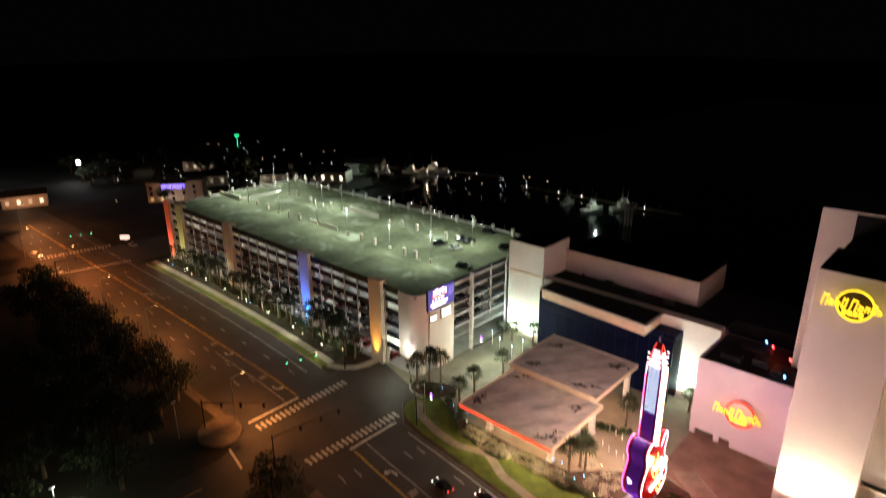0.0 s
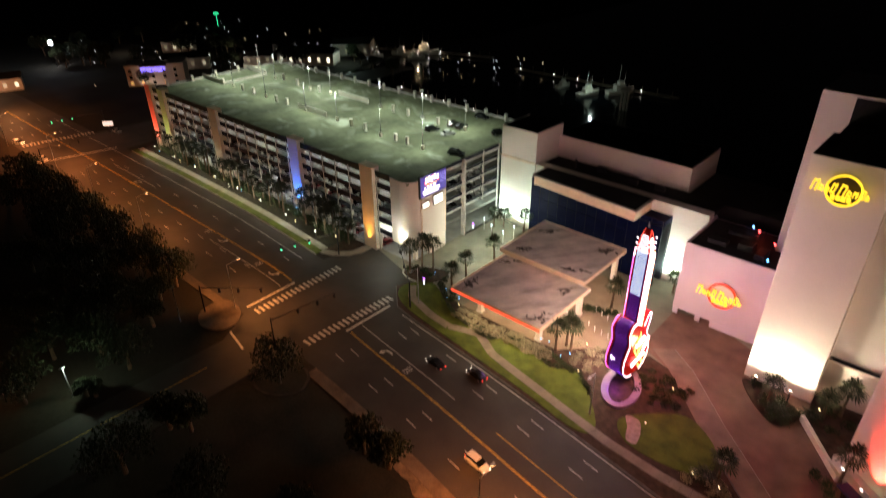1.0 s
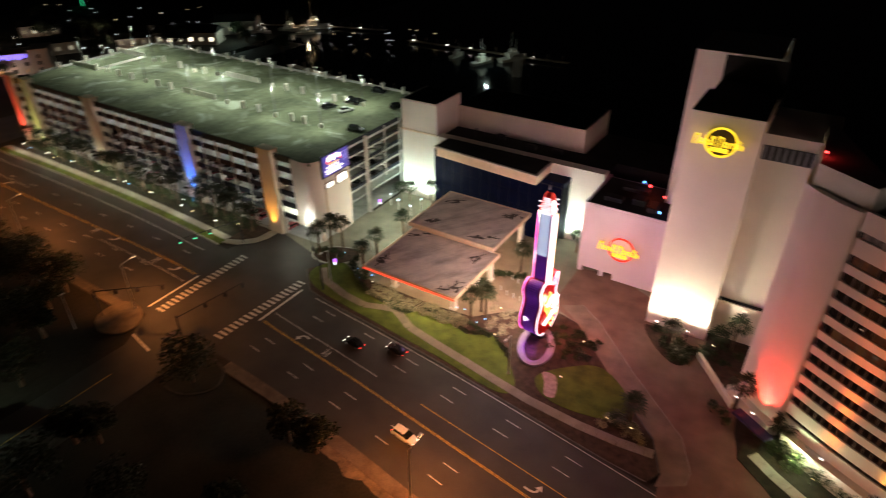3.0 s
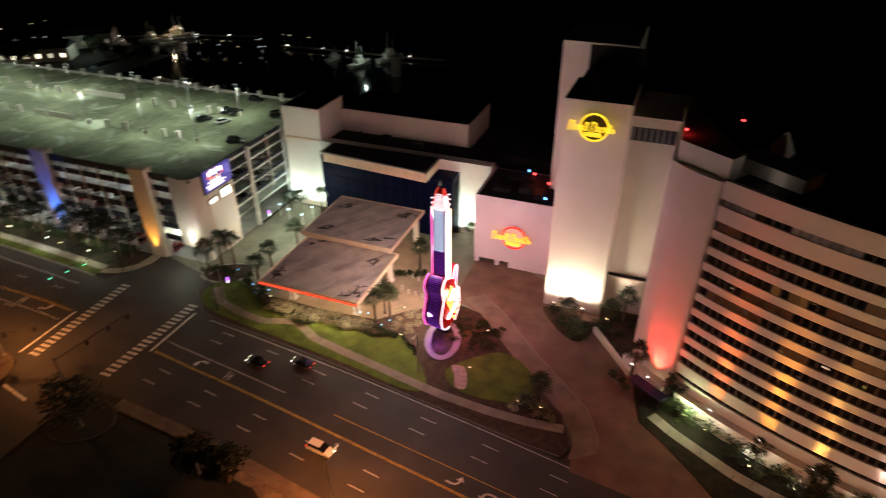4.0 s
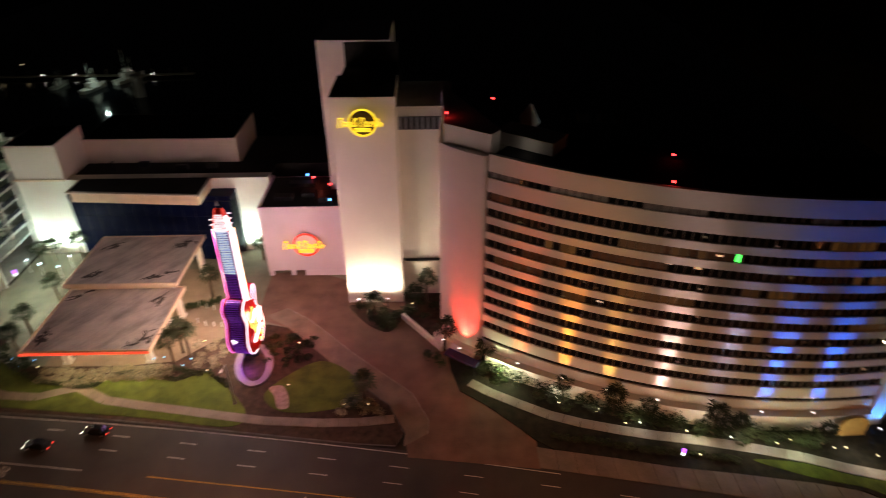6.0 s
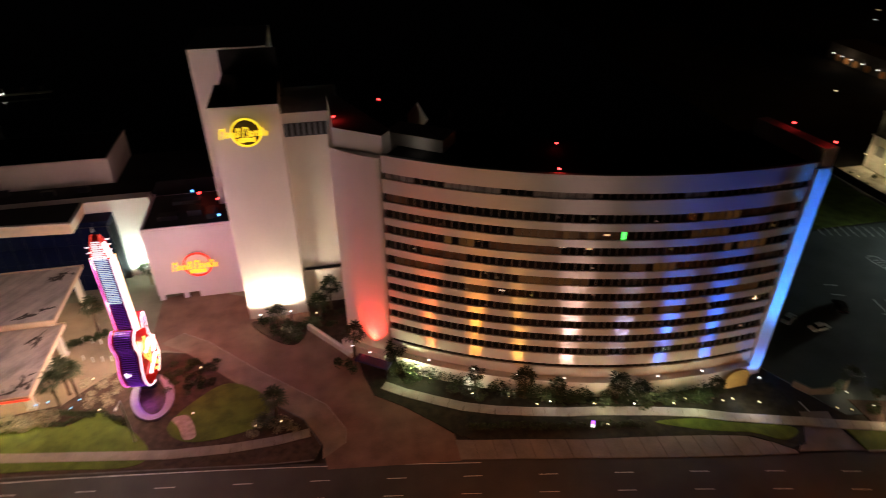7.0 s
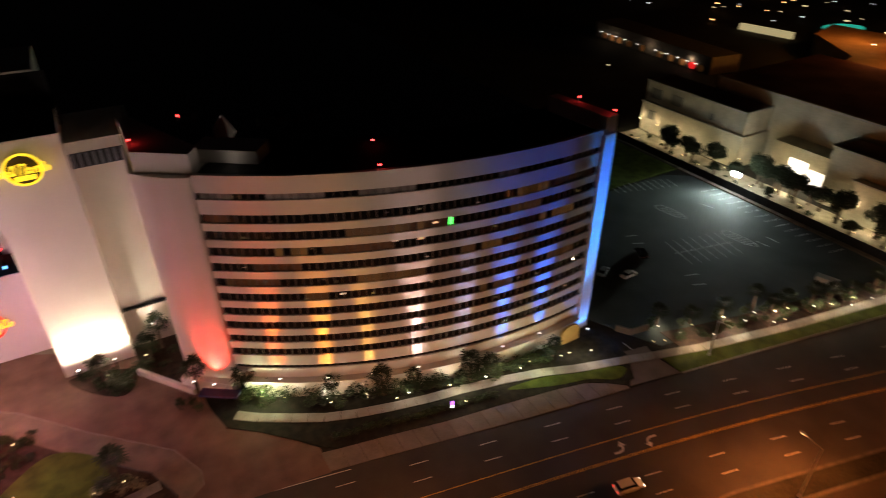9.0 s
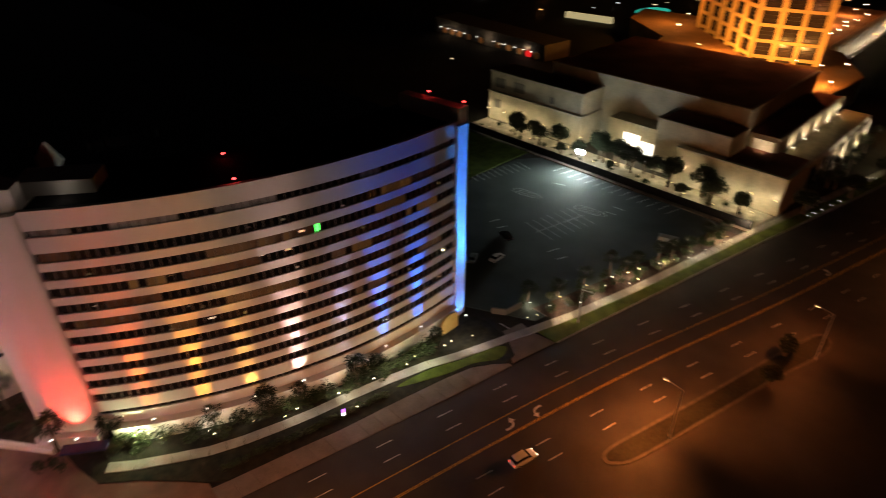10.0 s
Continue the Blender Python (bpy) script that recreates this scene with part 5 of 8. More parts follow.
for a, z, w, h, m, lab in ((-11.9, 33.0, 0.7, 1.3, glow("green_room", (0.1, 1.0, 0.12), 2.5), "one window glowing green"), (-30.5, 41.0, 0.25, 0.12, G_LENS, "small lit fitting"), (-4.5, 37.4, 0.5, 0.3, glow("orange_room", (1, 0.4, 0.2), 3), "small lit fitting"),
                           (-14.1, 6.8, 0.45, 0.45, G_LENS, "small lit fitting"), (-26, 37.2, 0.35, 0.8, glow("amber_room", (1, 0.4, 0.1), 0.7), "dim amber lit window"), (-15, 31.0, 1.0, 0.4, glow("lamp_room", (1, 0.6, 0.3), 0.9), "dim amber lit window"),
                           (-13.5, 33.6, 0.9, 0.3, glow("lamp_room_b", (1, 0.55, 0.3), 1.2), "dim amber lit window"), (-17.5, 31.2, 0.9, 0.3, glow("lamp_room_c", (1, 0.8, 0.6), 0.8), "dim lit window"), (-23, 21.8, 0.9, 0.3, glow("lamp_room_d", (1, 0.8, 0.6), 0.7), "dim lit window")):
    bm = bmesh.new()
    da = math.degrees(w / R) / 2
    arc_block(bm, C, R - 0.22, R - 0.28, a - da, a + da, z, z + h, 1)
    part("lit_window", bm, m, hot, lab)
rl = random.Random(8)
for i in range(30):
    a, row = rl.uniform(-33, 4), rl.randint(1, 9)
    w, h = rl.uniform(0.25, 0.7), rl.uniform(0.15, 0.5)
    bm = bmesh.new()
    da = math.degrees(w / R) / 2
    z = ROWS[row][1] + rl.uniform(0.1, 1.55 - h)
    arc_block(bm, C, R - 0.22, R - 0.28, a - da, a + da, z, z + h, 2)
    part("lit_window", bm, glow("dim_room", (1.0, rl.uniform(0.42, 0.75), rl.uniform(0.16, 0.5)), rl.choice((0.03, 0.05, 0.08, 0.12, 0.3)), (0.05, 0.035, 0.025)), hot, "dim warm lit window")
# occupied rooms behind drawn curtains
ROOM = [glow("curtained_room", (1.0, 0.42, 0.1), p, (0.06, 0.03, 0.014)) for p in (0.025, 0.045, 0.08)]
for row, lo, hi, level in ((3, -29.3, -26.2, 2), (5, -21.6, -14.2, 1), (2, -22.4, -18.5, 0), (2, -17.6, -14.4, 1), (5, -34.6, -31.4, 0), (4, -10.4, -6.0, 1), (2, -6.5, -2.0, 0), (7, -8.5, -4.5, 0), (6, -27.0, -24.0, 0), (1, -4.6, -0.6, 1), (3, -1.5, 3.0, 1), (6, 0.0, 4.0, 0)):
    for a in angles:
        if lo < a < hi and rl.random() < 0.86:
            bm = bmesh.new()
            arc_block(bm, C, R - 0.24, R - 0.29, a - 0.31, a + 0.31, ROWS[row][1] + 0.02, ROWS[row][0] - 0.02, 1)
            part("lit_window", bm, ROOM[max(0, level - (1 if rl.random() < 0.45 else 0))], hot, "dim curtained window lit from inside")
# right end fin and parapet
bm = bmesh.new()
arc_block(bm, C, R + 0.45, R - 5.5, A1 - 1.6, A1 + 0.25, 0, 43.0, 2)
part("end_fin", bm, M_WHITE, hot, "white end fin in coloured uplight")
bm = bmesh.new()
arc_block(bm, C, R + 0.2, R - 14, A1 - 1.3, A1 + 0.25, 43.0, 46.2, 2)
part("fin_parapet", bm, M_WHITE, hot)
bm = bmesh.new()
prism(bm, [(11.0, 96.5), (19.5, 90.3), (22.5, 94.5), (14.0, 100.7)], 43.25, 45.4)
part("roof_house", bm, M_WHITE, hot, "grey plant room on the roof")
bm = bmesh.new()
vs = [bm.verts.new(p) for p in ((15.7, 102.1, 43.25), (17.7, 100.8, 43.25), (17.7, 100.8, 46.0), (17.3, 101.1, 48.4), (15.7, 102.1, 46.0), (20.0, 106.0, 43.25), (18.0, 107.3, 43.25))]
for f in ((0, 1, 2, 3, 4), (1, 5, 2), (0, 4, 6), (3, 2, 5), (3, 6, 4), (3, 5, 6)):
    bm.faces.new([vs[k] for k in f])
part("roof_gable", bm, M_WHITE, hot, "small pale gable on the roof")
for x in (24, 27, 30, 33):
    bm = bmesh.new()
    box(bm, x, 105, 43.25, x + 1.6, 107, 45, 0.05)
    part("roof_unit", bm, M_DARK, hot)
# arched entry at the right end
bm = bmesh.new()
pts = [(-2.4, 0), (2.4, 0)] + [(2.4 * math.cos(radians(a)), 2.6 + 1.6 * math.sin(radians(a))) for a in range(0, 181, 15)]
vs = [bm.verts.new((70.6 + px, 70.15 + 0.03 * px, 0.2 + pz)) for px, pz in pts]
bm.faces.new(vs)
r = bmesh.ops.extrude_face_region(bm, geom=bm.faces[:])
bmesh.ops.translate(bm, verts=[v for v in r["geom"] if isinstance(v, bmesh.types.BMVert)], vec=(0, 0.4, 0))
# warm light in the doorway is given as an ochre surface colour
part("arched_entry", bm, mat("warm_lit_stucco", (0.55, 0.38, 0.12), 0.8), hot, "arched entry with its warm light painted in ochre")

# ---------------------------------------------------------------- the giant guitar
def guitar():
    t = thing("guitar_monument", (-36.2, 92.2, 0), "giant red electric guitar monument with white neon edges and light bars", "monument")
    r, c = Vector((0.933, 0.36)), Vector((0.36, -0.933))
    f = radians(27)
    n, w = r * math.cos(f) + c * math.sin(f), r * math.sin(f) - c * math.cos(f)
    t.matrix_basis = Matrix(((n.x, w.x * 0.85, 0, -38.6), (n.y, w.y * 0.85, 0, 89.7), (0, 0, 1, 0), (0, 0, 0, 1)))
    red = mat("red_lacquer", (0.42, 0.012, 0.012), 0.25, vary=0.12, spec=0.6, bump=0)
    violet = mat("violet_panel", (0.05, 0.01, 0.16), 0.35, vary=0.2, bump=0)
    white_neon = glow("white_neon", (1.0, 0.8, 0.9), 2.2)
    pink_neon = glow("magenta_neon", (1.0, 0.16, 0.72), 1.6)
    bar_glow = glow("light_bar", (0.66, 0.76, 1.0), 1.15)
    dim_bar = glow("dim_violet_bar", (0.3, 0.05, 0.75), 0.16)
    yellow = glow("amber_neon", (1.0, 0.62, 0.12), 2.2)
    T = 3.9
    # outline of the body, counter-clockwise seen from the front: y across, z up
    left = [(4.6, 2.2), (2.6, 2.5), (1.0, 3.6), (0.15, 5.3), (0.1, 7.0), (0.8, 8.8), (1.35, 10.0), (1.2, 11.2), (0.75, 12.4), (0.8, 13.6), (1.7, 14.6), (3.0, 14.9), (3.9, 14.2)]
    right = [(6.1, 13.0), (6.6, 13.6), (7.2, 15.0), (8.3, 15.6), (8.7, 14.4), (8.2, 12.6), (8.1, 11.0), (9.0, 9.4), (9.9, 7.4), (9.9, 5.2), (8.9, 3.4), (7.2, 2.4)]

    def dense(pts, k=4):
        out = []
        for i in range(len(pts) - 1):
            p0, p1, p2, p3 = (Vector(pts[max(0, min(len(pts) - 1, i + j))]) for j in (-1, 0, 1, 2))
            for s in range(k):
                u = s / k
                out.append(tuple(0.5 * (2 * p1 + (p2 - p0) * u + (2 * p0 - 5 * p1 + 4 * p2 - p3) * u * u + (3 * p1 - p0 - 3 * p2 + p3) * u**3)))
        return out + [pts[-1]]

    lo, ro = dense(left), dense(right)
    outline = lo + ro
    bm = bmesh.new()
    a = [bm.verts.new((0, y, z)) for y, z in outline]
    b = [bm.verts.new((T, y, z)) for y, z in outline]
    bm.faces.new(a)
    bm.faces.new(b[::-1])
    for i in range(len(a)):
        j = (i + 1) % len(a)
        bm.faces.new((a[i], a[j], b[j], b[i]))
    part("body", bm, red, t, "red lacquered guitar body")

    def tube(name, pts, rad, m, label=""):
        bm = bmesh.new()
        pts = [Vector(p) for i, p in enumerate(pts) if not i or (Vector(p) - Vector(pts[i - 1])).length > 0.02]
        rows = []
        for i, p in enumerate(pts):
            d = (pts[min(i + 1, len(pts) - 1)] - pts[max(i - 1, 0)]).normalized()
            u = d.cross(Vector((1, 0, 0))).normalized()
            v = d.cross(u)
            rows.append([bm.verts.new(p + (u * math.cos(a) + v * math.sin(a)) * rad) for a in (0, 1.047, 2.094, 3.142, 4.189, 5.236)])
        for a, b in zip(rows, rows[1:]):
            for k in range(6):
                bm.faces.new((a[k], a[(k + 1) % 6], b[(k + 1) % 6], b[k]))
        bm.faces.new(rows[0])
        bm.faces.new(rows[-1][::-1])
        return part(name, bm, m, t, label)

    # violet panel and light bars along the near flank
    bm = bmesh.new()
    flank = lo[2:-4]
    rows = []
    for i, (y, z) in enumerate(flank):
        q, p = flank[min(i + 1, len(flank) - 1)], flank[max(i - 1, 0)]
        d = Vector((q[0] - p[0], q[1] - p[1])).normalized()
        nrm = Vector((-d.y, d.x))
        if nrm.x > 0:
            nrm = -nrm
        rows.append((y, z, nrm))
    va = [(bm.verts.new((0.55, y + 0.05 * k.x, z + 0.05 * k.y)), bm.verts.new((T - 0.55, y + 0.05 * k.x, z + 0.05 * k.y))) for y, z, k in rows]
    for p, q in zip(va, va[1:]):
        bm.faces.new((p[0], q[0], q[1], p[1]))
    part("flank_panel", bm, violet, t, "violet panel on the guitar's flank")
    length = [0.0]
    for p, q in zip(rows, rows[1:]):
        length.append(length[-1] + math.dist(p[:2], q[:2]))
    k = int(length[-1] / 0.42)
    for i in range(k):
        s = (i + 0.5) * length[-1] / k
        j = max(1, int(np.searchsorted(length, s)))
        u = (s - length[j - 1]) / (length[j] - length[j - 1])
        y, z = (rows[j - 1][q] * (1 - u) + rows[j][q] * u for q in (0, 1))
        nr = rows[j][2]
        bm = bmesh.new()
        box(bm, -1.2, -0.05, -0.075, 1.2, 0.05, 0.075)
        ob = part("light_bar", bm, dim_bar, t)
        ang = math.atan2(nr.y, -nr.x)
        ob.matrix_basis = Matrix.Translation((T / 2, y + nr.x * 0.12, z + nr.y * 0.12)) @ Matrix.Rotation(-ang, 4, "X")
    for x in (0.0, T):
        tube("neon_edge", [(x, y - 0.12, z) for y, z in lo[1:-1]], 0.13, pink_neon if x == 0 else white_neon, "neon tube along the body edge")
    tube("neon_edge", [(T + 0.06, y - 0.35, z) for y, z in ro[2:]], 0.09, white_neon)
    # neck
    bm = bmesh.new()
    box(bm, 0.4, 3.9, 13, 3.4, 5.6, 29.2, 0.1)
    part("neck", bm, red, t, "tall guitar neck")
    bm = bmesh.new()
    box(bm, 0.75, 3.8, 14.4, 3.05, 3.88, 29)
    part("neck_panel", bm, violet, t)
    bm = bmesh.new()
    box(bm, -1.0, -0.05, -0.07, 1.0, 0.05, 0.07)
    bm_low = bm.copy()
    me = finish("light_bar", bm, bar_glow)
    low = finish("light_bar", bm_low, dim_bar)
    for i in range(40):
        share("light_bar", low if i < 15 else me, t, Matrix.Translation((1.9, 3.72, 14.9 + i * 0.36)))
    for x, m, rad in ((0.35, pink_neon, 0.11), (3.4, white_neon, 0.13)):
        tube("neon_edge", [(x, 3.85, 14.2), (x, 3.85, 29.0)], rad, m)
    for y in (4.1, 4.75, 5.4):
        tube("neck_neon", [(3.52, y, 12.0), (3.52, y, 29.0)], 0.13, glow("warm_white_neon", (1.0, 0.86, 0.7), 2.6), "warm white neon on the fretboard")
    tube("neck_neon", [(3.5, 5.65, 13.2), (3.5, 5.65, 29.0)], 0.12, yellow)
    # head with tuning pegs
    bm = bmesh.new()
    pts = [(3.9, 29.0), (5.6, 29.0), (5.8, 30.4), (5.5, 31.8), (5.1, 32.8), (4.8, 33.2), (4.4, 32.7), (4.0, 31.8), (3.7, 30.4)]
    a = [bm.verts.new((0.7 + 0.16 * (z - 29), y, z)) for y, z in pts]
    b = [bm.verts.new((3.1 - 0.16 * (z - 29), y, z)) for y, z in pts]
    bm.faces.new(a)
    bm.faces.new(b[::-1])
    for i in range(len(a)):
        j = (i + 1) % len(a)
        bm.faces.new((a[i], a[j], b[j], b[i]))
    part("head", bm, red, t, "red guitar head")
    for i in range(9):
        bm = bmesh.new()
        box(bm, 0.85 + 0.06 * i, 3.5 + 0.05 * i, 29.2 + i * 0.36, 2.95 - 0.06 * i, 3.62 + 0.05 * i, 29.36 + i * 0.36)
        part("head_bar", bm, glow("pale_bar", (0.9, 0.95, 1.0), 1.5), t)
    for side, y in ((0, 3.3), (1, 6.2)):
        for i in range(3):
            bm = bmesh.new()
            cyl(bm, (0.6, y, 29.6 + i), (0.95, y, 29.6 + i), 0.13, 0.13, 8)
            cyl(bm, (2.8, y, 29.6 + i), (3.15, y, 29.6 + i), 0.13, 0.13, 8)
            part("tuning_peg", bm, white_neon, t)
    for y in (4.15, 4.7, 5.25):
        tube("head_neon", [(3.28, y, 29.0), (2.85, 0.35 * 4.7 + 0.65 * y, 31.7)], 0.12, glow("white_head_neon", (1.0, 0.92, 0.85), 2.4))
    tube("head_neon", [(3.15 - 0.16 * (z - 29), y, z) for y, z in pts] + [(3.15, 3.8, 29.0)], 0.08, G_REDNEON)
    tube("head_neon", [(0.65 + 0.16 * (z - 29), y, z) for y, z in pts] + [(0.65, 3.8, 29.0)], 0.08, G_REDNEON)
    bm = bmesh.new()
    cyl(bm, (1.7, 5.0, 33.6), (1.7, 5.0, 34.6), 0.25, 0.02, 6)
    part("tip", bm, M_METAL, t)
    # front: bridge, pick guard and amber lines
    tube("bridge_neon", [(T + 0.2, 3.0, 4.9), (T + 0.2, 7.6, 6.4)], 0.26, white_neon, "white neon bridge")
    tube("pickup_neon", [(T + 0.2, 3.4, 9.4), (T + 0.2, 6.8, 10.4)], 0.3, white_neon)
    tube("pickup_neon", [(T + 0.2, 6.9, 7.2), (T + 0.25, 8.8, 9.8)], 0.24, white_neon)
    tube("amber_line", [(T + 0.12, 4.2 + 0.9 * math.sin(k * 0.7), 4.6 + k * 0.62) for k in range(13)], 0.16, yellow, "amber neon line on the front")
    tube("amber_line", [(T + 0.12, 6.3 + 1.2 * math.cos(k * 0.5), 3.8 + k * 0.6) for k in range(12)], 0.16, yellow)
    for y, z in ((7.2, 4.4), (8.2, 5.4), (6.3, 3.6)):
        bm = bmesh.new()
        cyl(bm, (T, y, z), (T + 0.45, y, z), 0.32, 0.26, 10)
        part("knob", bm, yellow, t)
    tube("strap_neon", [(1.2, 0.0, 6.4), (1.2, -0.35, 7.4), (2.0, -0.4, 7.0)], 0.2, white_neon)
    # stand
    bm = bmesh.new()
    cyl(bm, (1.2, 5, 0.1), (1.2, 5, 3.2), 0.9, 0.7, 12)
    cyl(bm, (2.7, 5, 0.1), (2.7, 5, 3.2), 0.9, 0.7, 12)
    part("stand", bm, M_DARK, t)
    return t


guitar()
# the oval concrete ring round its foot
bm = bmesh.new()
cen, n = Vector((-34.9, 90.5)), 48
ax = Vector((-0.26, 0.965))
ay = Vector((0.965, 0.26))
rows = []
for i in range(n):
    a = 2 * math.pi * i / n
    o = cen + ax * 6.2 * math.cos(a) + ay * 3.7 * math.sin(a)
    q = cen + ax * 4.9 * math.cos(a) + ay * 2.3 * math.sin(a)
    rows.append([bm.verts.new((*p, z)) for p, z in ((o, 0.1), (o, 0.5), (q, 0.5), (q, 0.1))])
for i in range(n):
    u, v = rows[i], rows[(i + 1) % n]
    for k in range(4):
        bm.faces.new((u[k], v[k], v[(k + 1) % 4], u[(k + 1) % 4]))
# the violet light on the ring is also mixed into its concrete colour
solid("plinth_ring", bm, mat("violet_lit_concrete", (0.27, 0.2, 0.28), 0.7, vary=0.15), "low oval lilac-lit concrete ring round the guitar", "plinth")

# ---------------------------------------------------------------- plants
def frond(bm, base, azim, rise, length, droop, width):
    """One feather leaf: a drooping rib with leaflets on both sides."""
    d = Vector((math.cos(azim), math.sin(azim), 0))
    side = Vector((-d.y, d.x, 0))
    n = 7
    pts = []
    for i in range(n + 1):
        u = i / n
        pts.append(Vector(base) + d * (length * u * (1 - 0.18 * u)) + Vector((0, 0, rise * length * u - droop * length * u * u)))
    for i in range(1, n + 1):
        u = i / n
        w = width * math.sin(math.pi * min(1, 0.15 + 0.8 * u)) * 1.05
        a, b = pts[i - 1], pts[i]
        m = a.lerp(b, 0.45)
        for s in (-1, 1):
            tip = m + side * (s * w) + d * (0.35 * w) - Vector((0, 0, 0.42 * w))
            bm.faces.new([bm.verts.new(p) for p in (a, a.lerp(b, 0.62), tip)])
    for i in range(n):
        k = 0.035 * (1 - i / n) + 0.012
        bm.faces.new([bm.verts.new(p) for p in (pts[i] - side * k, pts[i + 1] - side * k, pts[i + 1] + side * k, pts[i] + side * k)])


def fan_leaf(bm, base, azim, lift, length, rnd):
    """One fan leaf: a stalk and a round of narrow pointed blades."""
    d = Vector((math.cos(azim) * math.cos(lift), math.sin(azim) * math.cos(lift), math.sin(lift)))
    side = Vector((-math.sin(azim), math.cos(azim), 0))
    up = side.cross(d)
    base = Vector(base)
    hub = base + d * (length * 0.42) - Vector((0, 0, 0.03 * length))
    k = side * 0.035
    bm.faces.new([bm.verts.new(p) for p in (base - k, hub - k, hub + k, base + k)])
    n = 8
    for i in range(n):
        a = radians(-105 + 210 * i / (n - 1)) + rnd.uniform(-0.06, 0.06)
        r = length * 0.6 * (0.72 + 0.28 * math.cos(a)) * rnd.uniform(0.88, 1.08)
        e = d * math.cos(a) + side * math.sin(a)
        w = (side * math.cos(a) - d * math.sin(a)) * (r * 0.1)
        mid = hub + e * (r * 0.6) + up * (0.03 * r)
        tip = hub + e * r - Vector((0, 0, 0.26 * r))
        bm.faces.new([bm.verts.new(p) for p in (hub, mid - w, tip, mid + w)])


def palm(height, spread, seed, label, feather=False):
    rnd = random.Random(seed)
    t = thing("palm_tree", (0, 0, 0), label, "palm tree", "palms")
    bm = bmesh.new()
    lean = rnd.uniform(-0.05, 0.05)
    steps = 7
    for i in range(steps):
        a, b = i / steps, (i + 1) / steps
        cyl(bm, (lean * height * a * a, 0, height * a), (lean * height * b * b, 0, height * b + 0.06), 0.3 - 0.1 * a + (0.06 if i == 0 else 0), 0.27 - 0.1 * b, 8)
    part("trunk", bm, M_BARK, t)
    bm = bmesh.new()
    top = (lean * height, 0, height)
    for i in range(24):
        tier = i / 24
        if feather:
            frond(bm, top, i * 2.4 + rnd.uniform(-0.2, 0.2), 0.9 - 0.9 * tier, spread * rnd.uniform(0.9, 1.1), 0.5 + 0.2 * tier, spread * 0.22)
        else:
            fan_leaf(bm, top, i * 2.4 + rnd.uniform(-0.25, 0.25), radians(72 - 98 * tier), spread * rnd.uniform(0.8, 1.2), rnd)
    part("crown", bm, M_PALM, t)
    return t


PALMS = [palm(8.2, 2.7, 1, "tall fan palm with a shaggy crown in planting bed"), palm(6.2, 2.6, 2, "fan palm with a round crown in planting bed"),
         palm(4.4, 2.6, 3, "short palm with wide fronds"), palm(1.2, 2.6, 4, "low sago palm with spreading fronds", True)]
spots = [(-94.7, 92.9, 0), (-94.3, 96.9, 0), (-91.2, 97.8, 0), (-81.8, 94.1, 1), (-82.5, 100.3, 1), (-82.3, 111.5, 1), (-85.7, 129.5, 1), (-95.0, 127.8, 2), (-92.7, 129.4, 2), (-50.8, 91.8, 1), (-49.9, 94.6, 1), (-48.2, 93.6, 1),
         (-49.5, 113.4, 1), (-41.3, 128.4, 2), (-12.6, 80.9, 2), (-1.3, 110.2, 1), (-3.6, 107.2, 2), (2.3, 93.7, 1), (-10.3, 103.6, 3), (-12.4, 104.8, 2), (10.2, 89.2, 2), (-9.0, 102.0, 3),
         (-5.2, 105.5, 3), (-14.4, 79.6, 3), (-210, 93.6, 0), (-206, 92.8, 1), (-202, 94, 0), (-191, 93, 0), (-176, 92.6, 0), (-168, 93.6, 0), (-164, 92.8, 1), (-156, 93.4, 0), (-152, 94, 1), (-148.5, 93, 0), (-140, 94, 0), (-126.5, 94.4, 0), (-130.5, 94.6, 0), (-228, 93.4, 1), (-219.5, 93.8, 1), (-215, 93.2, 2), (-199, 93.4, 1), (-195, 94, 0), (-183, 93.6, 1), (-179, 94, 1), (-173, 93.4, 0), (-160, 93.6, 2), (-137, 92.6, 1), (-133, 93.4, 0), (-128.5, 92.8, 1), (-124.5, 93.6, 0), (-121.5, 92.2, 1), (-118.5, 93, 1),
         (31.5, 76.0, 2), (47.5, 71.6, 2), (36.4, 74.8, 3)]
rnd = random.Random(11)
used = set()
for x, y, k in spots:
    turn = rnd.uniform(0, 360)
    z0 = 0.01 if (x < -70 and y > 98 and x > -100) or (x, y) == (-49.5, 113.4) else 0.12
    if k not in used:
        used.add(k)
        PALMS[k].matrix_basis = frame_of((x, y, z0), turn)
    else:
        copy_thing(PALMS[k], frame_of((x, y, z0), turn))


def leaves(bm, centre, radii, n, size, rnd, shell=0.5):
    for _ in range(n):
        while True:
            p = Vector((rnd.uniform(-1, 1), rnd.uniform(-1, 1), rnd.uniform(-1, 1)))
            if shell < p.length < 1:
                break
        q = Vector(centre) + Vector((p.x * radii[0], p.y * radii[1], p.z * radii[2]))
        a = Vector((rnd.gauss(0, 1), rnd.gauss(0, 1), rnd.gauss(0, 1))).normalized()
        b = a.orthogonal().normalized()
        c = a.cross(b)
        s = size * rnd.uniform(0.6, 1.3)
        bm.faces.new([bm.verts.new(v) for v in (q - b * s, q + c * s * 0.6, q + b * s, q - c * s * 0.6)])


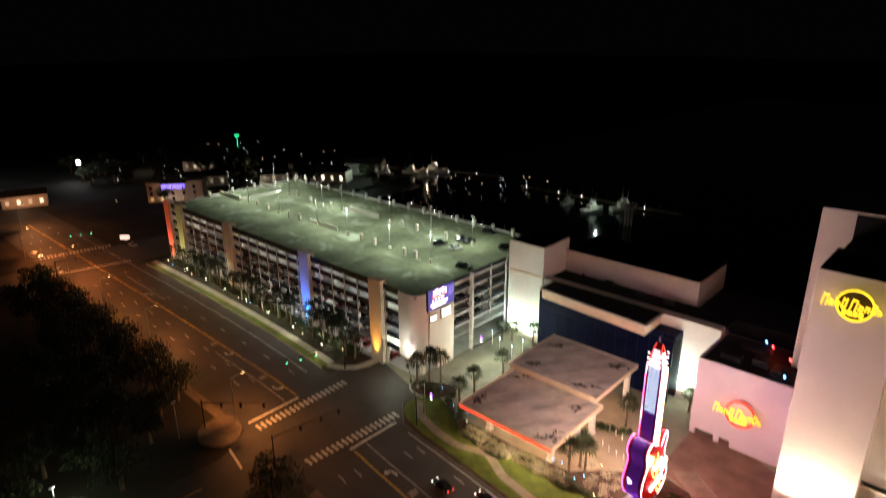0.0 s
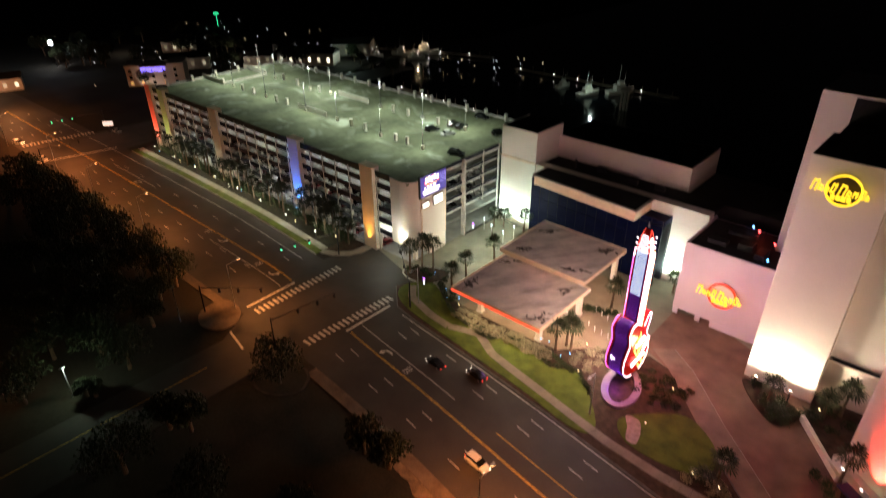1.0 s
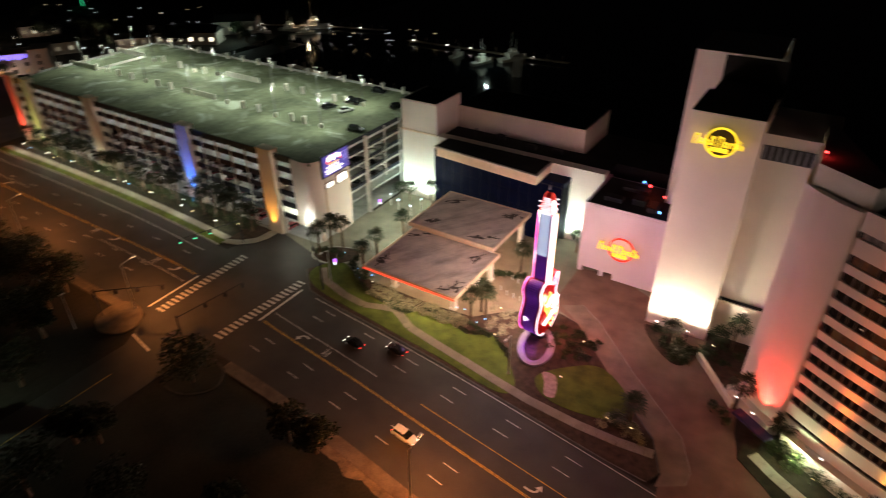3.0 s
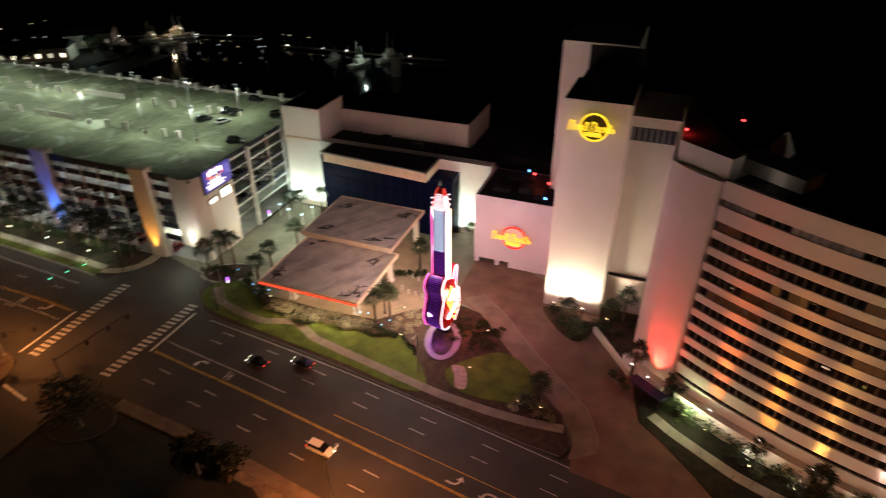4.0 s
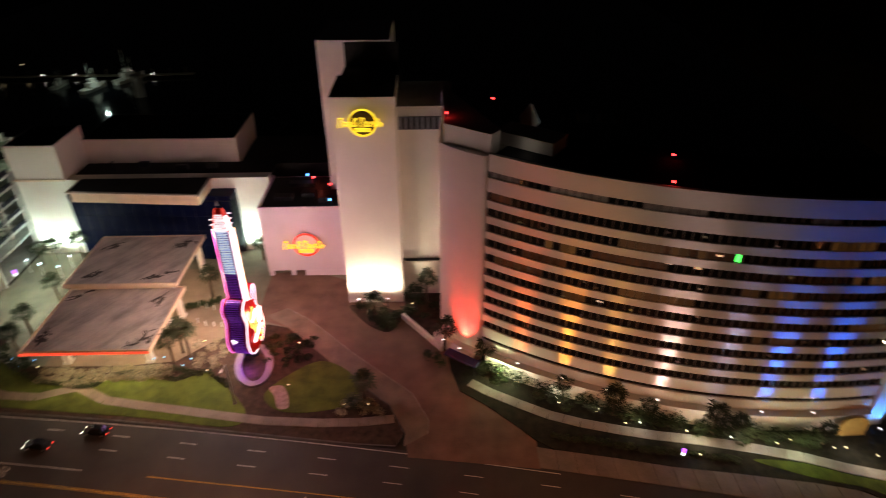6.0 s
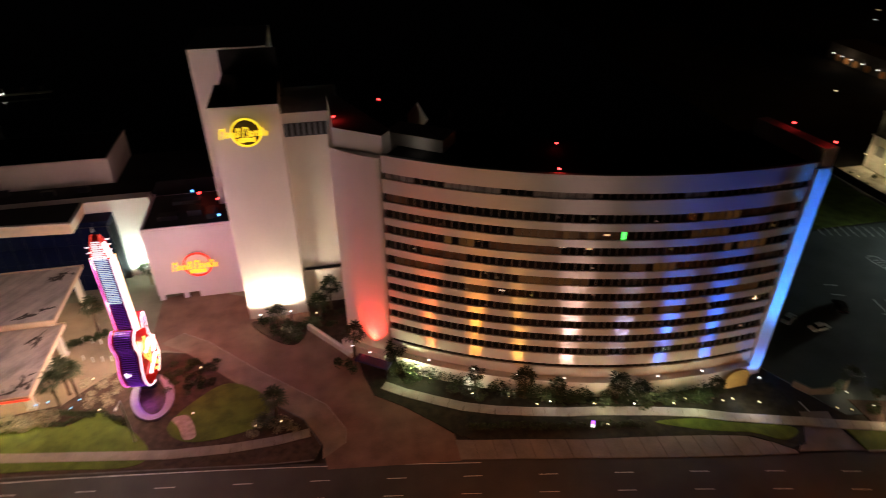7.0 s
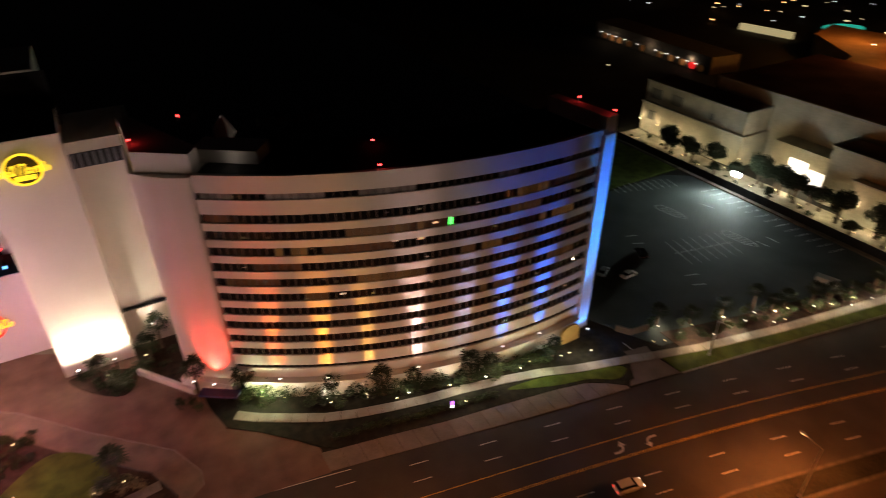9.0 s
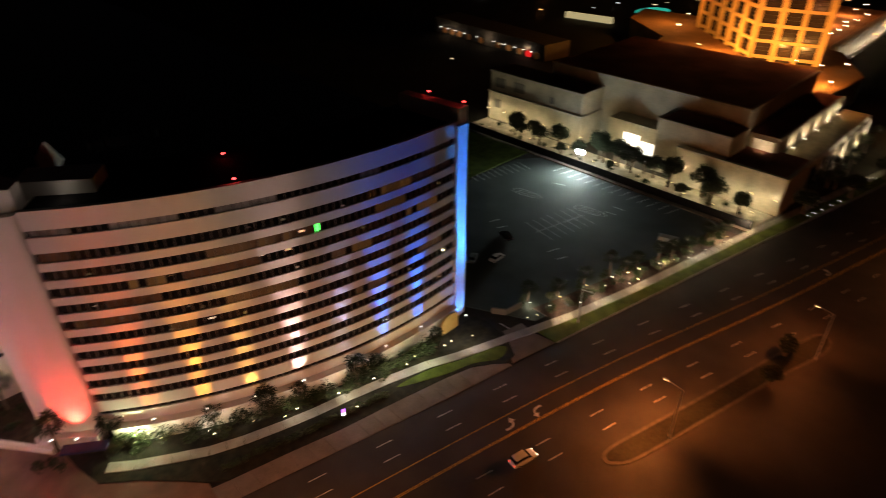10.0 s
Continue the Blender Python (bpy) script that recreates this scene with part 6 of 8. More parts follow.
def shrub(seed, w, h, material, label, n=260, size=0.16):
    rnd = random.Random(seed)
    t = thing("shrub", (0, 0, 0), label, "shrub", "shrubs")
    bm = bmesh.new()
    for i in range(5):
        a = rnd.uniform(0, 6.28)
        d = w * 0.3
        leaves(bm, (d * math.cos(a), d * math.sin(a), h * rnd.uniform(0.38, 0.6)), (w * 0.36, w * 0.36, h * 0.42), n // 5, size, rnd, 0.35)
    part("foliage", bm, material, t)
    bm = bmesh.new()
    for i in range(4):
        a = rnd.uniform(0, 6.28)
        cyl(bm, (0, 0, 0), (w * 0.25 * math.cos(a), w * 0.25 * math.sin(a), h * 0.6), 0.04, 0.02, 5)
    part("stem", bm, M_BARK, t)
    return t


SHRUBS = {"dark": shrub(1, 2.2, 1.6, M_SHRUB, "dense dark green shrub in the planting bed"), "tall": shrub(2, 2.4, 2.8, M_SHRUB, "tall dark green shrub in the planting bed", 320),
          "pale": shrub(3, 1.9, 0.9, M_PALE, "low pale silvery shrub under the canopy edge", 260, 0.13), "low": shrub(4, 1.5, 0.7, M_SHRUB, "low clipped green shrub", 200, 0.12)}
placed = set()


def put_shrub(kind, x, y, z=0.12, size=1.0):
    m = frame_of((x, y, z), rnd.uniform(0, 360), size)
    if kind not in placed:
        placed.add(kind)
        SHRUBS[kind].matrix_basis = frame_of((x, y, z), 0)
    else:
        ob = copy_thing(SHRUBS[kind], frame_of((x, y, z), rnd.uniform(0, 360)))
        ob.scale = (size, size, size * rnd.uniform(0.85, 1.15))


def hedge(line, w, h, label, size=0.13, dense=90, z=0.13):
    """A lumpy row of foliage along a line."""
    hr = random.Random(len(label))
    t = thing("hedge", (line[0][0], line[0][1], z), label, "hedge", "hedges")
    bm, tw = bmesh.new(), bmesh.new()
    for p, q in zip(line, line[1:]):
        n = max(1, round(math.dist(p, q) / (w * 0.8)))
        for k in range(n):
            v = Vector(p).lerp(Vector(q), (k + hr.random() * 0.5) / n) - Vector(line[0])
            s = hr.uniform(0.8, 1.25)
            leaves(bm, (v.x, v.y + hr.uniform(-0.2, 0.2) * w, h * 0.5 * s), (w * 0.55, w * 0.55, h * 0.5 * s), dense, size, hr, 0.3)
            cyl(tw, (v.x, v.y, -0.02), (v.x + 0.1, v.y, h * 0.5), 0.05, 0.02, 5)
    part("foliage", bm, M_SHRUB, t)
    part("stem", tw, M_BARK, t)


for i in range(46):
    put_shrub("pale", -74.5 + 23.5 * (i % 23) / 22 + rnd.uniform(-0.4, 0.4), 87.6 + 2.0 * (i // 23) + rnd.uniform(-0.4, 0.4) - (1.2 if 4 < i % 23 < 10 else 0), size=rnd.uniform(0.8, 1.2))
for x, y in ((-46, 93), (-44.6, 95.4), (-43, 92), (-42, 96), (-45.5, 91), (-41.5, 93.6), (-44, 97.4), (-47.5, 96.5), (-42.2, 90.2)):
    put_shrub("pale", x, y, size=rnd.uniform(0.9, 1.3))
for i in range(40):
    put_shrub("low", -33 + rnd.uniform(0, 9), 90 + rnd.uniform(0, 8.5), size=rnd.uniform(0.7, 1.2))
for i in range(24):
    a = i / 24 * 6.283
    put_shrub("low", -65.5 + 2.7 * math.cos(a), 86.4 + 1.2 * math.sin(a), 0.2, 0.75)
EDGE = [(-79, 89.4), (-76, 87.6), (-73.6, 86.6), (-70, 86.2), (-65, 86.2), (-61, 88.2), (-57, 89.2), (-53.4, 88.0), (-49, 86.6), (-46, 88.2), (-43.6, 88.8), (-40.6, 86.6), (-38.2, 84.6)]
hedge(EDGE, 1.1, 0.75, "low clipped dark hedge along the lawn edge")
for i in range(14):
    put_shrub("low", -57 + i * 0.95, 90.0 - abs(i - 7) * 0.35, 0.14, 0.9)
for x, y in ((-93, 95), (-95.5, 95.2), (-92, 96.4), (-90.2, 95.4), (-96.6, 94.2), (-83, 93), (-82, 91), (-80.6, 92.4), (-78.6, 91.4), (-84.6, 94), (-86, 96), (-79.5, 89.8)):
    put_shrub("dark", x, y)
hedge([(-229, 93.6), (-200, 94.0), (-170, 93.6), (-146, 94.0), (-118, 93.0)], 2.4, 2.2, "dense dark hedge in front of the garage", 0.2, 150)
hedge([(-229, 95.4), (-190, 95.6), (-150, 95.4), (-118, 95.0)], 2.2, 1.9, "second dark hedge row under the garage wall", 0.2, 120)
for i in range(50):
    x = 8 + i * 1.15
    if noise.noise(Vector((x * 0.42, 4.0, 2.0))) > 0.28 and x > 14:
        continue
    base = float(np.interp(x, [8, 16, 24, 34, 44, 56, 66, 74], [90.2, 85.5, 80.2, 75.8, 73.0, 70.4, 69.4, 68.0]))
    put_shrub("tall" if i % 2 else "dark", x + rnd.uniform(-0.5, 0.5), base - rnd.uniform(0.2, 3.0 if x < 26 else 1.4), size=rnd.uniform(0.9, 1.5))
hedge([(x, float(np.interp(x, [p[0] for p in APRON], [p[1] for p in APRON])) + 2.6) for x in along(20, 50, 5)], 1.5, 0.9, "dark unclipped hedge between apron and footpath", 0.17, 90)
for x, y in ((-16.5, 108.6), (-14.8, 107.5), (-13, 106), (-11.2, 105.4), (-9.4, 104.6), (-8.2, 103.6), (-8.8, 101.4), (-12, 102.4), (-10.6, 101.0), (-13.6, 103.8), (-7.4, 104.8), (-10, 106.4)):
    put_shrub("dark", x, y, 0.16)
for x, y in ((-4, 110), (-2.6, 109), (0.5, 107), (-4.6, 106), (-1.5, 104.6), (0.4, 90.6), (1.0, 89.2), (-0.8, 91.4)):
    put_shrub("dark", x, y, 0.16)
for x, y in ((-14.5, 80.3), (-13.3, 79.2), (-11.8, 80.0), (-10.9, 78.5), (-15.8, 79.4), (-12.4, 77.8), (-16.6, 77.6), (-9.8, 77.2)):
    put_shrub("pale", x, y, 0.16)
for i in range(30):
    x = 90 + i * 2.1
    y = float(np.interp(x, [p[0] for p in WALK], [p[1] for p in WALK])) + 3.4
    put_shrub("dark" if i % 2 else "tall", x + rnd.uniform(-0.7, 0.7), y + rnd.uniform(-1.6, 1.6), size=rnd.uniform(0.6, 0.95))
for i in range(12):
    put_shrub("dark", -54 + i * 0.62, 108.6 + i * 0.22 + rnd.uniform(-0.3, 0.3), 0.12, 0.8)


def oak(seed, r, h, label):
    rnd = random.Random(seed)
    t = thing("oak_tree", (0, 0, 0), label, "tree", "dark oaks")
    bm = bmesh.new()
    cyl(bm, (0, 0, 0), (0.2, 0, h * 0.4), 0.45, 0.32, 9)
    tips = []
    for i in range(7):
        a = i * 0.9 + rnd.uniform(-0.3, 0.3)
        q = (r * 0.6 * math.cos(a), r * 0.6 * math.sin(a), h * rnd.uniform(0.62, 0.85))
        cyl(bm, (0.2, 0, h * 0.38), q, 0.2, 0.07, 6)
        tips.append(q)
    part("trunk", bm, M_BARK, t)
    bm = bmesh.new()
    for q in tips + [(0, 0, h * 0.85)]:
        for k in range(3):
            leaves(bm, (q[0] + rnd.gauss(0, r * 0.16), q[1] + rnd.gauss(0, r * 0.16), q[2] + rnd.gauss(0, h * 0.06)), (r * 0.36, r * 0.36, h * 0.14), 75, 0.3, rnd, 0.3)
    part("crown", bm, M_LEAF, t)
    return t


OAKS = [oak(1, 5.6, 9.5, "broad dark oak with a ragged crown on unlit turf"), oak(2, 3.6, 7.0, "small dark oak with a ragged crown on unlit turf"), oak(3, 2.0, 4.2, "small round street tree on the traffic island")]
spots = [(-134, 51, 0), (-142, 49, 0), (-151, 51.5, 0), (-160, 48, 0), (-168, 51, 0), (-177, 49, 0), (-186, 51.5, 0), (-195, 48, 0), (-204, 51, 0), (-214, 50, 0), (-224, 49, 0), (-234, 50, 0), (-190, 42, 0), (-205, 41, 0), (-220, 40, 0), (-172, 41, 0), (-145, 41, 0), (-130, 45, 1), (102.0, 17.7, 2), (112.6, 18.6, 2), (-110.4, 20.4, 2), (-109.2, 21.6, 2), (-85.6, 47.0, 0), (-60.2, 46.4, 1), (-86.7, 17.2, 0), (-103.2 - 9, 29.5, 0), (-127.1, 20.4, 0), (-121, 27.5, 0), (-117, 11.8, 0), (-90.5, 27, 1), (-87.1, 29.2, 1), (-139.4, 21.4, 0), (-133, 30.5, 0), (-54.6, 47.0, 1), (-128, 38, 0), (-138, 38, 1), (-147, 31, 0), (-158, 38, 0), (-122.5, 39.5, 1), (-168, 30, 0), (-180, 40, 0), (-150, 44, 1), (-70, 22, 0), (-57, 30, 1)]
fresh = {0, 1, 2}
for x, y, k in spots:
    m = frame_of((x, y, 0.03), rnd.uniform(0, 360))
    if k in fresh:
        fresh.discard(k)
        OAKS[k].matrix_basis = m
    else:
        copy_thing(OAKS[k], m)

for x, y in ((196, 31.5), (217, 28), (240, 27), (176, 37.5), (254, 34)):
    copy_thing(OAKS[1], frame_of((x, y, 0.03), rnd.uniform(0, 360)))

# ---------------------------------------------------------------- vehicles
def loft(bm, sections, caps=True):
    rows = [[bm.verts.new(p) for p in s] for s in sections]
    k = len(rows[0])
    for u, v in zip(rows, rows[1:]):
        for i in range(k):
            bm.faces.new((u[i], u[(i + 1) % k], v[(i + 1) % k], v[i]))
    if caps:
        bm.faces.new(rows[0][::-1])
        bm.faces.new(rows[-1])


def car(colour, suv, label, lit=False):
    L, W, H = (4.8, 1.9, 1.75) if suv else (4.6, 1.82, 1.45)
    t = thing("car", (0, 0, 0), label, "car", "cars")
    hood = 0.98 if suv else 0.82
    bm = bmesh.new()
    secs = []
    for x, zt, zb, w in ((-L / 2, hood * 0.85, 0.42, 0.82), (-L / 2 + 0.12, hood + 0.04, 0.3, 0.94), (-L / 4, hood + 0.06, 0.26, 1.0), (0.2, hood + 0.02, 0.26, 1.0), (L / 4, hood - 0.02, 0.26, 0.99), (L / 2 - 0.2, hood - 0.18, 0.3, 0.92), (L / 2, hood - 0.34, 0.42, 0.8)):
        h = W / 2 * w
        secs.append([(x, -h, zb + 0.08), (x, -h, zt - 0.12), (x, -h + 0.12, zt), (x, h - 0.12, zt), (x, h, zt - 0.12), (x, h, zb + 0.08), (x, h - 0.1, zb), (x, -h + 0.1, zb)])
    loft(bm, secs)
    part("body", bm, CAR_PAINT[colour], t, smooth=False)
    bm = bmesh.new()
    c0, c1 = (-L / 2 + 0.25, 1.15) if suv else (-L / 2 + 0.7, 1.0)
    secs = []
    for x, z, w in ((c0, hood + 0.03, 0.9), (c0 + (0.25 if suv else 0.6), H - 0.1, 0.78), (c0 + 0.9, H - 0.03, 0.76), (0.35, H - 0.06, 0.76), (c1 + 0.1, hood + 0.02, 0.9)):
        h = W / 2 * w
        secs.append([(x, -h - 0.02, hood), (x, -h, max(z, hood + 0.02)), (x, h, max(z, hood + 0.02)), (x, h + 0.02, hood)])
    loft(bm, secs)
    part("window_band", bm, M_GLASS, t)
    bm = bmesh.new()
    loft(bm, [[(x, -W * 0.36, z), (x, W * 0.36, z), (x, W * 0.36, z + 0.05), (x, -W * 0.36, z + 0.05)] for x, z in ((c0 + (0.22 if suv else 0.55), H - 0.1), (c0 + 0.9, H - 0.03), (0.4, H - 0.06))])
    part("roof", bm, CAR_PAINT[colour], t)
    for x in (-L * 0.3, L * 0.31):
        for s in (-1, 1):
            bm = bmesh.new()
            cyl(bm, (x, s * (W / 2 - 0.22), 0.33), (x, s * (W / 2 + 0.01), 0.33), 0.33, 0.33, 14)
            wheel = part("tyre", bm, M_TYRE, t)
            bm = bmesh.new()
            cyl(bm, (x, s * (W / 2 - 0.02), 0.33), (x, s * (W / 2 + 0.025), 0.33), 0.2, 0.18, 10)
            part("rim", bm, M_RIM, wheel)
    for s in (-1, 1):
        bm = bmesh.new()
        box(bm, L / 2 - 0.12, s * W * 0.32 - 0.18, hood - 0.44, L / 2 + 0.02, s * W * 0.32 + 0.18, hood - 0.3, 0.02)
        part("headlight", bm, G_HEAD if lit else M_RIM, t)
        bm = bmesh.new()
        box(bm, -L / 2 - 0.02, s * W * 0.33 - 0.17, hood - 0.22, -L / 2 + 0.1, s * W * 0.33 + 0.17, hood - 0.08, 0.02)
        part("tail_light", bm, G_TAIL if lit else CAR_PAINT["red"], t)
    return t


CARS = [car("white", True, "white sport utility car with lit headlights", True), car("black", False, "black saloon car with red tail lights on", True),
        car("white", False, "white saloon car parked on the deck"), car("black", True, "black sport utility car parked on the deck"), car("silver", False, "silver saloon car parked on the deck"), car("red", False, "dark red saloon car parked on the deck")]
CARS[0].matrix_basis = frame_of((-44, 57.3, 0.01), -6)
copy_thing(CARS[0], frame_of((56.0, 38.7, 0.01), -11))
CARS[1].matrix_basis = frame_of((-66.5, 71.6, 0.01), 174)
copy_thing(CARS[1], frame_of((-58.0, 74.4, 0.01), 173))
copy_thing(CARS[0], frame_of((-277.1, 60.4, 0.01), 25))
first = {2, 3, 4, 5}


def park(k, x, y, z, turn):
    if k in first:
        first.discard(k)
        CARS[k].matrix_basis = frame_of((x, y, z), turn)
    else:
        copy_thing(CARS[k], frame_of((x, y, z), turn))


for k, x, y, turn in ((3, -121.5, 130.6, 68), (2, -115.5, 131.0, 70), (3, -119.7, 138.4, 98), (3, -116.4, 138.2, 92), (3, -103.0, 120.2, 18), (3, -104.2, 141.0, 55), (3, -117.6, 149.6, 4)):
    park(k, x, y, 22.21, turn)
for z in (0.06, 5.7, 9.0, 12.3):
    for i in range(34):
        if rnd.random() < 0.88:
            park(rnd.choice((2, 2, 2, 3, 4, 4, 5)), -228 + i * 3.55, 100.4 + rnd.uniform(-0.3, 0.3), z + 0.01, 90)
for z in (9.0, 12.3, 15.6):
    for i in range(6):
        if rnd.random() < 0.9:
            park(rnd.choice((2, 2, 3, 4)), -102.2, 112.8 + i * 3.4, z + 0.01, 0)
for k, x, y, turn in ((2, 98.2, 81.6, 4), (3, 107.6, 86.8, 70), (4, 93.9, 85.6, 30)):
    park(k, x, y, 0.02, turn)
park(4, -262, 92, 0.02, 8)
park(2, -251, 60.5, 0.02, 5)

# ---------------------------------------------------------------- street furniture
def street_lamp(x, y, h, reach, label, glass):
    t = thing("street_lamp", (x, y, 0), label, "street lamp", "street lamps")
    d = 1 if reach > 0 else -1
    bm = bmesh.new()
    cyl(bm, (0, 0, 0), (0, 0, h - 0.3), 0.13, 0.08, 8)
    part("pole", bm, M_METAL, t)
    bm = bmesh.new()
    cyl(bm, (0, 0, 0), (0, 0, 0.6), 0.25, 0.22, 8)
    part("base", bm, M_KERB, t)
    bm = bmesh.new()
    cyl(bm, (0, 0, h - 0.4), (0, reach, h), 0.06, 0.05, 6)
    part("arm", bm, M_METAL, t)
    bm = bmesh.new()
    box(bm, -0.2, min(reach, reach + 0.8 * d), h - 0.06, 0.2, max(reach, reach + 0.8 * d), h + 0.16, 0.04)
    hd = part("head", bm, M_METAL, t)
    bm = bmesh.new()
    box(bm, -0.17, min(reach, reach + 0.75 * d), h - 0.14, 0.17, max(reach, reach + 0.75 * d), h - 0.065, 0.03)
    part("lens", bm, glass, hd)
    return t


for x, y, z, power, colour in STREET:
    street_lamp(x, y - 3.0, z, 2.6, "galvanised street lamp with a sodium head beside the highway", G_SODIUM)
# made-up masts under the unseen fill lamps; the plate keeps their light off the road
for x, y in ((12, -36), (66, -44)):
    t = street_lamp(x, y - 3.0, 16, 2.6, "added unseen mast for the fill light on the hotel front", G_LENS)
    bm = bmesh.new()
    box(bm, -2.0, 2.2, 15.24, 2.0, 5.3, 15.3, 0.01)
    part("fill_visor", bm, M_DARK, t)
for x, y, z, reach in ((-36.0, 80.4, 10.0, -1.8), (-84.4, 85.2, 9.8, -1.8), (92.0, 53.2, 9.0, -1.8)):
    street_lamp(x, y, z, reach, "galvanised street lamp beside the footpath", M_RIM)


def signal_mast(x, y, dx, dy, heads, label, lit):
    t = thing("traffic_signal", (x, y, 0), label, "traffic signal", "traffic signals")
    bm = bmesh.new()
    cyl(bm, (0, 0, 0), (0, 0, 7.2), 0.18, 0.14, 8)
    part("pole", bm, M_DARK, t)
    bm = bmesh.new()
    cyl(bm, (0, 0, 6.6), (dx, dy, 7.4), 0.12, 0.06, 8)
    part("mast_arm", bm, M_DARK, t)
    for f in heads:
        px, py, pz = dx * f, dy * f, 6.6 + 0.8 * f
        bm = bmesh.new()
        box(bm, px - 0.22, py - 0.22, pz - 1.15, px + 0.22, py + 0.22, pz - 0.1, 0.04)
        hd = part("signal_head", bm, M_DARK, t)
        if lit:
            bm = bmesh.new()
            box(bm, px - 0.15, py - 0.24, pz - 1.1, px + 0.24, py + 0.15, pz - 0.82, 0.04)
            part("green_lens", bm, G_GREEN, hd)


signal_mast(-84.6, 82.6, -12, 9, (0.55, 0.98), "dark traffic signal mast arm at the crossing", False)
signal_mast(-119, 50, 12, 9, (0.3, 0.6, 0.95), "dark traffic signal mast arm at the crossing", False)
signal_mast(-116.2, 87.6, -4, -15, (0.5, 0.75, 0.98), "traffic signal mast arm with green lenses", True)
signal_mast(-96.5, 53.5, 3, 15, (0.4, 0.7, 0.97), "dark traffic signal mast arm at the crossing", False)
signal_mast(-272.6, 92, -0.6, -20, (0.58, 0.77, 0.96), "traffic signal mast arm with green lenses", True)
signal_mast(-243, 58, 2, 13, (0.5, 0.75, 0.97), "dark traffic signal mast arm at the crossing", False)


def ground_light(x, y, z, lens, label="small landscape spotlight among the plants"):
    t = thing("spotlight", (x, y, z), label, "spotlight", "landscape spotlights")
    bm = bmesh.new()
    cyl(bm, (0, 0, 0), (0, 0, 0.3), 0.05, 0.05, 6)
    part("stake", bm, M_DARK, t)
    bm = bmesh.new()
    cyl(bm, (0, 0, 0.28), (0.08, -0.1, 0.55), 0.12, 0.16, 8)
    hd = part("housing", bm, M_DARK, t)
    bm = bmesh.new()
    cyl(bm, (0.08, -0.1, 0.55), (0.1, -0.12, 0.62), 0.15, 0.13, 8)
    part("lens", bm, lens, hd)


for x, y in ((-82.8, 93.1), (-80.2, 90.6), (-78.2, 92.6), (-54.9, 92.4), (-53.0, 92.8), (-48.6, 90.3), (-47.6, 92.2), (-96.3, 94.6), (-90.0, 97.0)):
    ground_light(x, y, 0.15, G_BLUE)
for x, y in ((11.6, 84.4), (13.2, 84.9), (12.6, 86.2), (40.2, 74.6), (41.8, 74.0)):
    put_shrub("low", x, y, 0.14, 1.25)

for x, y in ((-76.5, 90.6), (-27.1, 96.3), (-27.1, 84.5), (-16.2, 79.2), (-11.9, 79.2), (-46.6, 97.4), (-43.5, 88.8), (43.4, 66.6), (22.3, 78.6), (72.2, 65.6), (59.6, 69.2), (12, 86.2), (33, 73.6), (66, 67.4), (-4.6, 108.8)):
    ground_light(x, y, 0.15, G_WARM)
for x in PATH_LAMPS:
    t = thing("path_lamp", (x, north(x) + 4.9, 0.1), "small white globe lamp on a post beside the pavement", "lamp", "path lamps")
    bm = bmesh.new()
    cyl(bm, (0, 0, 0), (0, 0, 2.35), 0.06, 0.05, 8)
    part("post", bm, M_DARK, t)
    bm = bmesh.new()
    cyl(bm, (0, 0, 2.25), (0, 0, 2.35), 0.12, 0.16, 10)
    part("collar", bm, M_DARK, t)
    bm = bmesh.new()
    bmesh.ops.create_icosphere(bm, subdivisions=2, radius=0.2, matrix=Matrix.Translation((0, 0, 2.55)))
    g = part("globe", bm, G_LENS, t)
    g.visible_shadow = False
for i in range(14):
    x = -226 + i * 7.9 + rnd.uniform(-1, 1)
    ground_light(x + rnd.uniform(-2, 2), 92.0 + rnd.uniform(-0.8, 3.0), 0.15, rnd.choice((G_LENS, G_BLUE, G_WARM, G_LENS)))
for i, x in enumerate((15.5, 22, 28.5, 35.5, 43, 50, 57, 63.5, 68)):
    base = float(np.interp(x, [8, 16, 24, 34, 44, 56, 66, 74], [90.2, 85.5, 80.2, 75.8, 73.0, 70.4, 69.4, 68.0]))
    ground_light(x, base - 1.7, 0.14, G_LENS if i % 2 else G_WARM)
    lamp("POINT", (x + 0.1, base - 1.6, 1.1), 95, (1.0, 0.95, 0.8), size=0.1)
    if i % 2:
        ob = copy_thing(PALMS[2], frame_of((x + 1.5, base - 1.0, 0.12), 70 * i))
        ob.scale = (0.75, 0.75, 0.75)
BED = ((89.4, 64.4), (95.9, 61.1), (103.8, 59.5), (110.9, 57.2), (115.1, 55.4), (118.4, 54.6), (124.1, 52.2), (128.2, 50.6), (134.6, 49.6), (141.5, 48.4), (148, 46.6))
for i, (x, y) in enumerate(BED):
    ground_light(x, y, 0.12, G_WARM if i % 3 else G_LENS)
    ob = copy_thing(PALMS[2 if i % 3 else 1], frame_of((x + 0.7, y + 0.9, 0.1), 40 * i))
    ob.scale = (0.9, 0.9, 0.62 + 0.07 * (i % 4))
    for d in (-1.5, 0.2, 1.7):
        put_shrub("dark" if d < 0 else "low", x + d, y + 1.8 + 0.4 * d, 0.1, 0.9)
    lamp("POINT", (x + 0.1, y - 0.5, 0.95), 170, (1.0, 0.86, 0.55), size=0.12)
for i, (x, y) in enumerate(((91.7, 60.5), (87.1, 60.5), (84.9, 61.4), (97.3, 56.7), (106.8, 56.4), (111.6, 53.0), (114.5, 52.4), (131.5, 48.4), (138, 47.4), (145, 45.8))):
    ground_light(x, y, 0.12, G_WARM if i in (1, 2, 6) else G_LENS)
bm = bmesh.new()
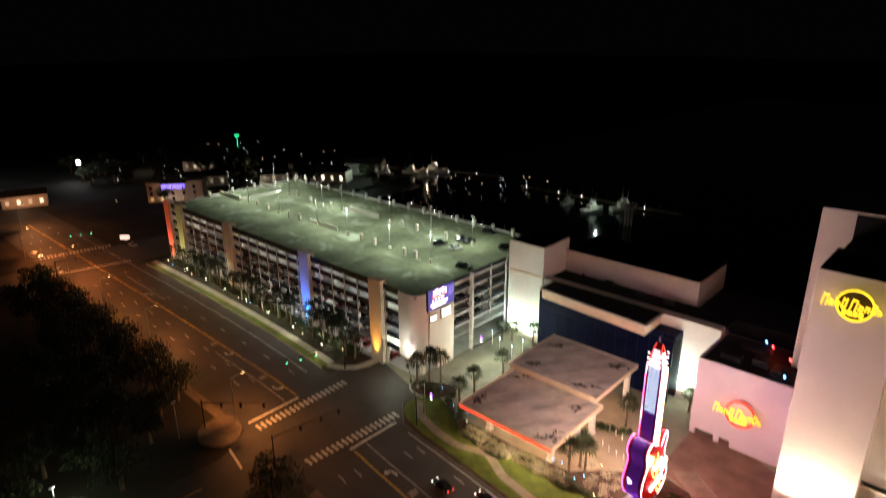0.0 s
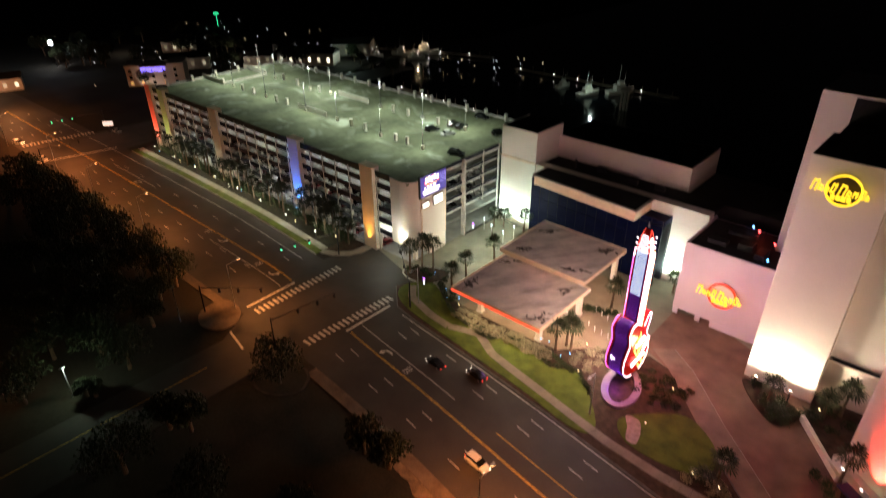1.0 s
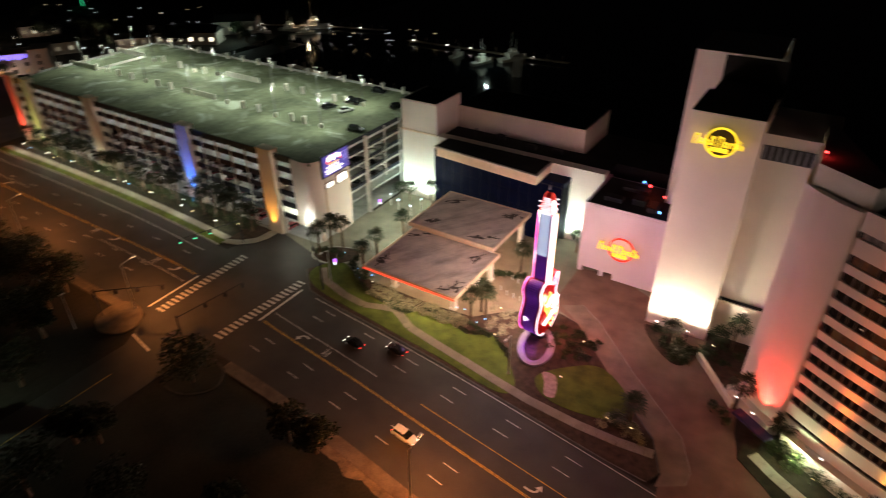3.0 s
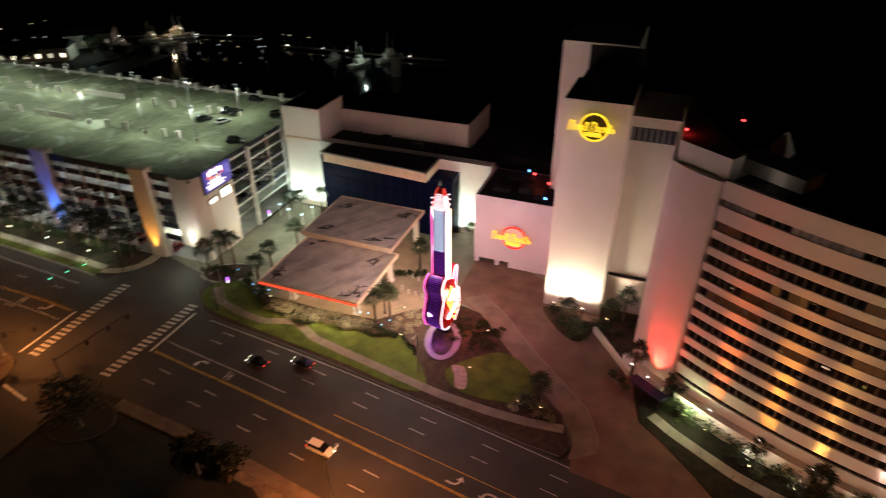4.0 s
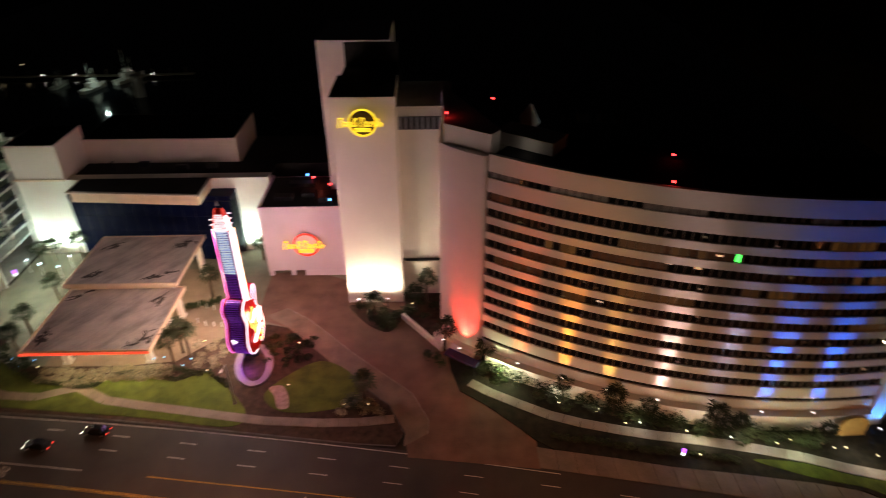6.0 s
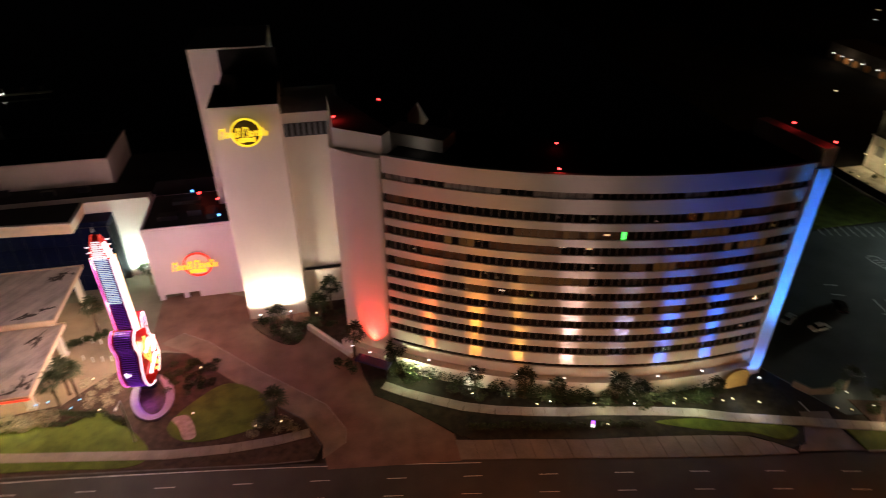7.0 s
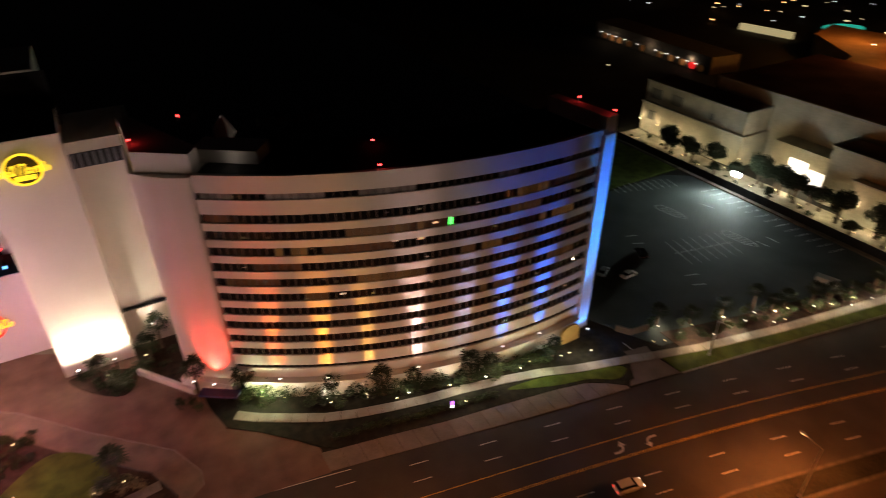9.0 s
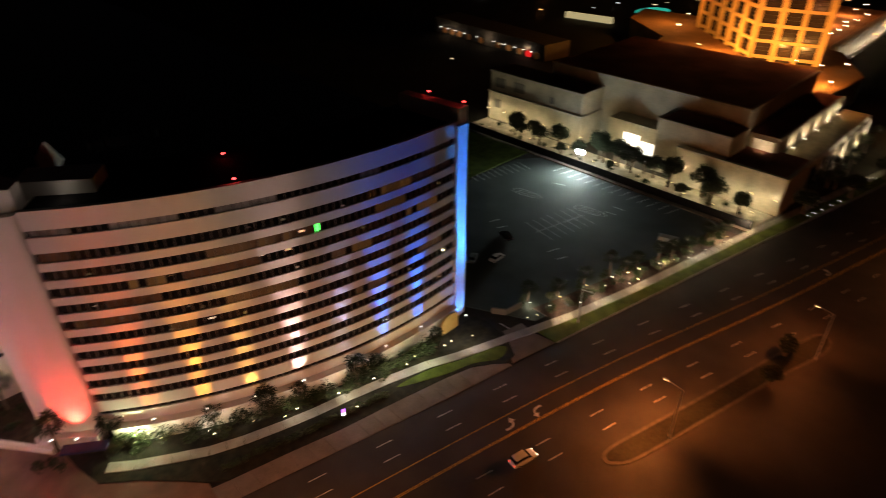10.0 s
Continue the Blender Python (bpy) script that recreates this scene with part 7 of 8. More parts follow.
prism(bm, [(81.2, 68.2), (82.9, 65.6), (83.3, 65.8), (81.6, 68.4)], 0, 1.5)
prism(bm, [(82.9, 65.6), (87.4, 64.9), (87.4, 65.3), (83.3, 65.8)], 0, 1.5)
solid("bed_wall", bm, M_APRON, "low pinkish wall round the end of the planting bed", "wall")
cart = thing("utility_trailer", (134.9, 56.0, 0), "pale box trailer parked at the lot's edge", "trailer")
bm = bmesh.new()
box(bm, -2.3, -1.0, 0.55, 2.3, 1.0, 2.1, 0.08)
part("body", bm, M_METAL, cart)
bm = bmesh.new()
cyl(bm, (2.3, 0, 0.6), (3.6, 0, 0.5), 0.06, 0.05, 6)
part("drawbar", bm, M_DARK, cart)
for yy in (-1.05, 1.05):
    bm = bmesh.new()
    cyl(bm, (0, yy - 0.1, 0.36), (0, yy + 0.1, 0.36), 0.34, 0.34, 14)
    part("wheel", bm, M_TYRE, cart)
cart.rotation_euler.z = radians(-72)


for x, y in ((174.8, 36.0), (177.6, 35.2), (181.4, 34.5), (186.2, 33.5), (190.4, 32.5), (205.4, 31.5), (214.5, 30.4), (213, 31.4)):
    ground_light(x, y, 0.02, G_LENS)
for x, y in ((188.4, 40.4), (189.2, 40.6), (229.9, 41.4), (229.0, 40.6), (230.6, 40.8)):
    ground_light(x, y, 0.02, G_WARM)


def flood(x, y, z, label, drop=0.05):
    t = thing("floodlight", (x, y, z), label, "floodlight", "wall floodlights")
    bm = bmesh.new()
    box(bm, -0.28, -0.2, 0, 0.28, 0.2, 0.3, 0.05)
    b = part("housing", bm, M_METAL, t)
    bm = bmesh.new()
    box(bm, -0.2, -0.15, 0.3, 0.2, 0.15, 0.35, 0.02)
    part("lens", bm, G_LENS, b)
    bm = bmesh.new()
    box(bm, -0.1, -0.1, -drop, 0.1, 0.1, 0.0)
    part("bracket", bm, M_DARK, t)


for a, colour in CURVE:
    s, k = math.sin(radians(a)), -math.cos(radians(a))
    flood(64.6 + 96.25 * s, 167.9 + 96.25 * k, 4.0, "square uplight fitting on the podium ledge")
for x, y, z, drop in ((76.2, 71.0, 0.4, 0.4), (2.0, 93.4, 2.9, 0.05), (5.1, 90.8, 2.9, 0.05), (-15.9, 107.6, 2.6, 2.6), (-9.7, 107.6, 2.6, 2.6)):
    flood(x, y, z, "square uplight fitting before the wall", drop)

# low wall beside the drive, planter bed and awning
bm = bmesh.new()
prism(bm, [(-6.6, 104.2), (1.6, 93.4), (2.1, 93.8), (-6.1, 104.7)], 0, 1.3)
solid("drive_wall", bm, M_WHITE, "low white wall beside the hotel drive", "wall")
bm = bmesh.new()
prism(bm, [(-6.0, 104.8), (2.0, 94.2), (3.6, 96.6), (2, 113.2), (-6.2, 113.2)], 0, 0.14)
setting("bed_hotel_recess", bm, M_MULCH, "planting bed in the hotel recess")
bm = bmesh.new()
prism(bm, blob([(-18, 109.2), (-14.4, 103.2), (-9.6, 99.9), (-7.0, 103), (-8.0, 107)]), 0, 0.16)
setting("bed_tower", bm, M_MULCH, "planting bed before the tower")
aw = thing("awning", (3.6, 90.4, 0), "dark blue entrance awning beside the end wall", "awning")
bm = bmesh.new()
prism(bm, [(-1.6, -0.6), (4.2, -4.6), (5.3, -3.0), (-0.5, 1.0)], 2.5, 2.9)
part("canvas", bm, mat("navy_canvas", (0.03, 0.03, 0.09), 0.8), aw)
for px, py in ((-1.4, -0.5), (4.1, -4.3), (5.0, -3.1), (-0.4, 0.8)):
    bm = bmesh.new()
    cyl(bm, (px, py, 0), (px, py, 2.5), 0.06, 0.06, 8)
    part("post", bm, M_DARK, aw)


def banner(x, y, h, turn, label):
    t = thing("lit_sign", (x, y, 0), label, "sign", "small lit signs")
    bm = bmesh.new()
    cyl(bm, (0, 0, 0), (0, 0, h), 0.05, 0.05, 6)
    part("post", bm, M_DARK, t)
    bm = bmesh.new()
    box(bm, -0.34, -0.1, h - 0.2, 0.34, 0.1, h + 1.5, 0.03)
    c = part("cabinet", bm, M_DARK, t)
    bm = bmesh.new()
    box(bm, -0.28, -0.13, h + 0.5, 0.28, -0.105, h + 1.44)
    part("violet_face", bm, glow("violet_face", (0.45, 0.12, 1.0), 3), c)
    bm = bmesh.new()
    for k in range(4):
        box(bm, -0.26, -0.13, h - 0.14 + k * 0.16, 0.26, -0.105, h - 0.04 + k * 0.16)
    part("white_bars", bm, glow("white_face", (1.0, 1.0, 1.0), 4), c)
    t.rotation_euler.z = radians(turn)


banner(-88.2, 91.2, 1.2, 25, "small violet and white lit sign on the lawn")
banner(-97.6, 121.5, 1.4, 35, "small violet and white lit sign on the forecourt")
banner(-107.6, 101.4, 1.2, 30, "small violet and white lit sign by the garage")
banner(40.5, 66.4, 1.0, -15, "small violet and white lit sign beside the highway")
for x, y in ((-92, 122.7), (-87, 121.5), (-86.7, 126.1), (-96.0, 124.5)):
    t = thing("lamp_bollard", (x, y, 0), "tall white bollard lamp on the forecourt", "lamp", "bollard lamps")
    bm = bmesh.new()
    cyl(bm, (0, 0, 0), (0, 0, 3.4), 0.1, 0.08, 8)
    part("post", bm, M_WHITE, t)
    bm = bmesh.new()
    cyl(bm, (0, 0, 3.4), (0, 0, 3.75), 0.16, 0.16, 8)
    part("lens", bm, glow("blue_white_lens", (0.5, 0.75, 1.0), 12), t)
for x, y in ((-50, 104.1), (-48, 103.1), (-46.2, 102.9), (-44.5, 102.7), (-42.8, 102.4), (-51.5, 110), (-49.6, 109.2), (-47.8, 108.6)):
    bm = bmesh.new()
    cyl(bm, (0, 0, 0), (0, 0, 1.1), 0.14, 0.14, 10)
    cyl(bm, (0, 0, 1.1), (0, 0, 1.2), 0.17, 0.1, 10)
    ob = solid("bollard", bm, M_WHITE, "white concrete bollard on the entrance drive", "bollard", "bollards")
    ob.location = (x, y, 0.02)
# red beacons on the roofs
for x, y, z in ((11.7, 110.4, 46.0), (38.1, 88.5, 43.9), (34.5, 78.2, 44.3), (76.0, 81.5, 46.9), (76.5, 73.0, 46.9), (2.9, 99.6, 47.2)):
    t = thing("beacon", (x, y, z), "red aircraft warning light on the roof edge", "beacon", "roof beacons")
    bm = bmesh.new()
    cyl(bm, (0, 0, -0.6), (0, 0, 0.1), 0.08, 0.08, 6)
    part("post", bm, M_DARK, t)
    bm = bmesh.new()
    cyl(bm, (0, 0, 0.1), (0, 0, 0.36), 0.16, 0.14, 10)
    part("lens", bm, G_RED, t)
for x, y in ((-29.7, 136.6), (-28.0, 135.2), (-23.6, 131.4), (-22.6, 123.4)):
    t = thing("spotlight", (x, y, 17.86 if y < 138 else 18.6), "small coloured party light on the roof terrace", "spotlight", "terrace lights")
    bm = bmesh.new()
    cyl(bm, (0, 0, 0), (0, 0, 1.0), 0.06, 0.06, 6)
    part("post", bm, M_DARK, t)
    bm = bmesh.new()
    cyl(bm, (0, 0, 1.0), (0, -0.1, 1.4), 0.22, 0.22, 8)
    part("lens", bm, G_RED if y > 131 and x > -29 else G_BLUE, t)
# utility pole and small lit tree by the side street
for x, y, h in ((-119.8, 44.4, 9), (-112.6, 18.6, 7)):
    t = thing("utility_pole", (x, y, 0), "plain grey pole beside the side street", "pole", "poles")
    bm = bmesh.new()
    cyl(bm, (0, 0, 0), (0, 0, h), 0.14, 0.09, 8)
    part("pole", bm, M_METAL, t)
    bm = bmesh.new()
    box(bm, -0.2, -0.5, h - 0.1, 0.2, 0.5, h + 0.1, 0.04)
    part("head", bm, M_METAL, t)

# ---------------------------------------------------------------- the resort across the lot
M_RESORT = mat("beige_resort_stucco", (0.55, 0.485, 0.34), 0.85, vary=0.3, scale=0.2, fine=2.0)
res = thing("resort_building", (0, 0, 0), "long beige resort building with ledges and wall lights", "building")
for name, a, lab in (("west_wing", (170.6, 108.6, 0, 183.5, 150, 10.5), ""), ("west_wing_upper", (171.4, 109.4, 10.5, 183.5, 150, 17.9), ""), ("main_block", (183.5, 60.4, 0, 239, 131, 22.1), "tall plain beige main wall"),
                     ("south_wing", (172.2, 59.6, 0, 183.4, 82.5, 16.9), ""), ("south_base", (169.2, 41.8, 0, 187.5, 73.5, 11.0), ""), ("south_terrace", (187.5, 42.4, 0, 246, 51.0, 9.6), ""), ("loggia_block", (184.6, 51.0, 0, 239, 59.7, 15.4), "cream block washed by wall lights")):
    bm = bmesh.new()
    box(bm, *a, 0.15 if name != "loggia_block" else 1.2)
    part(name, bm, M_RESORT, res, lab)
for a in ((170.2, 108.3, 10.4, 171.8, 150.3, 10.9), (168.8, 41.5, 10.9, 170.0, 73.8, 11.4), (170.0, 41.5, 10.9, 187.4, 42.5, 11.4), (183.1, 60.0, 21.8, 184.1, 131, 22.5), (184.1, 60.0, 21.8, 239, 60.9, 22.5), (171.0, 109.2, 17.7, 172.0, 150.2, 18.25),
          (171.8, 59.3, 16.7, 172.6, 82.7, 17.3), (172.6, 81.9, 16.7, 183.4, 82.8, 17.3), (172.0, 109.1, 17.7, 183.4, 109.9, 18.25), (184.3, 50.6, 15.0, 239, 51.4, 15.8)):
    bm = bmesh.new()
    box(bm, *a, 0.06)
    part("cornice", bm, mat("pale_cornice", (0.5, 0.46, 0.37), 0.8), res)
for a in ((184.2, 61.0, 22.1, 239, 131, 22.16), (172.1, 110.0, 17.9, 183.5, 150, 17.96), (172.8, 60.0, 16.9, 183.4, 81.8, 16.96), (185.2, 51.6, 15.4, 238.6, 59.6, 15.46), (170.2, 42.6, 11.0, 187.4, 59.5, 11.06)):
    bm = bmesh.new()
    box(bm, *a)
    part("roof", bm, mat("dark_rust_roof", (0.24, 0.1, 0.06), 0.9, vary=0.7, scale=0.08), res, "dark flat roof")
for y, z, w, h in ((143, 12.4, 4.5, 3.4), (134, 12.4, 4.6, 3.4), (121, 12.0, 1.4, 2.2), (144, 5.0, 3, 3)):
    bm = bmesh.new()
    box(bm, 170.4 if z < 11 else 171.25, y, z, 171.5, y + w, z + h)
    part("blind_window", bm, mat("grey_blind", (0.22, 0.2, 0.16), 0.8), res)
for y in (150.2, 142, 133, 124, 116, 108):
    bm = bmesh.new()
    box(bm, 170.3, y - 0.2, 3.8, 170.6, y, 4.1, 0.03)
    part("wall_light", bm, G_WARM, res, "warm wall light")
for y in (70.5, 63, 50, 43.3):
    bm = bmesh.new()
    box(bm, 168.95, y - 0.2, 4.3, 169.2, y, 4.6, 0.03)
    part("wall_light", bm, G_WARM, res, "warm wall light")
for x in (196.6, 206.6, 217.2, 227.8, 237.6):
    bm = bmesh.new()
    box(bm, x - 0.3, 50.3, 9.7, x + 0.3, 50.55, 9.9, 0.03)
    part("wall_light", bm, glow("bright_wall_light", (1, 0.85, 0.62), 6), res, "bright wall wash light")
    bm = bmesh.new()
    box(bm, x - 5.2, 50.7, 9.6, x - 4.4, 51.05, 15.0, 0.1)
    part("pilaster", bm, M_RESORT, res)
# tall bays, lamps and dark palms along the street front
for x, lit in ((193, 0), (201, 0), (209, 1), (217, 1), (225, 0), (233, 1), (241, 1)):
    bm = bmesh.new()
    box(bm, x - 2.2, 42.05, 1.0, x + 2.2, 42.4, 7.6, 0.05)
    part("bay_window", bm, M_PANE, res, "tall dark bay window")
    bm = bmesh.new()
    box(bm, x + 3.3, 41.9, 0.0, x + 4.3, 42.4, 8.6, 0.08)
    part("pilaster", bm, M_RESORT, res)
    if lit:
        lamp("SPOT", (x + 3.8, 39.6, 0.6), 8000, (1.0, 0.86, 0.66), (x + 3.8, 42.4, 6), 120, 1.0, 0.15)
for x, y, k in ((191, 39.4, 1), (198.5, 38.6, 0), (206, 38.4, 2), (214, 37.6, 1), (224, 38.2, 0), (236, 38.8, 2), (186, 40.0, 2), (199, 36.6, 2), (243, 38.0, 1)):
    copy_thing(PALMS[k], frame_of((x, y, -0.15), rnd.uniform(0, 360)))
# lit entrance
bm = bmesh.new()
box(bm, 176.2, 84, 0.2, 183.5, 101.5, 11.5)
part("entry_block", bm, M_RESORT, res)
bm = bmesh.new()
for y, w, z, h in ((84.2, 4.6, 0.3, 6.2), (89.6, 5.6, 3.6, 4.4), (79.5, 4.0, 0.3, 4.2)):
    box(bm, 175.9, y, z, 176.15, y + w, z + h)
part("lit_doorway", bm, glow("doorway_light", (1.0, 0.93, 0.82), 1.6), res, "bright lit doorway")

# planted strip and fence between lot and resort
bm = bmesh.new()
prism(bm, [(158.4, 44), (169, 42.2), (170.4, 150), (158.4, 150)], -0.1, 0.1)
setting("pavement_resort", bm, mat("sandy_paving", (0.4, 0.34, 0.24), 0.9, vary=0.5, scale=0.3, fine=3.0), "sandy lit strip before the resort")
fence = thing("boundary_fence", (156.8, 0, 0), "long dark boundary fence along the lot", "fence")
for y in range(44, 152, 4):
    bm = bmesh.new()
    box(bm, -0.12, y - 0.12, 0, 0.12, y + 0.12, 2.7, 0.02)
    part("post", bm, M_DARK, fence)
    bm = bmesh.new()
    box(bm, -0.05, y + 0.13, 0.1, 0.05, y + 3.87, 2.45)
    part("panel", bm, M_DARK, fence)
bm = bmesh.new()
box(bm, -2.0, 44, 0.0, -0.4, 118, 0.35, 0.05)
part("kerb", bm, M_DIM, fence)
pole = thing("floodlight_mast", (157.6, 98.5, 0), "floodlight on a short mast shining on the lot", "floodlight mast")
bm = bmesh.new()
cyl(bm, (0, 0, 0), (0, 0, 5.6), 0.14, 0.1, 8)
part("pole", bm, M_METAL, pole)
for s in (-1, 1):
    bm = bmesh.new()
    box(bm, -1.0, s * 0.6 - 0.45, 5.4, -0.2, s * 0.6 + 0.45, 5.8, 0.05)
    h = part("head", bm, M_METAL, pole)
    # glowing ball larger than a lens, shaping the floodlight's glare
    bm = bmesh.new()
    bmesh.ops.create_icosphere(bm, subdivisions=2, radius=0.8, matrix=Matrix.Translation((-1.15, s * 0.62, 5.7)))
    part("lens", bm, glow("mast_lens_glare", (0.85, 0.97, 1.0), 60), h)
for x, y, k in ((162, 127, 1), (165.4, 123.7, 1), (164, 131, 1), (163.5, 104, 1), (167.5, 98.1, 1), (168.5, 93, 1), (167.5, 87.8, 1), (168, 82, 1), (167, 78.3, 1), (165.5, 61.8, 1), (162, 58, 1), (164, 112, 1), (163, 50, 1), (166.5, 90.5, 1), (165.5, 85, 1), (166, 95.6, 1), (164.6, 72, 1), (162.4, 119, 1), (160.6, 66, 2), (161, 109, 2), (161, 90, 2)):
    ob = copy_thing(OAKS[k], frame_of((x, y, 0.1), rnd.uniform(0, 360)))
    s = rnd.uniform(0.72, 1.2)
    ob.scale = (s * 0.88, s * 0.88, s * 1.12)
for i in range(26):
    put_shrub("low" if i % 2 else "dark", 160 + rnd.uniform(0, 8), 46 + i * 4 + rnd.uniform(-1, 1), 0.1, rnd.uniform(0.6, 1.0))
for i in range(12):
    ground_light(161 + rnd.uniform(0, 7), 48 + i * 8.6 + rnd.uniform(-2, 2), 0.1, G_WARM)

# the gold tower beyond
gold = thing("gold_hotel_tower", (0, 0, 0), "tall ochre hotel tower glowing in gold floodlight", "building")
M_GOLD = mat("ochre_facade", (0.6, 0.4, 0.16), 0.8, vary=0.2, scale=0.1, fine=1.0)
c0, c1, c2 = Vector((285.0, 101.0)), Vector((292.9, 76.4)), Vector((327.0, 144.5))
bm = bmesh.new()
prism(bm, [tuple(c1), (334, 98), (350, 130), tuple(c2), tuple(c0)], 0, 78)
part("core", bm, mat("dark_tinted_glazing", (0.03, 0.02, 0.015), 0.15, vary=0.3, bump=0), gold)


def gold_face(a, b, cols):
    d = b - a
    nrm = Vector((-d.y, d.x)).normalized()
    if nrm.x > 0:
        nrm = -nrm
    u = d / cols
    for i in range(cols + 1):
        p = a + u * i
        w = u.normalized() * ((0.95 if i % 2 else 1.25) if cols == 3 else 1.9)
        bm = bmesh.new()
        prism(bm, [tuple(p - w), tuple(p + w), tuple(p + w + nrm * 0.9), tuple(p - w + nrm * 0.9)], 0, 78)
        part("pier", bm, M_GOLD, gold)
    for k in range(11):
        bm = bmesh.new()
        z = 11.0 + k * 6.45
        prism(bm, [tuple(a), tuple(b), tuple(b + nrm * 0.65), tuple(a + nrm * 0.65)], z, z + 1.3)
        part("spandrel", bm, M_GOLD, gold)
    for i in range(cols):
        for k in range(11):
            bm = bmesh.new()
            p = a + u * (i + 0.5)
            w = u.normalized() * (u.length / 2 - (1.2 if cols == 3 else 2.0))
            z = 12.6 + k * 6.45
            for zz in (z + 1.4, z + 2.9):
                prism(bm, [tuple(p - w), tuple(p + w), tuple(p + w + nrm * 0.3), tuple(p - w + nrm * 0.3)], zz, zz + 0.18)
            part("window_bar", bm, M_DARK, gold)


gold_face(c1, c0, 3)
gold_face(c0, c2, 5)
bm = bmesh.new()
prism(bm, [(239, 60.4), (291, 57.5), (325, 76), (352, 150), (350, 190), (322, 182), (296, 148), (239, 131)], 9.6, 10.0)
M_TERRA = mat("terracotta_deck", (0.3, 0.15, 0.07), 0.85, vary=0.3, scale=0.1)
solid("roof_plaza", bm, M_TERRA, "terracotta paved roof plaza before the gold tower", "plaza")
bm = bmesh.new()
prism(bm, [(239.5, 61), (290.5, 58), (324, 76.5), (351, 150), (349, 189), (322, 181), (296, 147), (239.5, 130.5)], -0.1, 9.6)
solid("plaza_podium", bm, M_RESORT, "beige podium under the roof plaza", "building")
bal = thing("colonnade", (0, 0, 0), "long white arcaded terrace wall in lamp light", "wall")
for i in range(17):
    p = Vector((331, 80.5)).lerp(Vector((440, 84)), i / 16)
    bm = bmesh.new()
    box(bm, p.x - 1.1, p.y - 1.4, 0, p.x + 1.1, p.y - 0.2, 11.4, 0.15)
    part("pier", bm, M_WHITE, bal)
for name, lo, hi, near, far in (("wall", 0, 10.6, 0.0, 1.0), ("coping", 10.6, 11.6, -1.5, 1.2), ("plinth", 0, 1.2, -1.6, 0.0)):
    bm = bmesh.new()
    prism(bm, [(329, 80.4 + near), (442, 84 + near), (442, 84 + far), (329, 80.4 + far)], lo, hi)
    part(name, bm, M_WHITE, bal)
for i in range(8):
    p = Vector((334.4, 80.6)).lerp(Vector((430, 83.6)), i / 7)
    lamp("SPOT", (p.x, p.y - 2.4, 0.6), 2200, (1.0, 0.8, 0.55), (p.x, p.y, 6), 130, 1.0, 0.2)
bm = bmesh.new()
prism(bm, [(329, 82), (446, 85.4), (446, 130), (339, 130)], 8.6, 9.2)
solid("terrace_deck", bm, M_TERRA, "terracotta paved terrace behind the arcaded wall", "terrace")
for x, y in ((349.3, 89.3), (360, 88.6), (372.2, 89.5), (382, 92), (390.9, 89.7), (410.5, 90.3), (420.1, 98.6), (440, 99)):
    t = thing("plaza_lamp", (x, y, 9.2), "bright plaza lamp on the terrace deck", "lamp", "terrace lamps")
    bm = bmesh.new()
    cyl(bm, (0, 0, 0), (0, 0, 3), 0.1, 0.08, 6)
    part("post", bm, M_DARK, t)
    bm = bmesh.new()
    cyl(bm, (0, 0, 3), (0, 0, 3.4), 0.42, 0.34, 8)
    part("globe", bm, glow("terrace_lens", (1.0, 0.74, 0.45), 14), t)
for x in (352, 384, 416):
    lamp("POINT", (x, 100, 14), 7000, (1.0, 0.36, 0.1), size=0.4)
for x, y in ((280.8, 122.5), (283.8, 81.6), (283.8, 71.9), (292.8, 65.0), (262.8, 61.7), (309.7, 80.5), (310.9, 147.9), (338.9, 157.2), (262, 88)):
    t = thing("plaza_lamp", (x, y, 10), "bright plaza lamp on the roof deck", "lamp", "plaza lamps")
    bm = bmesh.new()
    cyl(bm, (0, 0, 0), (0, 0, 3), 0.1, 0.08, 6)
    part("post", bm, M_DARK, t)
    bm = bmesh.new()
    cyl(bm, (0, 0, 3), (0, 0, 3.4), 0.3, 0.25, 8)
    part("globe", bm, glow("plaza_lens", (1.0, 0.74, 0.45), 16), t)
for x, y, p in ((272, 84, 24000), (280, 116, 30000), (266, 66, 7000), (322, 160, 11000)):
    lamp("POINT", (x, y, 14 if y < 150 else 24), p, (1.0, 0.42, 0.08), size=0.4)

# far low buildings with arches and the pool on the right
fa = thing("arcade_building", (262, 232, 0), "dim arcade building with lit arches by the water", "building")
bm = bmesh.new()
prism(bm, [(-8, 34), (-15, -50), (2, -52), (10, 34)], 0, 8)
# shadow over the arcade is put into this darker wall colour
part("wall", bm, mat("shaded_beige_stucco", (0.16, 0.135, 0.11), 0.9, vary=0.3), fa)
ARCHES = (0.06, 0.14, 0.22, 0.32, 0.45, 0.62, 0.72, 0.82, 0.9, 0.97)
for i, f in enumerate(ARCHES):
    p = Vector((-8.2, 30)).lerp(Vector((-14.9, -47)), f)
    bm = bmesh.new()
    cyl(bm, (p.x, p.y, 1.9), (p.x - 0.3, p.y, 1.9), 1.6, 1.6, 12)
    part("arch", bm, glow("arch_red" if i == 8 else "arch_amber", (1.0, 0.02, 0.02) if i == 8 else (1.0, 0.42, 0.12), 0.8 if i == 8 else (0.12 if i in (1, 2, 6, 7) else 0.02)), fa)
    bm = bmesh.new()
    box(bm, p.x - 0.9, p.y + 2.6, 3.2, p.x - 0.4, p.y + 3.2, 3.7, 0.05)
    part("wall_lamp", bm, glow("dim_wall_lamp", (1.0, 0.9, 0.78), 2.2), fa)
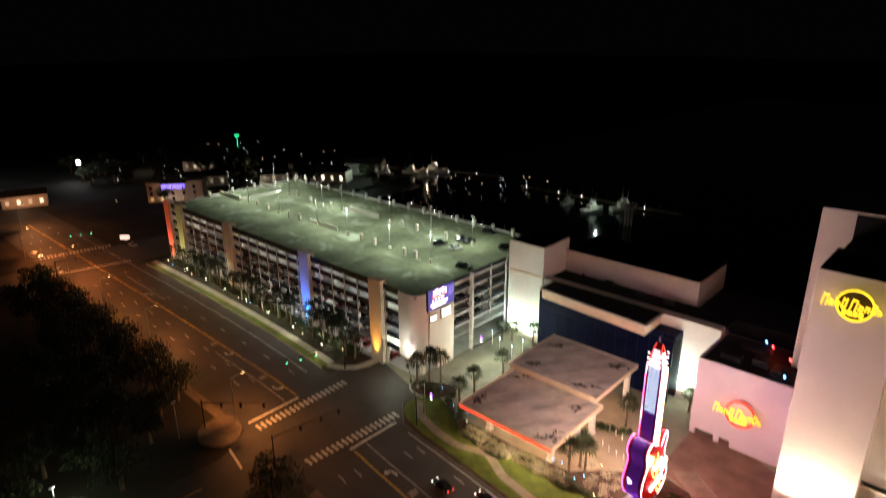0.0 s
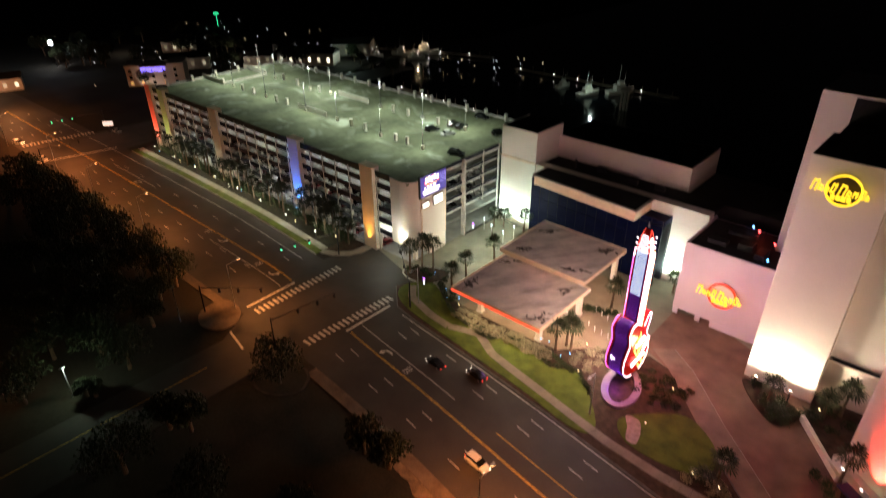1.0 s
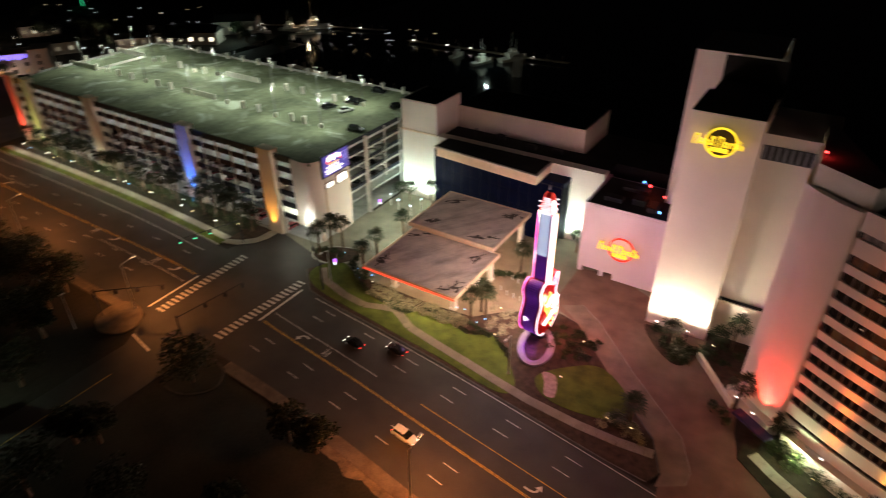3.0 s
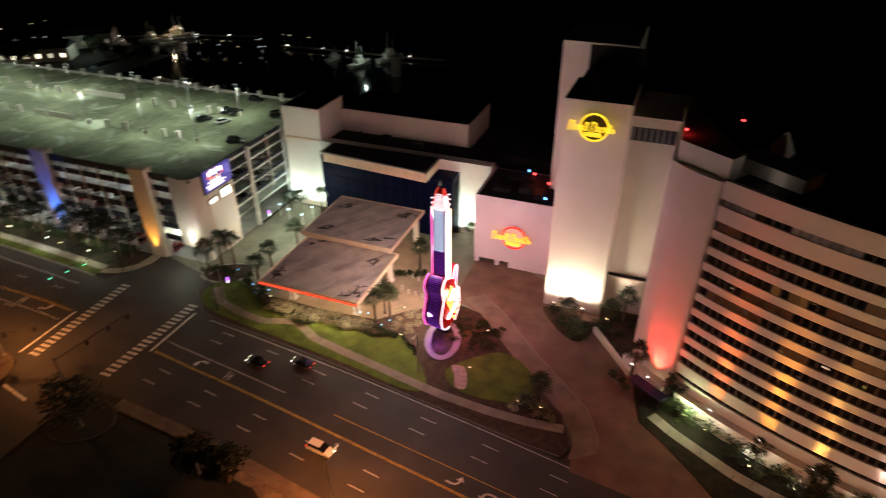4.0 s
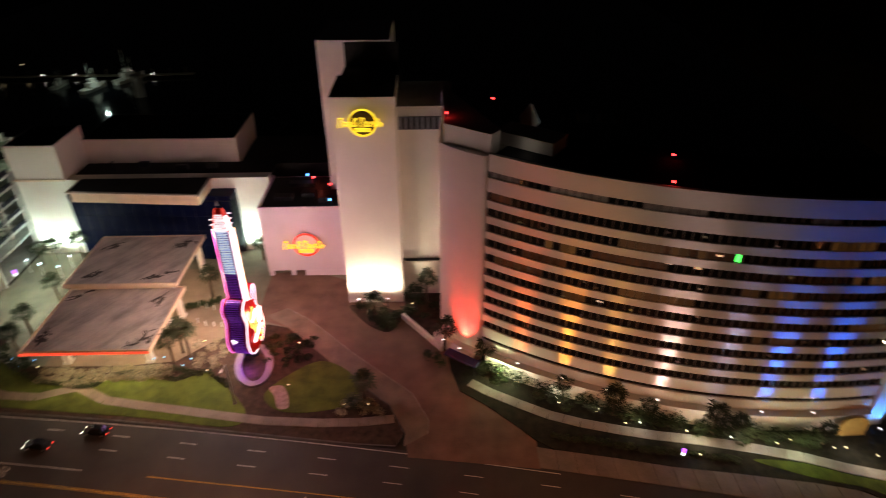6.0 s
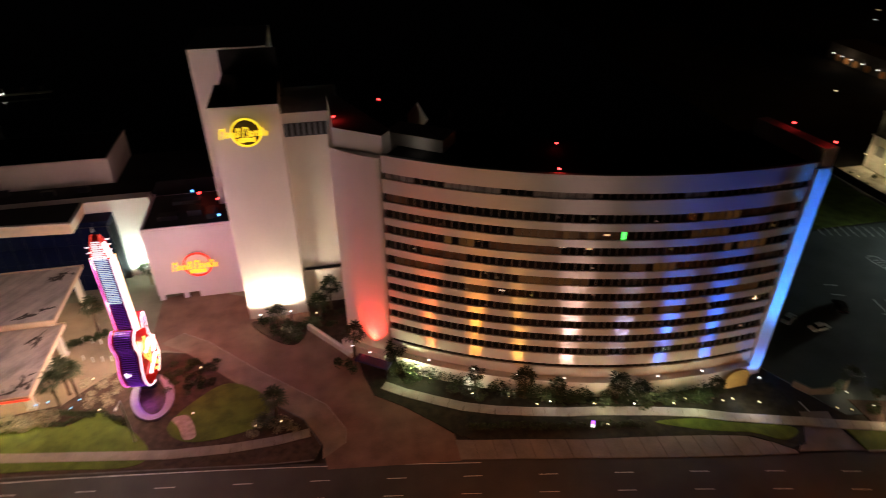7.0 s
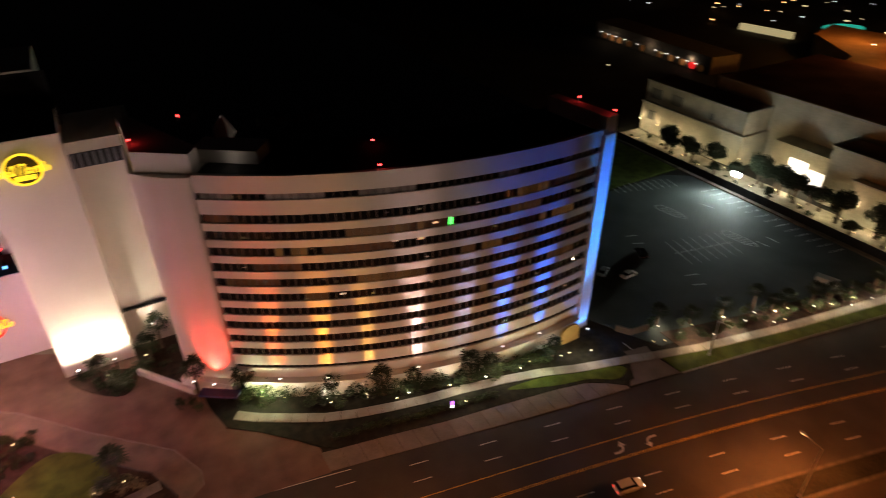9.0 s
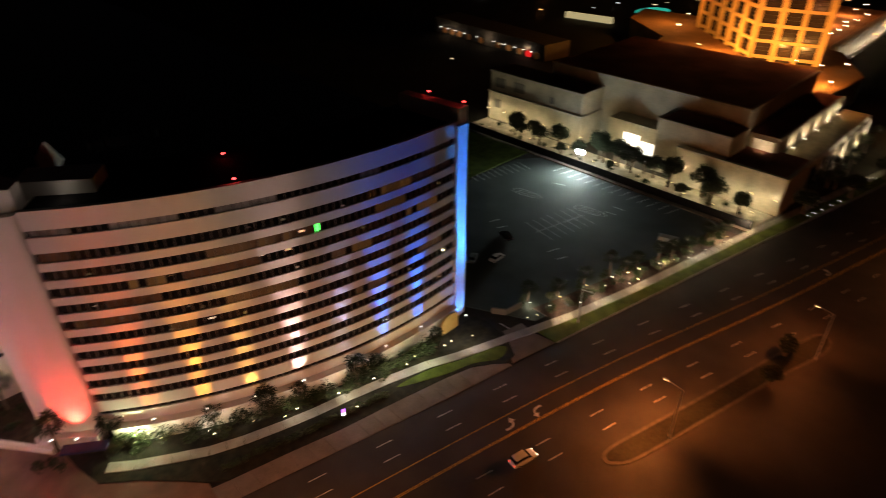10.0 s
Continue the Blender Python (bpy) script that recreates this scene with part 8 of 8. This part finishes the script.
for y in (250, 222, 194):
    lamp("POINT", (247.5, y, 4.5), 190, (1.0, 0.75, 0.5), size=0.3)
pool = thing("pool_terrace", (392, 205, 0), "teal swimming pool between low walls", "pool")
bm = bmesh.new()
prism(bm, blob([(-14, 4), (-4, 10), (10, 8), (14, -2), (2, -9), (-10, -6)]), 0.1, 0.4)
# water and wall glow by themselves in place of the lamps lighting them
part("water", bm, glow("teal_pool", (0.03, 0.6, 0.42), 0.55), pool)
bm = bmesh.new()
prism(bm, [(-55, 30.5), (-51, -0.1), (-48, 0.5), (-52, 31)], 0, 3.4)
part("lit_wall", bm, glow("self_glowing_cream_wall", (0.95, 0.8, 0.4), 0.4, (0.6, 0.5, 0.3)), pool)

# ---------------------------------------------------------------- marina and town
def boat(x, y, turn, s, label):
    t = thing("boat", (x, y, 0), label, "boat", "moored boats")
    bm = bmesh.new()
    secs = []
    for px, w, zt in ((-6, 1.9, 1.5), (-3, 2.2, 1.5), (2, 2.1, 1.7), (5, 1.2, 2.1), (7, 0.08, 2.5)):
        secs.append([(px, -w, zt), (px, -w * 0.6, -0.1), (px, w * 0.6, -0.1), (px, w, zt)])
    loft(bm, secs)
    part("hull", bm, M_WHITE, t)
    bm = bmesh.new()
    box(bm, -2.5, -1.4, 1.4, 2.2, 1.4, 3.8, 0.15)
    box(bm, -1.0, -1.1, 3.8, 1.4, 1.1, 5.2, 0.15)
    part("cabin", bm, M_WHITE, t)
    for px, h in ((-1, 12), (1.6, 9)):
        bm = bmesh.new()
        cyl(bm, (px, 0, 3), (px + 0.5, 0, h), 0.1, 0.05, 6)
        part("mast", bm, M_WHITE, t)
    bm = bmesh.new()
    box(bm, 1.5, -0.4, 3.9, 1.9, 0.4, 4.2, 0.04)
    part("deck_lamp", bm, G_LENS, t)
    t.matrix_basis = frame_of((x, y, -0.1), turn, s)


for x, y, turn, s in ((-145, 266, 70, 1.0), (-135, 279, 60, 1.15), (-162, 271, 80, 0.75), (-268, 282, 30, 1.3), (-276, 270, 20, 1.0), (-262, 268, 40, 0.8), (-285, 258, 10, 0.7)):
    boat(x, y, turn, s, "white fishing boat moored at the pier")


def pier(pts, label):
    t = thing("pier", (0, 0, 0), label, "pier", "piers")
    for p, q in zip(pts, pts[1:]):
        p, q = Vector(p), Vector(q)
        side = Vector((-(q - p).y, (q - p).x)).normalized() * 1.3
        bm = bmesh.new()
        prism(bm, [tuple(p - side), tuple(q - side), tuple(q + side), tuple(p + side)], 0.9, 1.2)
        part("deck", bm, M_TAN, t)
        n = int((q - p).length / 6)
        for k in range(n):
            c = p.lerp(q, (k + 0.5) / n)
            bm = bmesh.new()
            cyl(bm, (c.x + side.x, c.y + side.y, -0.2), (c.x + side.x, c.y + side.y, 3.6), 0.22, 0.2, 7)
            part("mooring_post", bm, M_BARK, t)
            if k % 3 == 0:
                bm = bmesh.new()
                cyl(bm, (c.x, c.y, 1.2), (c.x, c.y, 2.0), 0.15, 0.15, 6)
                part("pier_lamp", bm, G_LENS, t)


pier([(-222, 214), (-190, 209), (-153, 207.7)], "dark wooden pier with small lamps")
pier([(-200, 283), (-165, 284), (-130, 284), (-108, 286)], "dark wooden pier with moored boats")
pier([(-300, 268), (-262, 286), (-225, 296)], "lit wooden pier of the marina")
bm = bmesh.new()
for k in range(4):
    box(bm, -122.5 + k * 0.9, 255 + k % 2, -0.2, -121.9 + k * 0.9, 256 + k % 2, 9)
box(bm, -123, 254.5, 8.4, -118.5, 258, 9.2)
solid("boat_hoist", bm, M_WHITE, "white steel boat hoist frame at the quay", "hoist")
lamp("POINT", (-140, 262, 9), 1300, COOL, size=0.4)
lamp("POINT", (-268, 276, 9), 1000, WARM, size=0.4)
lamp("POINT", (-282, 233, 8), 1500, COOL, size=0.4)
for x, y in ((-294, 246), (-285, 240), (-276, 237), (-262, 234), (-250, 236), (-243, 231), (-256, 246)):
    ob = copy_thing(OAKS[1], frame_of((x, y, -0.15), rnd.uniform(0, 360)))
    k = rnd.uniform(0.7, 1.1)
    ob.scale = (k, k, k)


def house(x, y, w, d, h, turn, lit, label):
    t = thing("house", (x, y, 0), label, "building", "far buildings")
    bm = bmesh.new()
    box(bm, -w / 2, -d / 2, 0, w / 2, d / 2, h, 0.05)
    part("wall", bm, M_CREAM, t)
    bm = bmesh.new()
    pts = [(-d / 2 - 0.6, h), (d / 2 + 0.6, h), (0, h + d * 0.25)]
    a = [bm.verts.new((-w / 2 - 0.5, yy, zz)) for yy, zz in pts]
    b = [bm.verts.new((w / 2 + 0.5, yy, zz)) for yy, zz in pts]
    bm.faces.new(a)
    bm.faces.new(b[::-1])
    for i in range(3):
        bm.faces.new((a[i], a[(i + 1) % 3], b[(i + 1) % 3], b[i]))
    part("roof", bm, M_ROOF, t)
    n = max(2, int(w / 5))
    for i in range(n):
        bm = bmesh.new()
        px = -w / 2 + (i + 0.5) * w / n
        box(bm, px - 0.8, -d / 2 - 0.1, 2.0, px + 0.8, -d / 2 - 0.02, 4.0, 0.02)
        part("window", bm, glow("far_window", (1.0, 0.9, 0.65), lit * (0.4 + 0.9 * (i % 2))), t)
    t.matrix_basis = frame_of((x, y, -0.1), turn)


house(-303, 221, 34, 12, 6.5, 31, 2.4, "low lit marina building with bright windows")
house(-300, 252, 22, 12, 7, 42, 0.1, "low dark marina building by the water")
house(-334, 226, 12, 8, 6, 42, 1.2, "low lit marina shop with bright windows")
house(-303, 262, 14, 9, 7, 30, 0.6, "low lit boat shed by the marina")
house(-372, 82, 20, 10, 6, 72, 0.9, "small roadside building with lit porch")
t = thing("roadside_sign", (-264, 90, 0), "white glowing roadside sign on a post", "sign")
bm = bmesh.new()
box(bm, -0.4, -0.2, 0, 0.4, 0.2, 3, 0.03)
part("post", bm, M_DARK, t)
bm = bmesh.new()
box(bm, -1.9, -0.3, 3, 1.9, 0.3, 4.6, 0.05)
part("face", bm, glow("white_sign", (1.0, 0.85, 0.75), 0.9), t)
t.rotation_euler.z = radians(50)
t = thing("green_sign", (-452, 250, 0), "green glowing sign far away", "sign")
bm = bmesh.new()
box(bm, -1.8, -0.4, 8, 1.8, 0.4, 9.4, 0.05)
box(bm, -0.3, -0.3, 0, 0.3, 0.3, 7)
part("face", bm, glow("green_sign_face", (0.05, 1.0, 0.4), 0.9), t)
t.rotation_euler.z = radians(60)
for x, y, h in ((-405, 120, 12), (-446, 70, 12)):
    t = thing("floodlight_mast", (x, y, 0), "far white floodlight mast over a dark field", "floodlight mast", "far floodlights")
    bm = bmesh.new()
    cyl(bm, (0, 0, 0), (0, 0, h), 0.2, 0.12, 6)
    part("pole", bm, M_DARK, t)
    # ball sized to the round glare about the lamp, far bigger than its lens
    bm = bmesh.new()
    bmesh.ops.create_icosphere(bm, subdivisions=2, radius=1.2, matrix=Matrix.Translation((0, 0, h + 0.8)))
    part("lens", bm, glow("far_lens_glare", (0.9, 0.95, 1.0), 40), t)
    lamp("POINT", (x + 3, y - 2, h - 2), 2500, (0.9, 0.95, 1.0), size=0.5)

# dark trees of the town, dim houses among them
for i in range(46):
    x, y = rnd.uniform(-450, -285), rnd.uniform(118, 215)
    if y < 128 - (x + 285) * 0.02 and x > -300:
        continue
    ob = copy_thing(OAKS[0 if i % 2 else 1], frame_of((x, y, -0.2), rnd.uniform(0, 360)))
    k = rnd.uniform(0.8, 1.3)
    ob.scale = (k, k, k)
for x, y, p in ((-330, 150, 500), (-372, 176, 700), (-352, 200, 500), (-410, 160, 700), (-318, 186, 500)):
    lamp("POINT", (x, y, 7), p, (1.0, 0.85, 0.66), size=0.4)
house(-345, 168, 24, 10, 6, 62, 0.25, "low dim house among dark trees")
house(-392, 188, 20, 9, 6, 58, 0.5, "low dim house among dark trees")
house(-322, 200, 16, 9, 5, 50, 0.3, "low dim house among dark trees")
lamp("POINT", (-360, 77, 6), 600, (1.0, 0.6, 0.36), size=0.4)

# scattered far lights of town and coast
rf = random.Random(21)
bm = bmesh.new()
bm2 = bmesh.new()
bm3 = bmesh.new()
for i in range(34):
    x, y = rf.uniform(-450, -300), rf.uniform(110, 270)
    k = rf.choice((bm, bm, bm2))
    s = rf.uniform(0.15, 0.3)
    z = rf.uniform(2, 9)
    box(k, x - s, y - s, z, x + s, y + s, z + s * 2)
for i in range(34):
    x = rf.uniform(335, 470)
    y = 400 - 0.55 * x + rf.uniform(20, 130)
    k = rf.choice((bm, bm2, bm2, bm3))
    r = rf.uniform(0.3, 0.75)
    z = rf.uniform(2, 6)
    box(k, x - r, y - r, z, x + r, y + r, z + r)
for x, y in ((256, 261), (249, 190), (246, 210), (260, 207), (278, 246), (209, 208)):
    box(bm2, x - 0.3, y - 0.3, 3.6, x + 0.3, y + 0.3, 4.1)
for i in range(24):
    x, y = rf.uniform(340, 560), rf.uniform(60, 150)
    box(bm3, x - 0.45, y - 0.45, 8, x + 0.45, y + 0.45, 8.6)
for i in range(34):
    f = rf.random()
    x, y = -345 + 150 * f + rf.uniform(-22, 22), 228 + 62 * f + rf.uniform(-14, 14)
    r = rf.uniform(0.12, 0.3)
    z = rf.uniform(1.5, 5)
    box(rf.choice((bm, bm, bm2)), x - r, y - r, z, x + r, y + r, z + r * 1.6)
tagged(new("far_lights", finish("far_lights", bm, glow("far_white", (0.95, 0.97, 1.0), 0.9))), "scattered white lights of the far town", "far lights", kind="stuff")
tagged(new("far_lights", finish("far_lights", bm2, glow("far_warm", (1.0, 0.75, 0.4), 1.0))), "scattered warm lights of the far town", "far lights", kind="stuff")
tagged(new("far_lights", finish("far_lights", bm3, glow("far_orange", (1.0, 0.45, 0.15), 4))), "scattered orange lights of the far town", "far lights", kind="stuff")
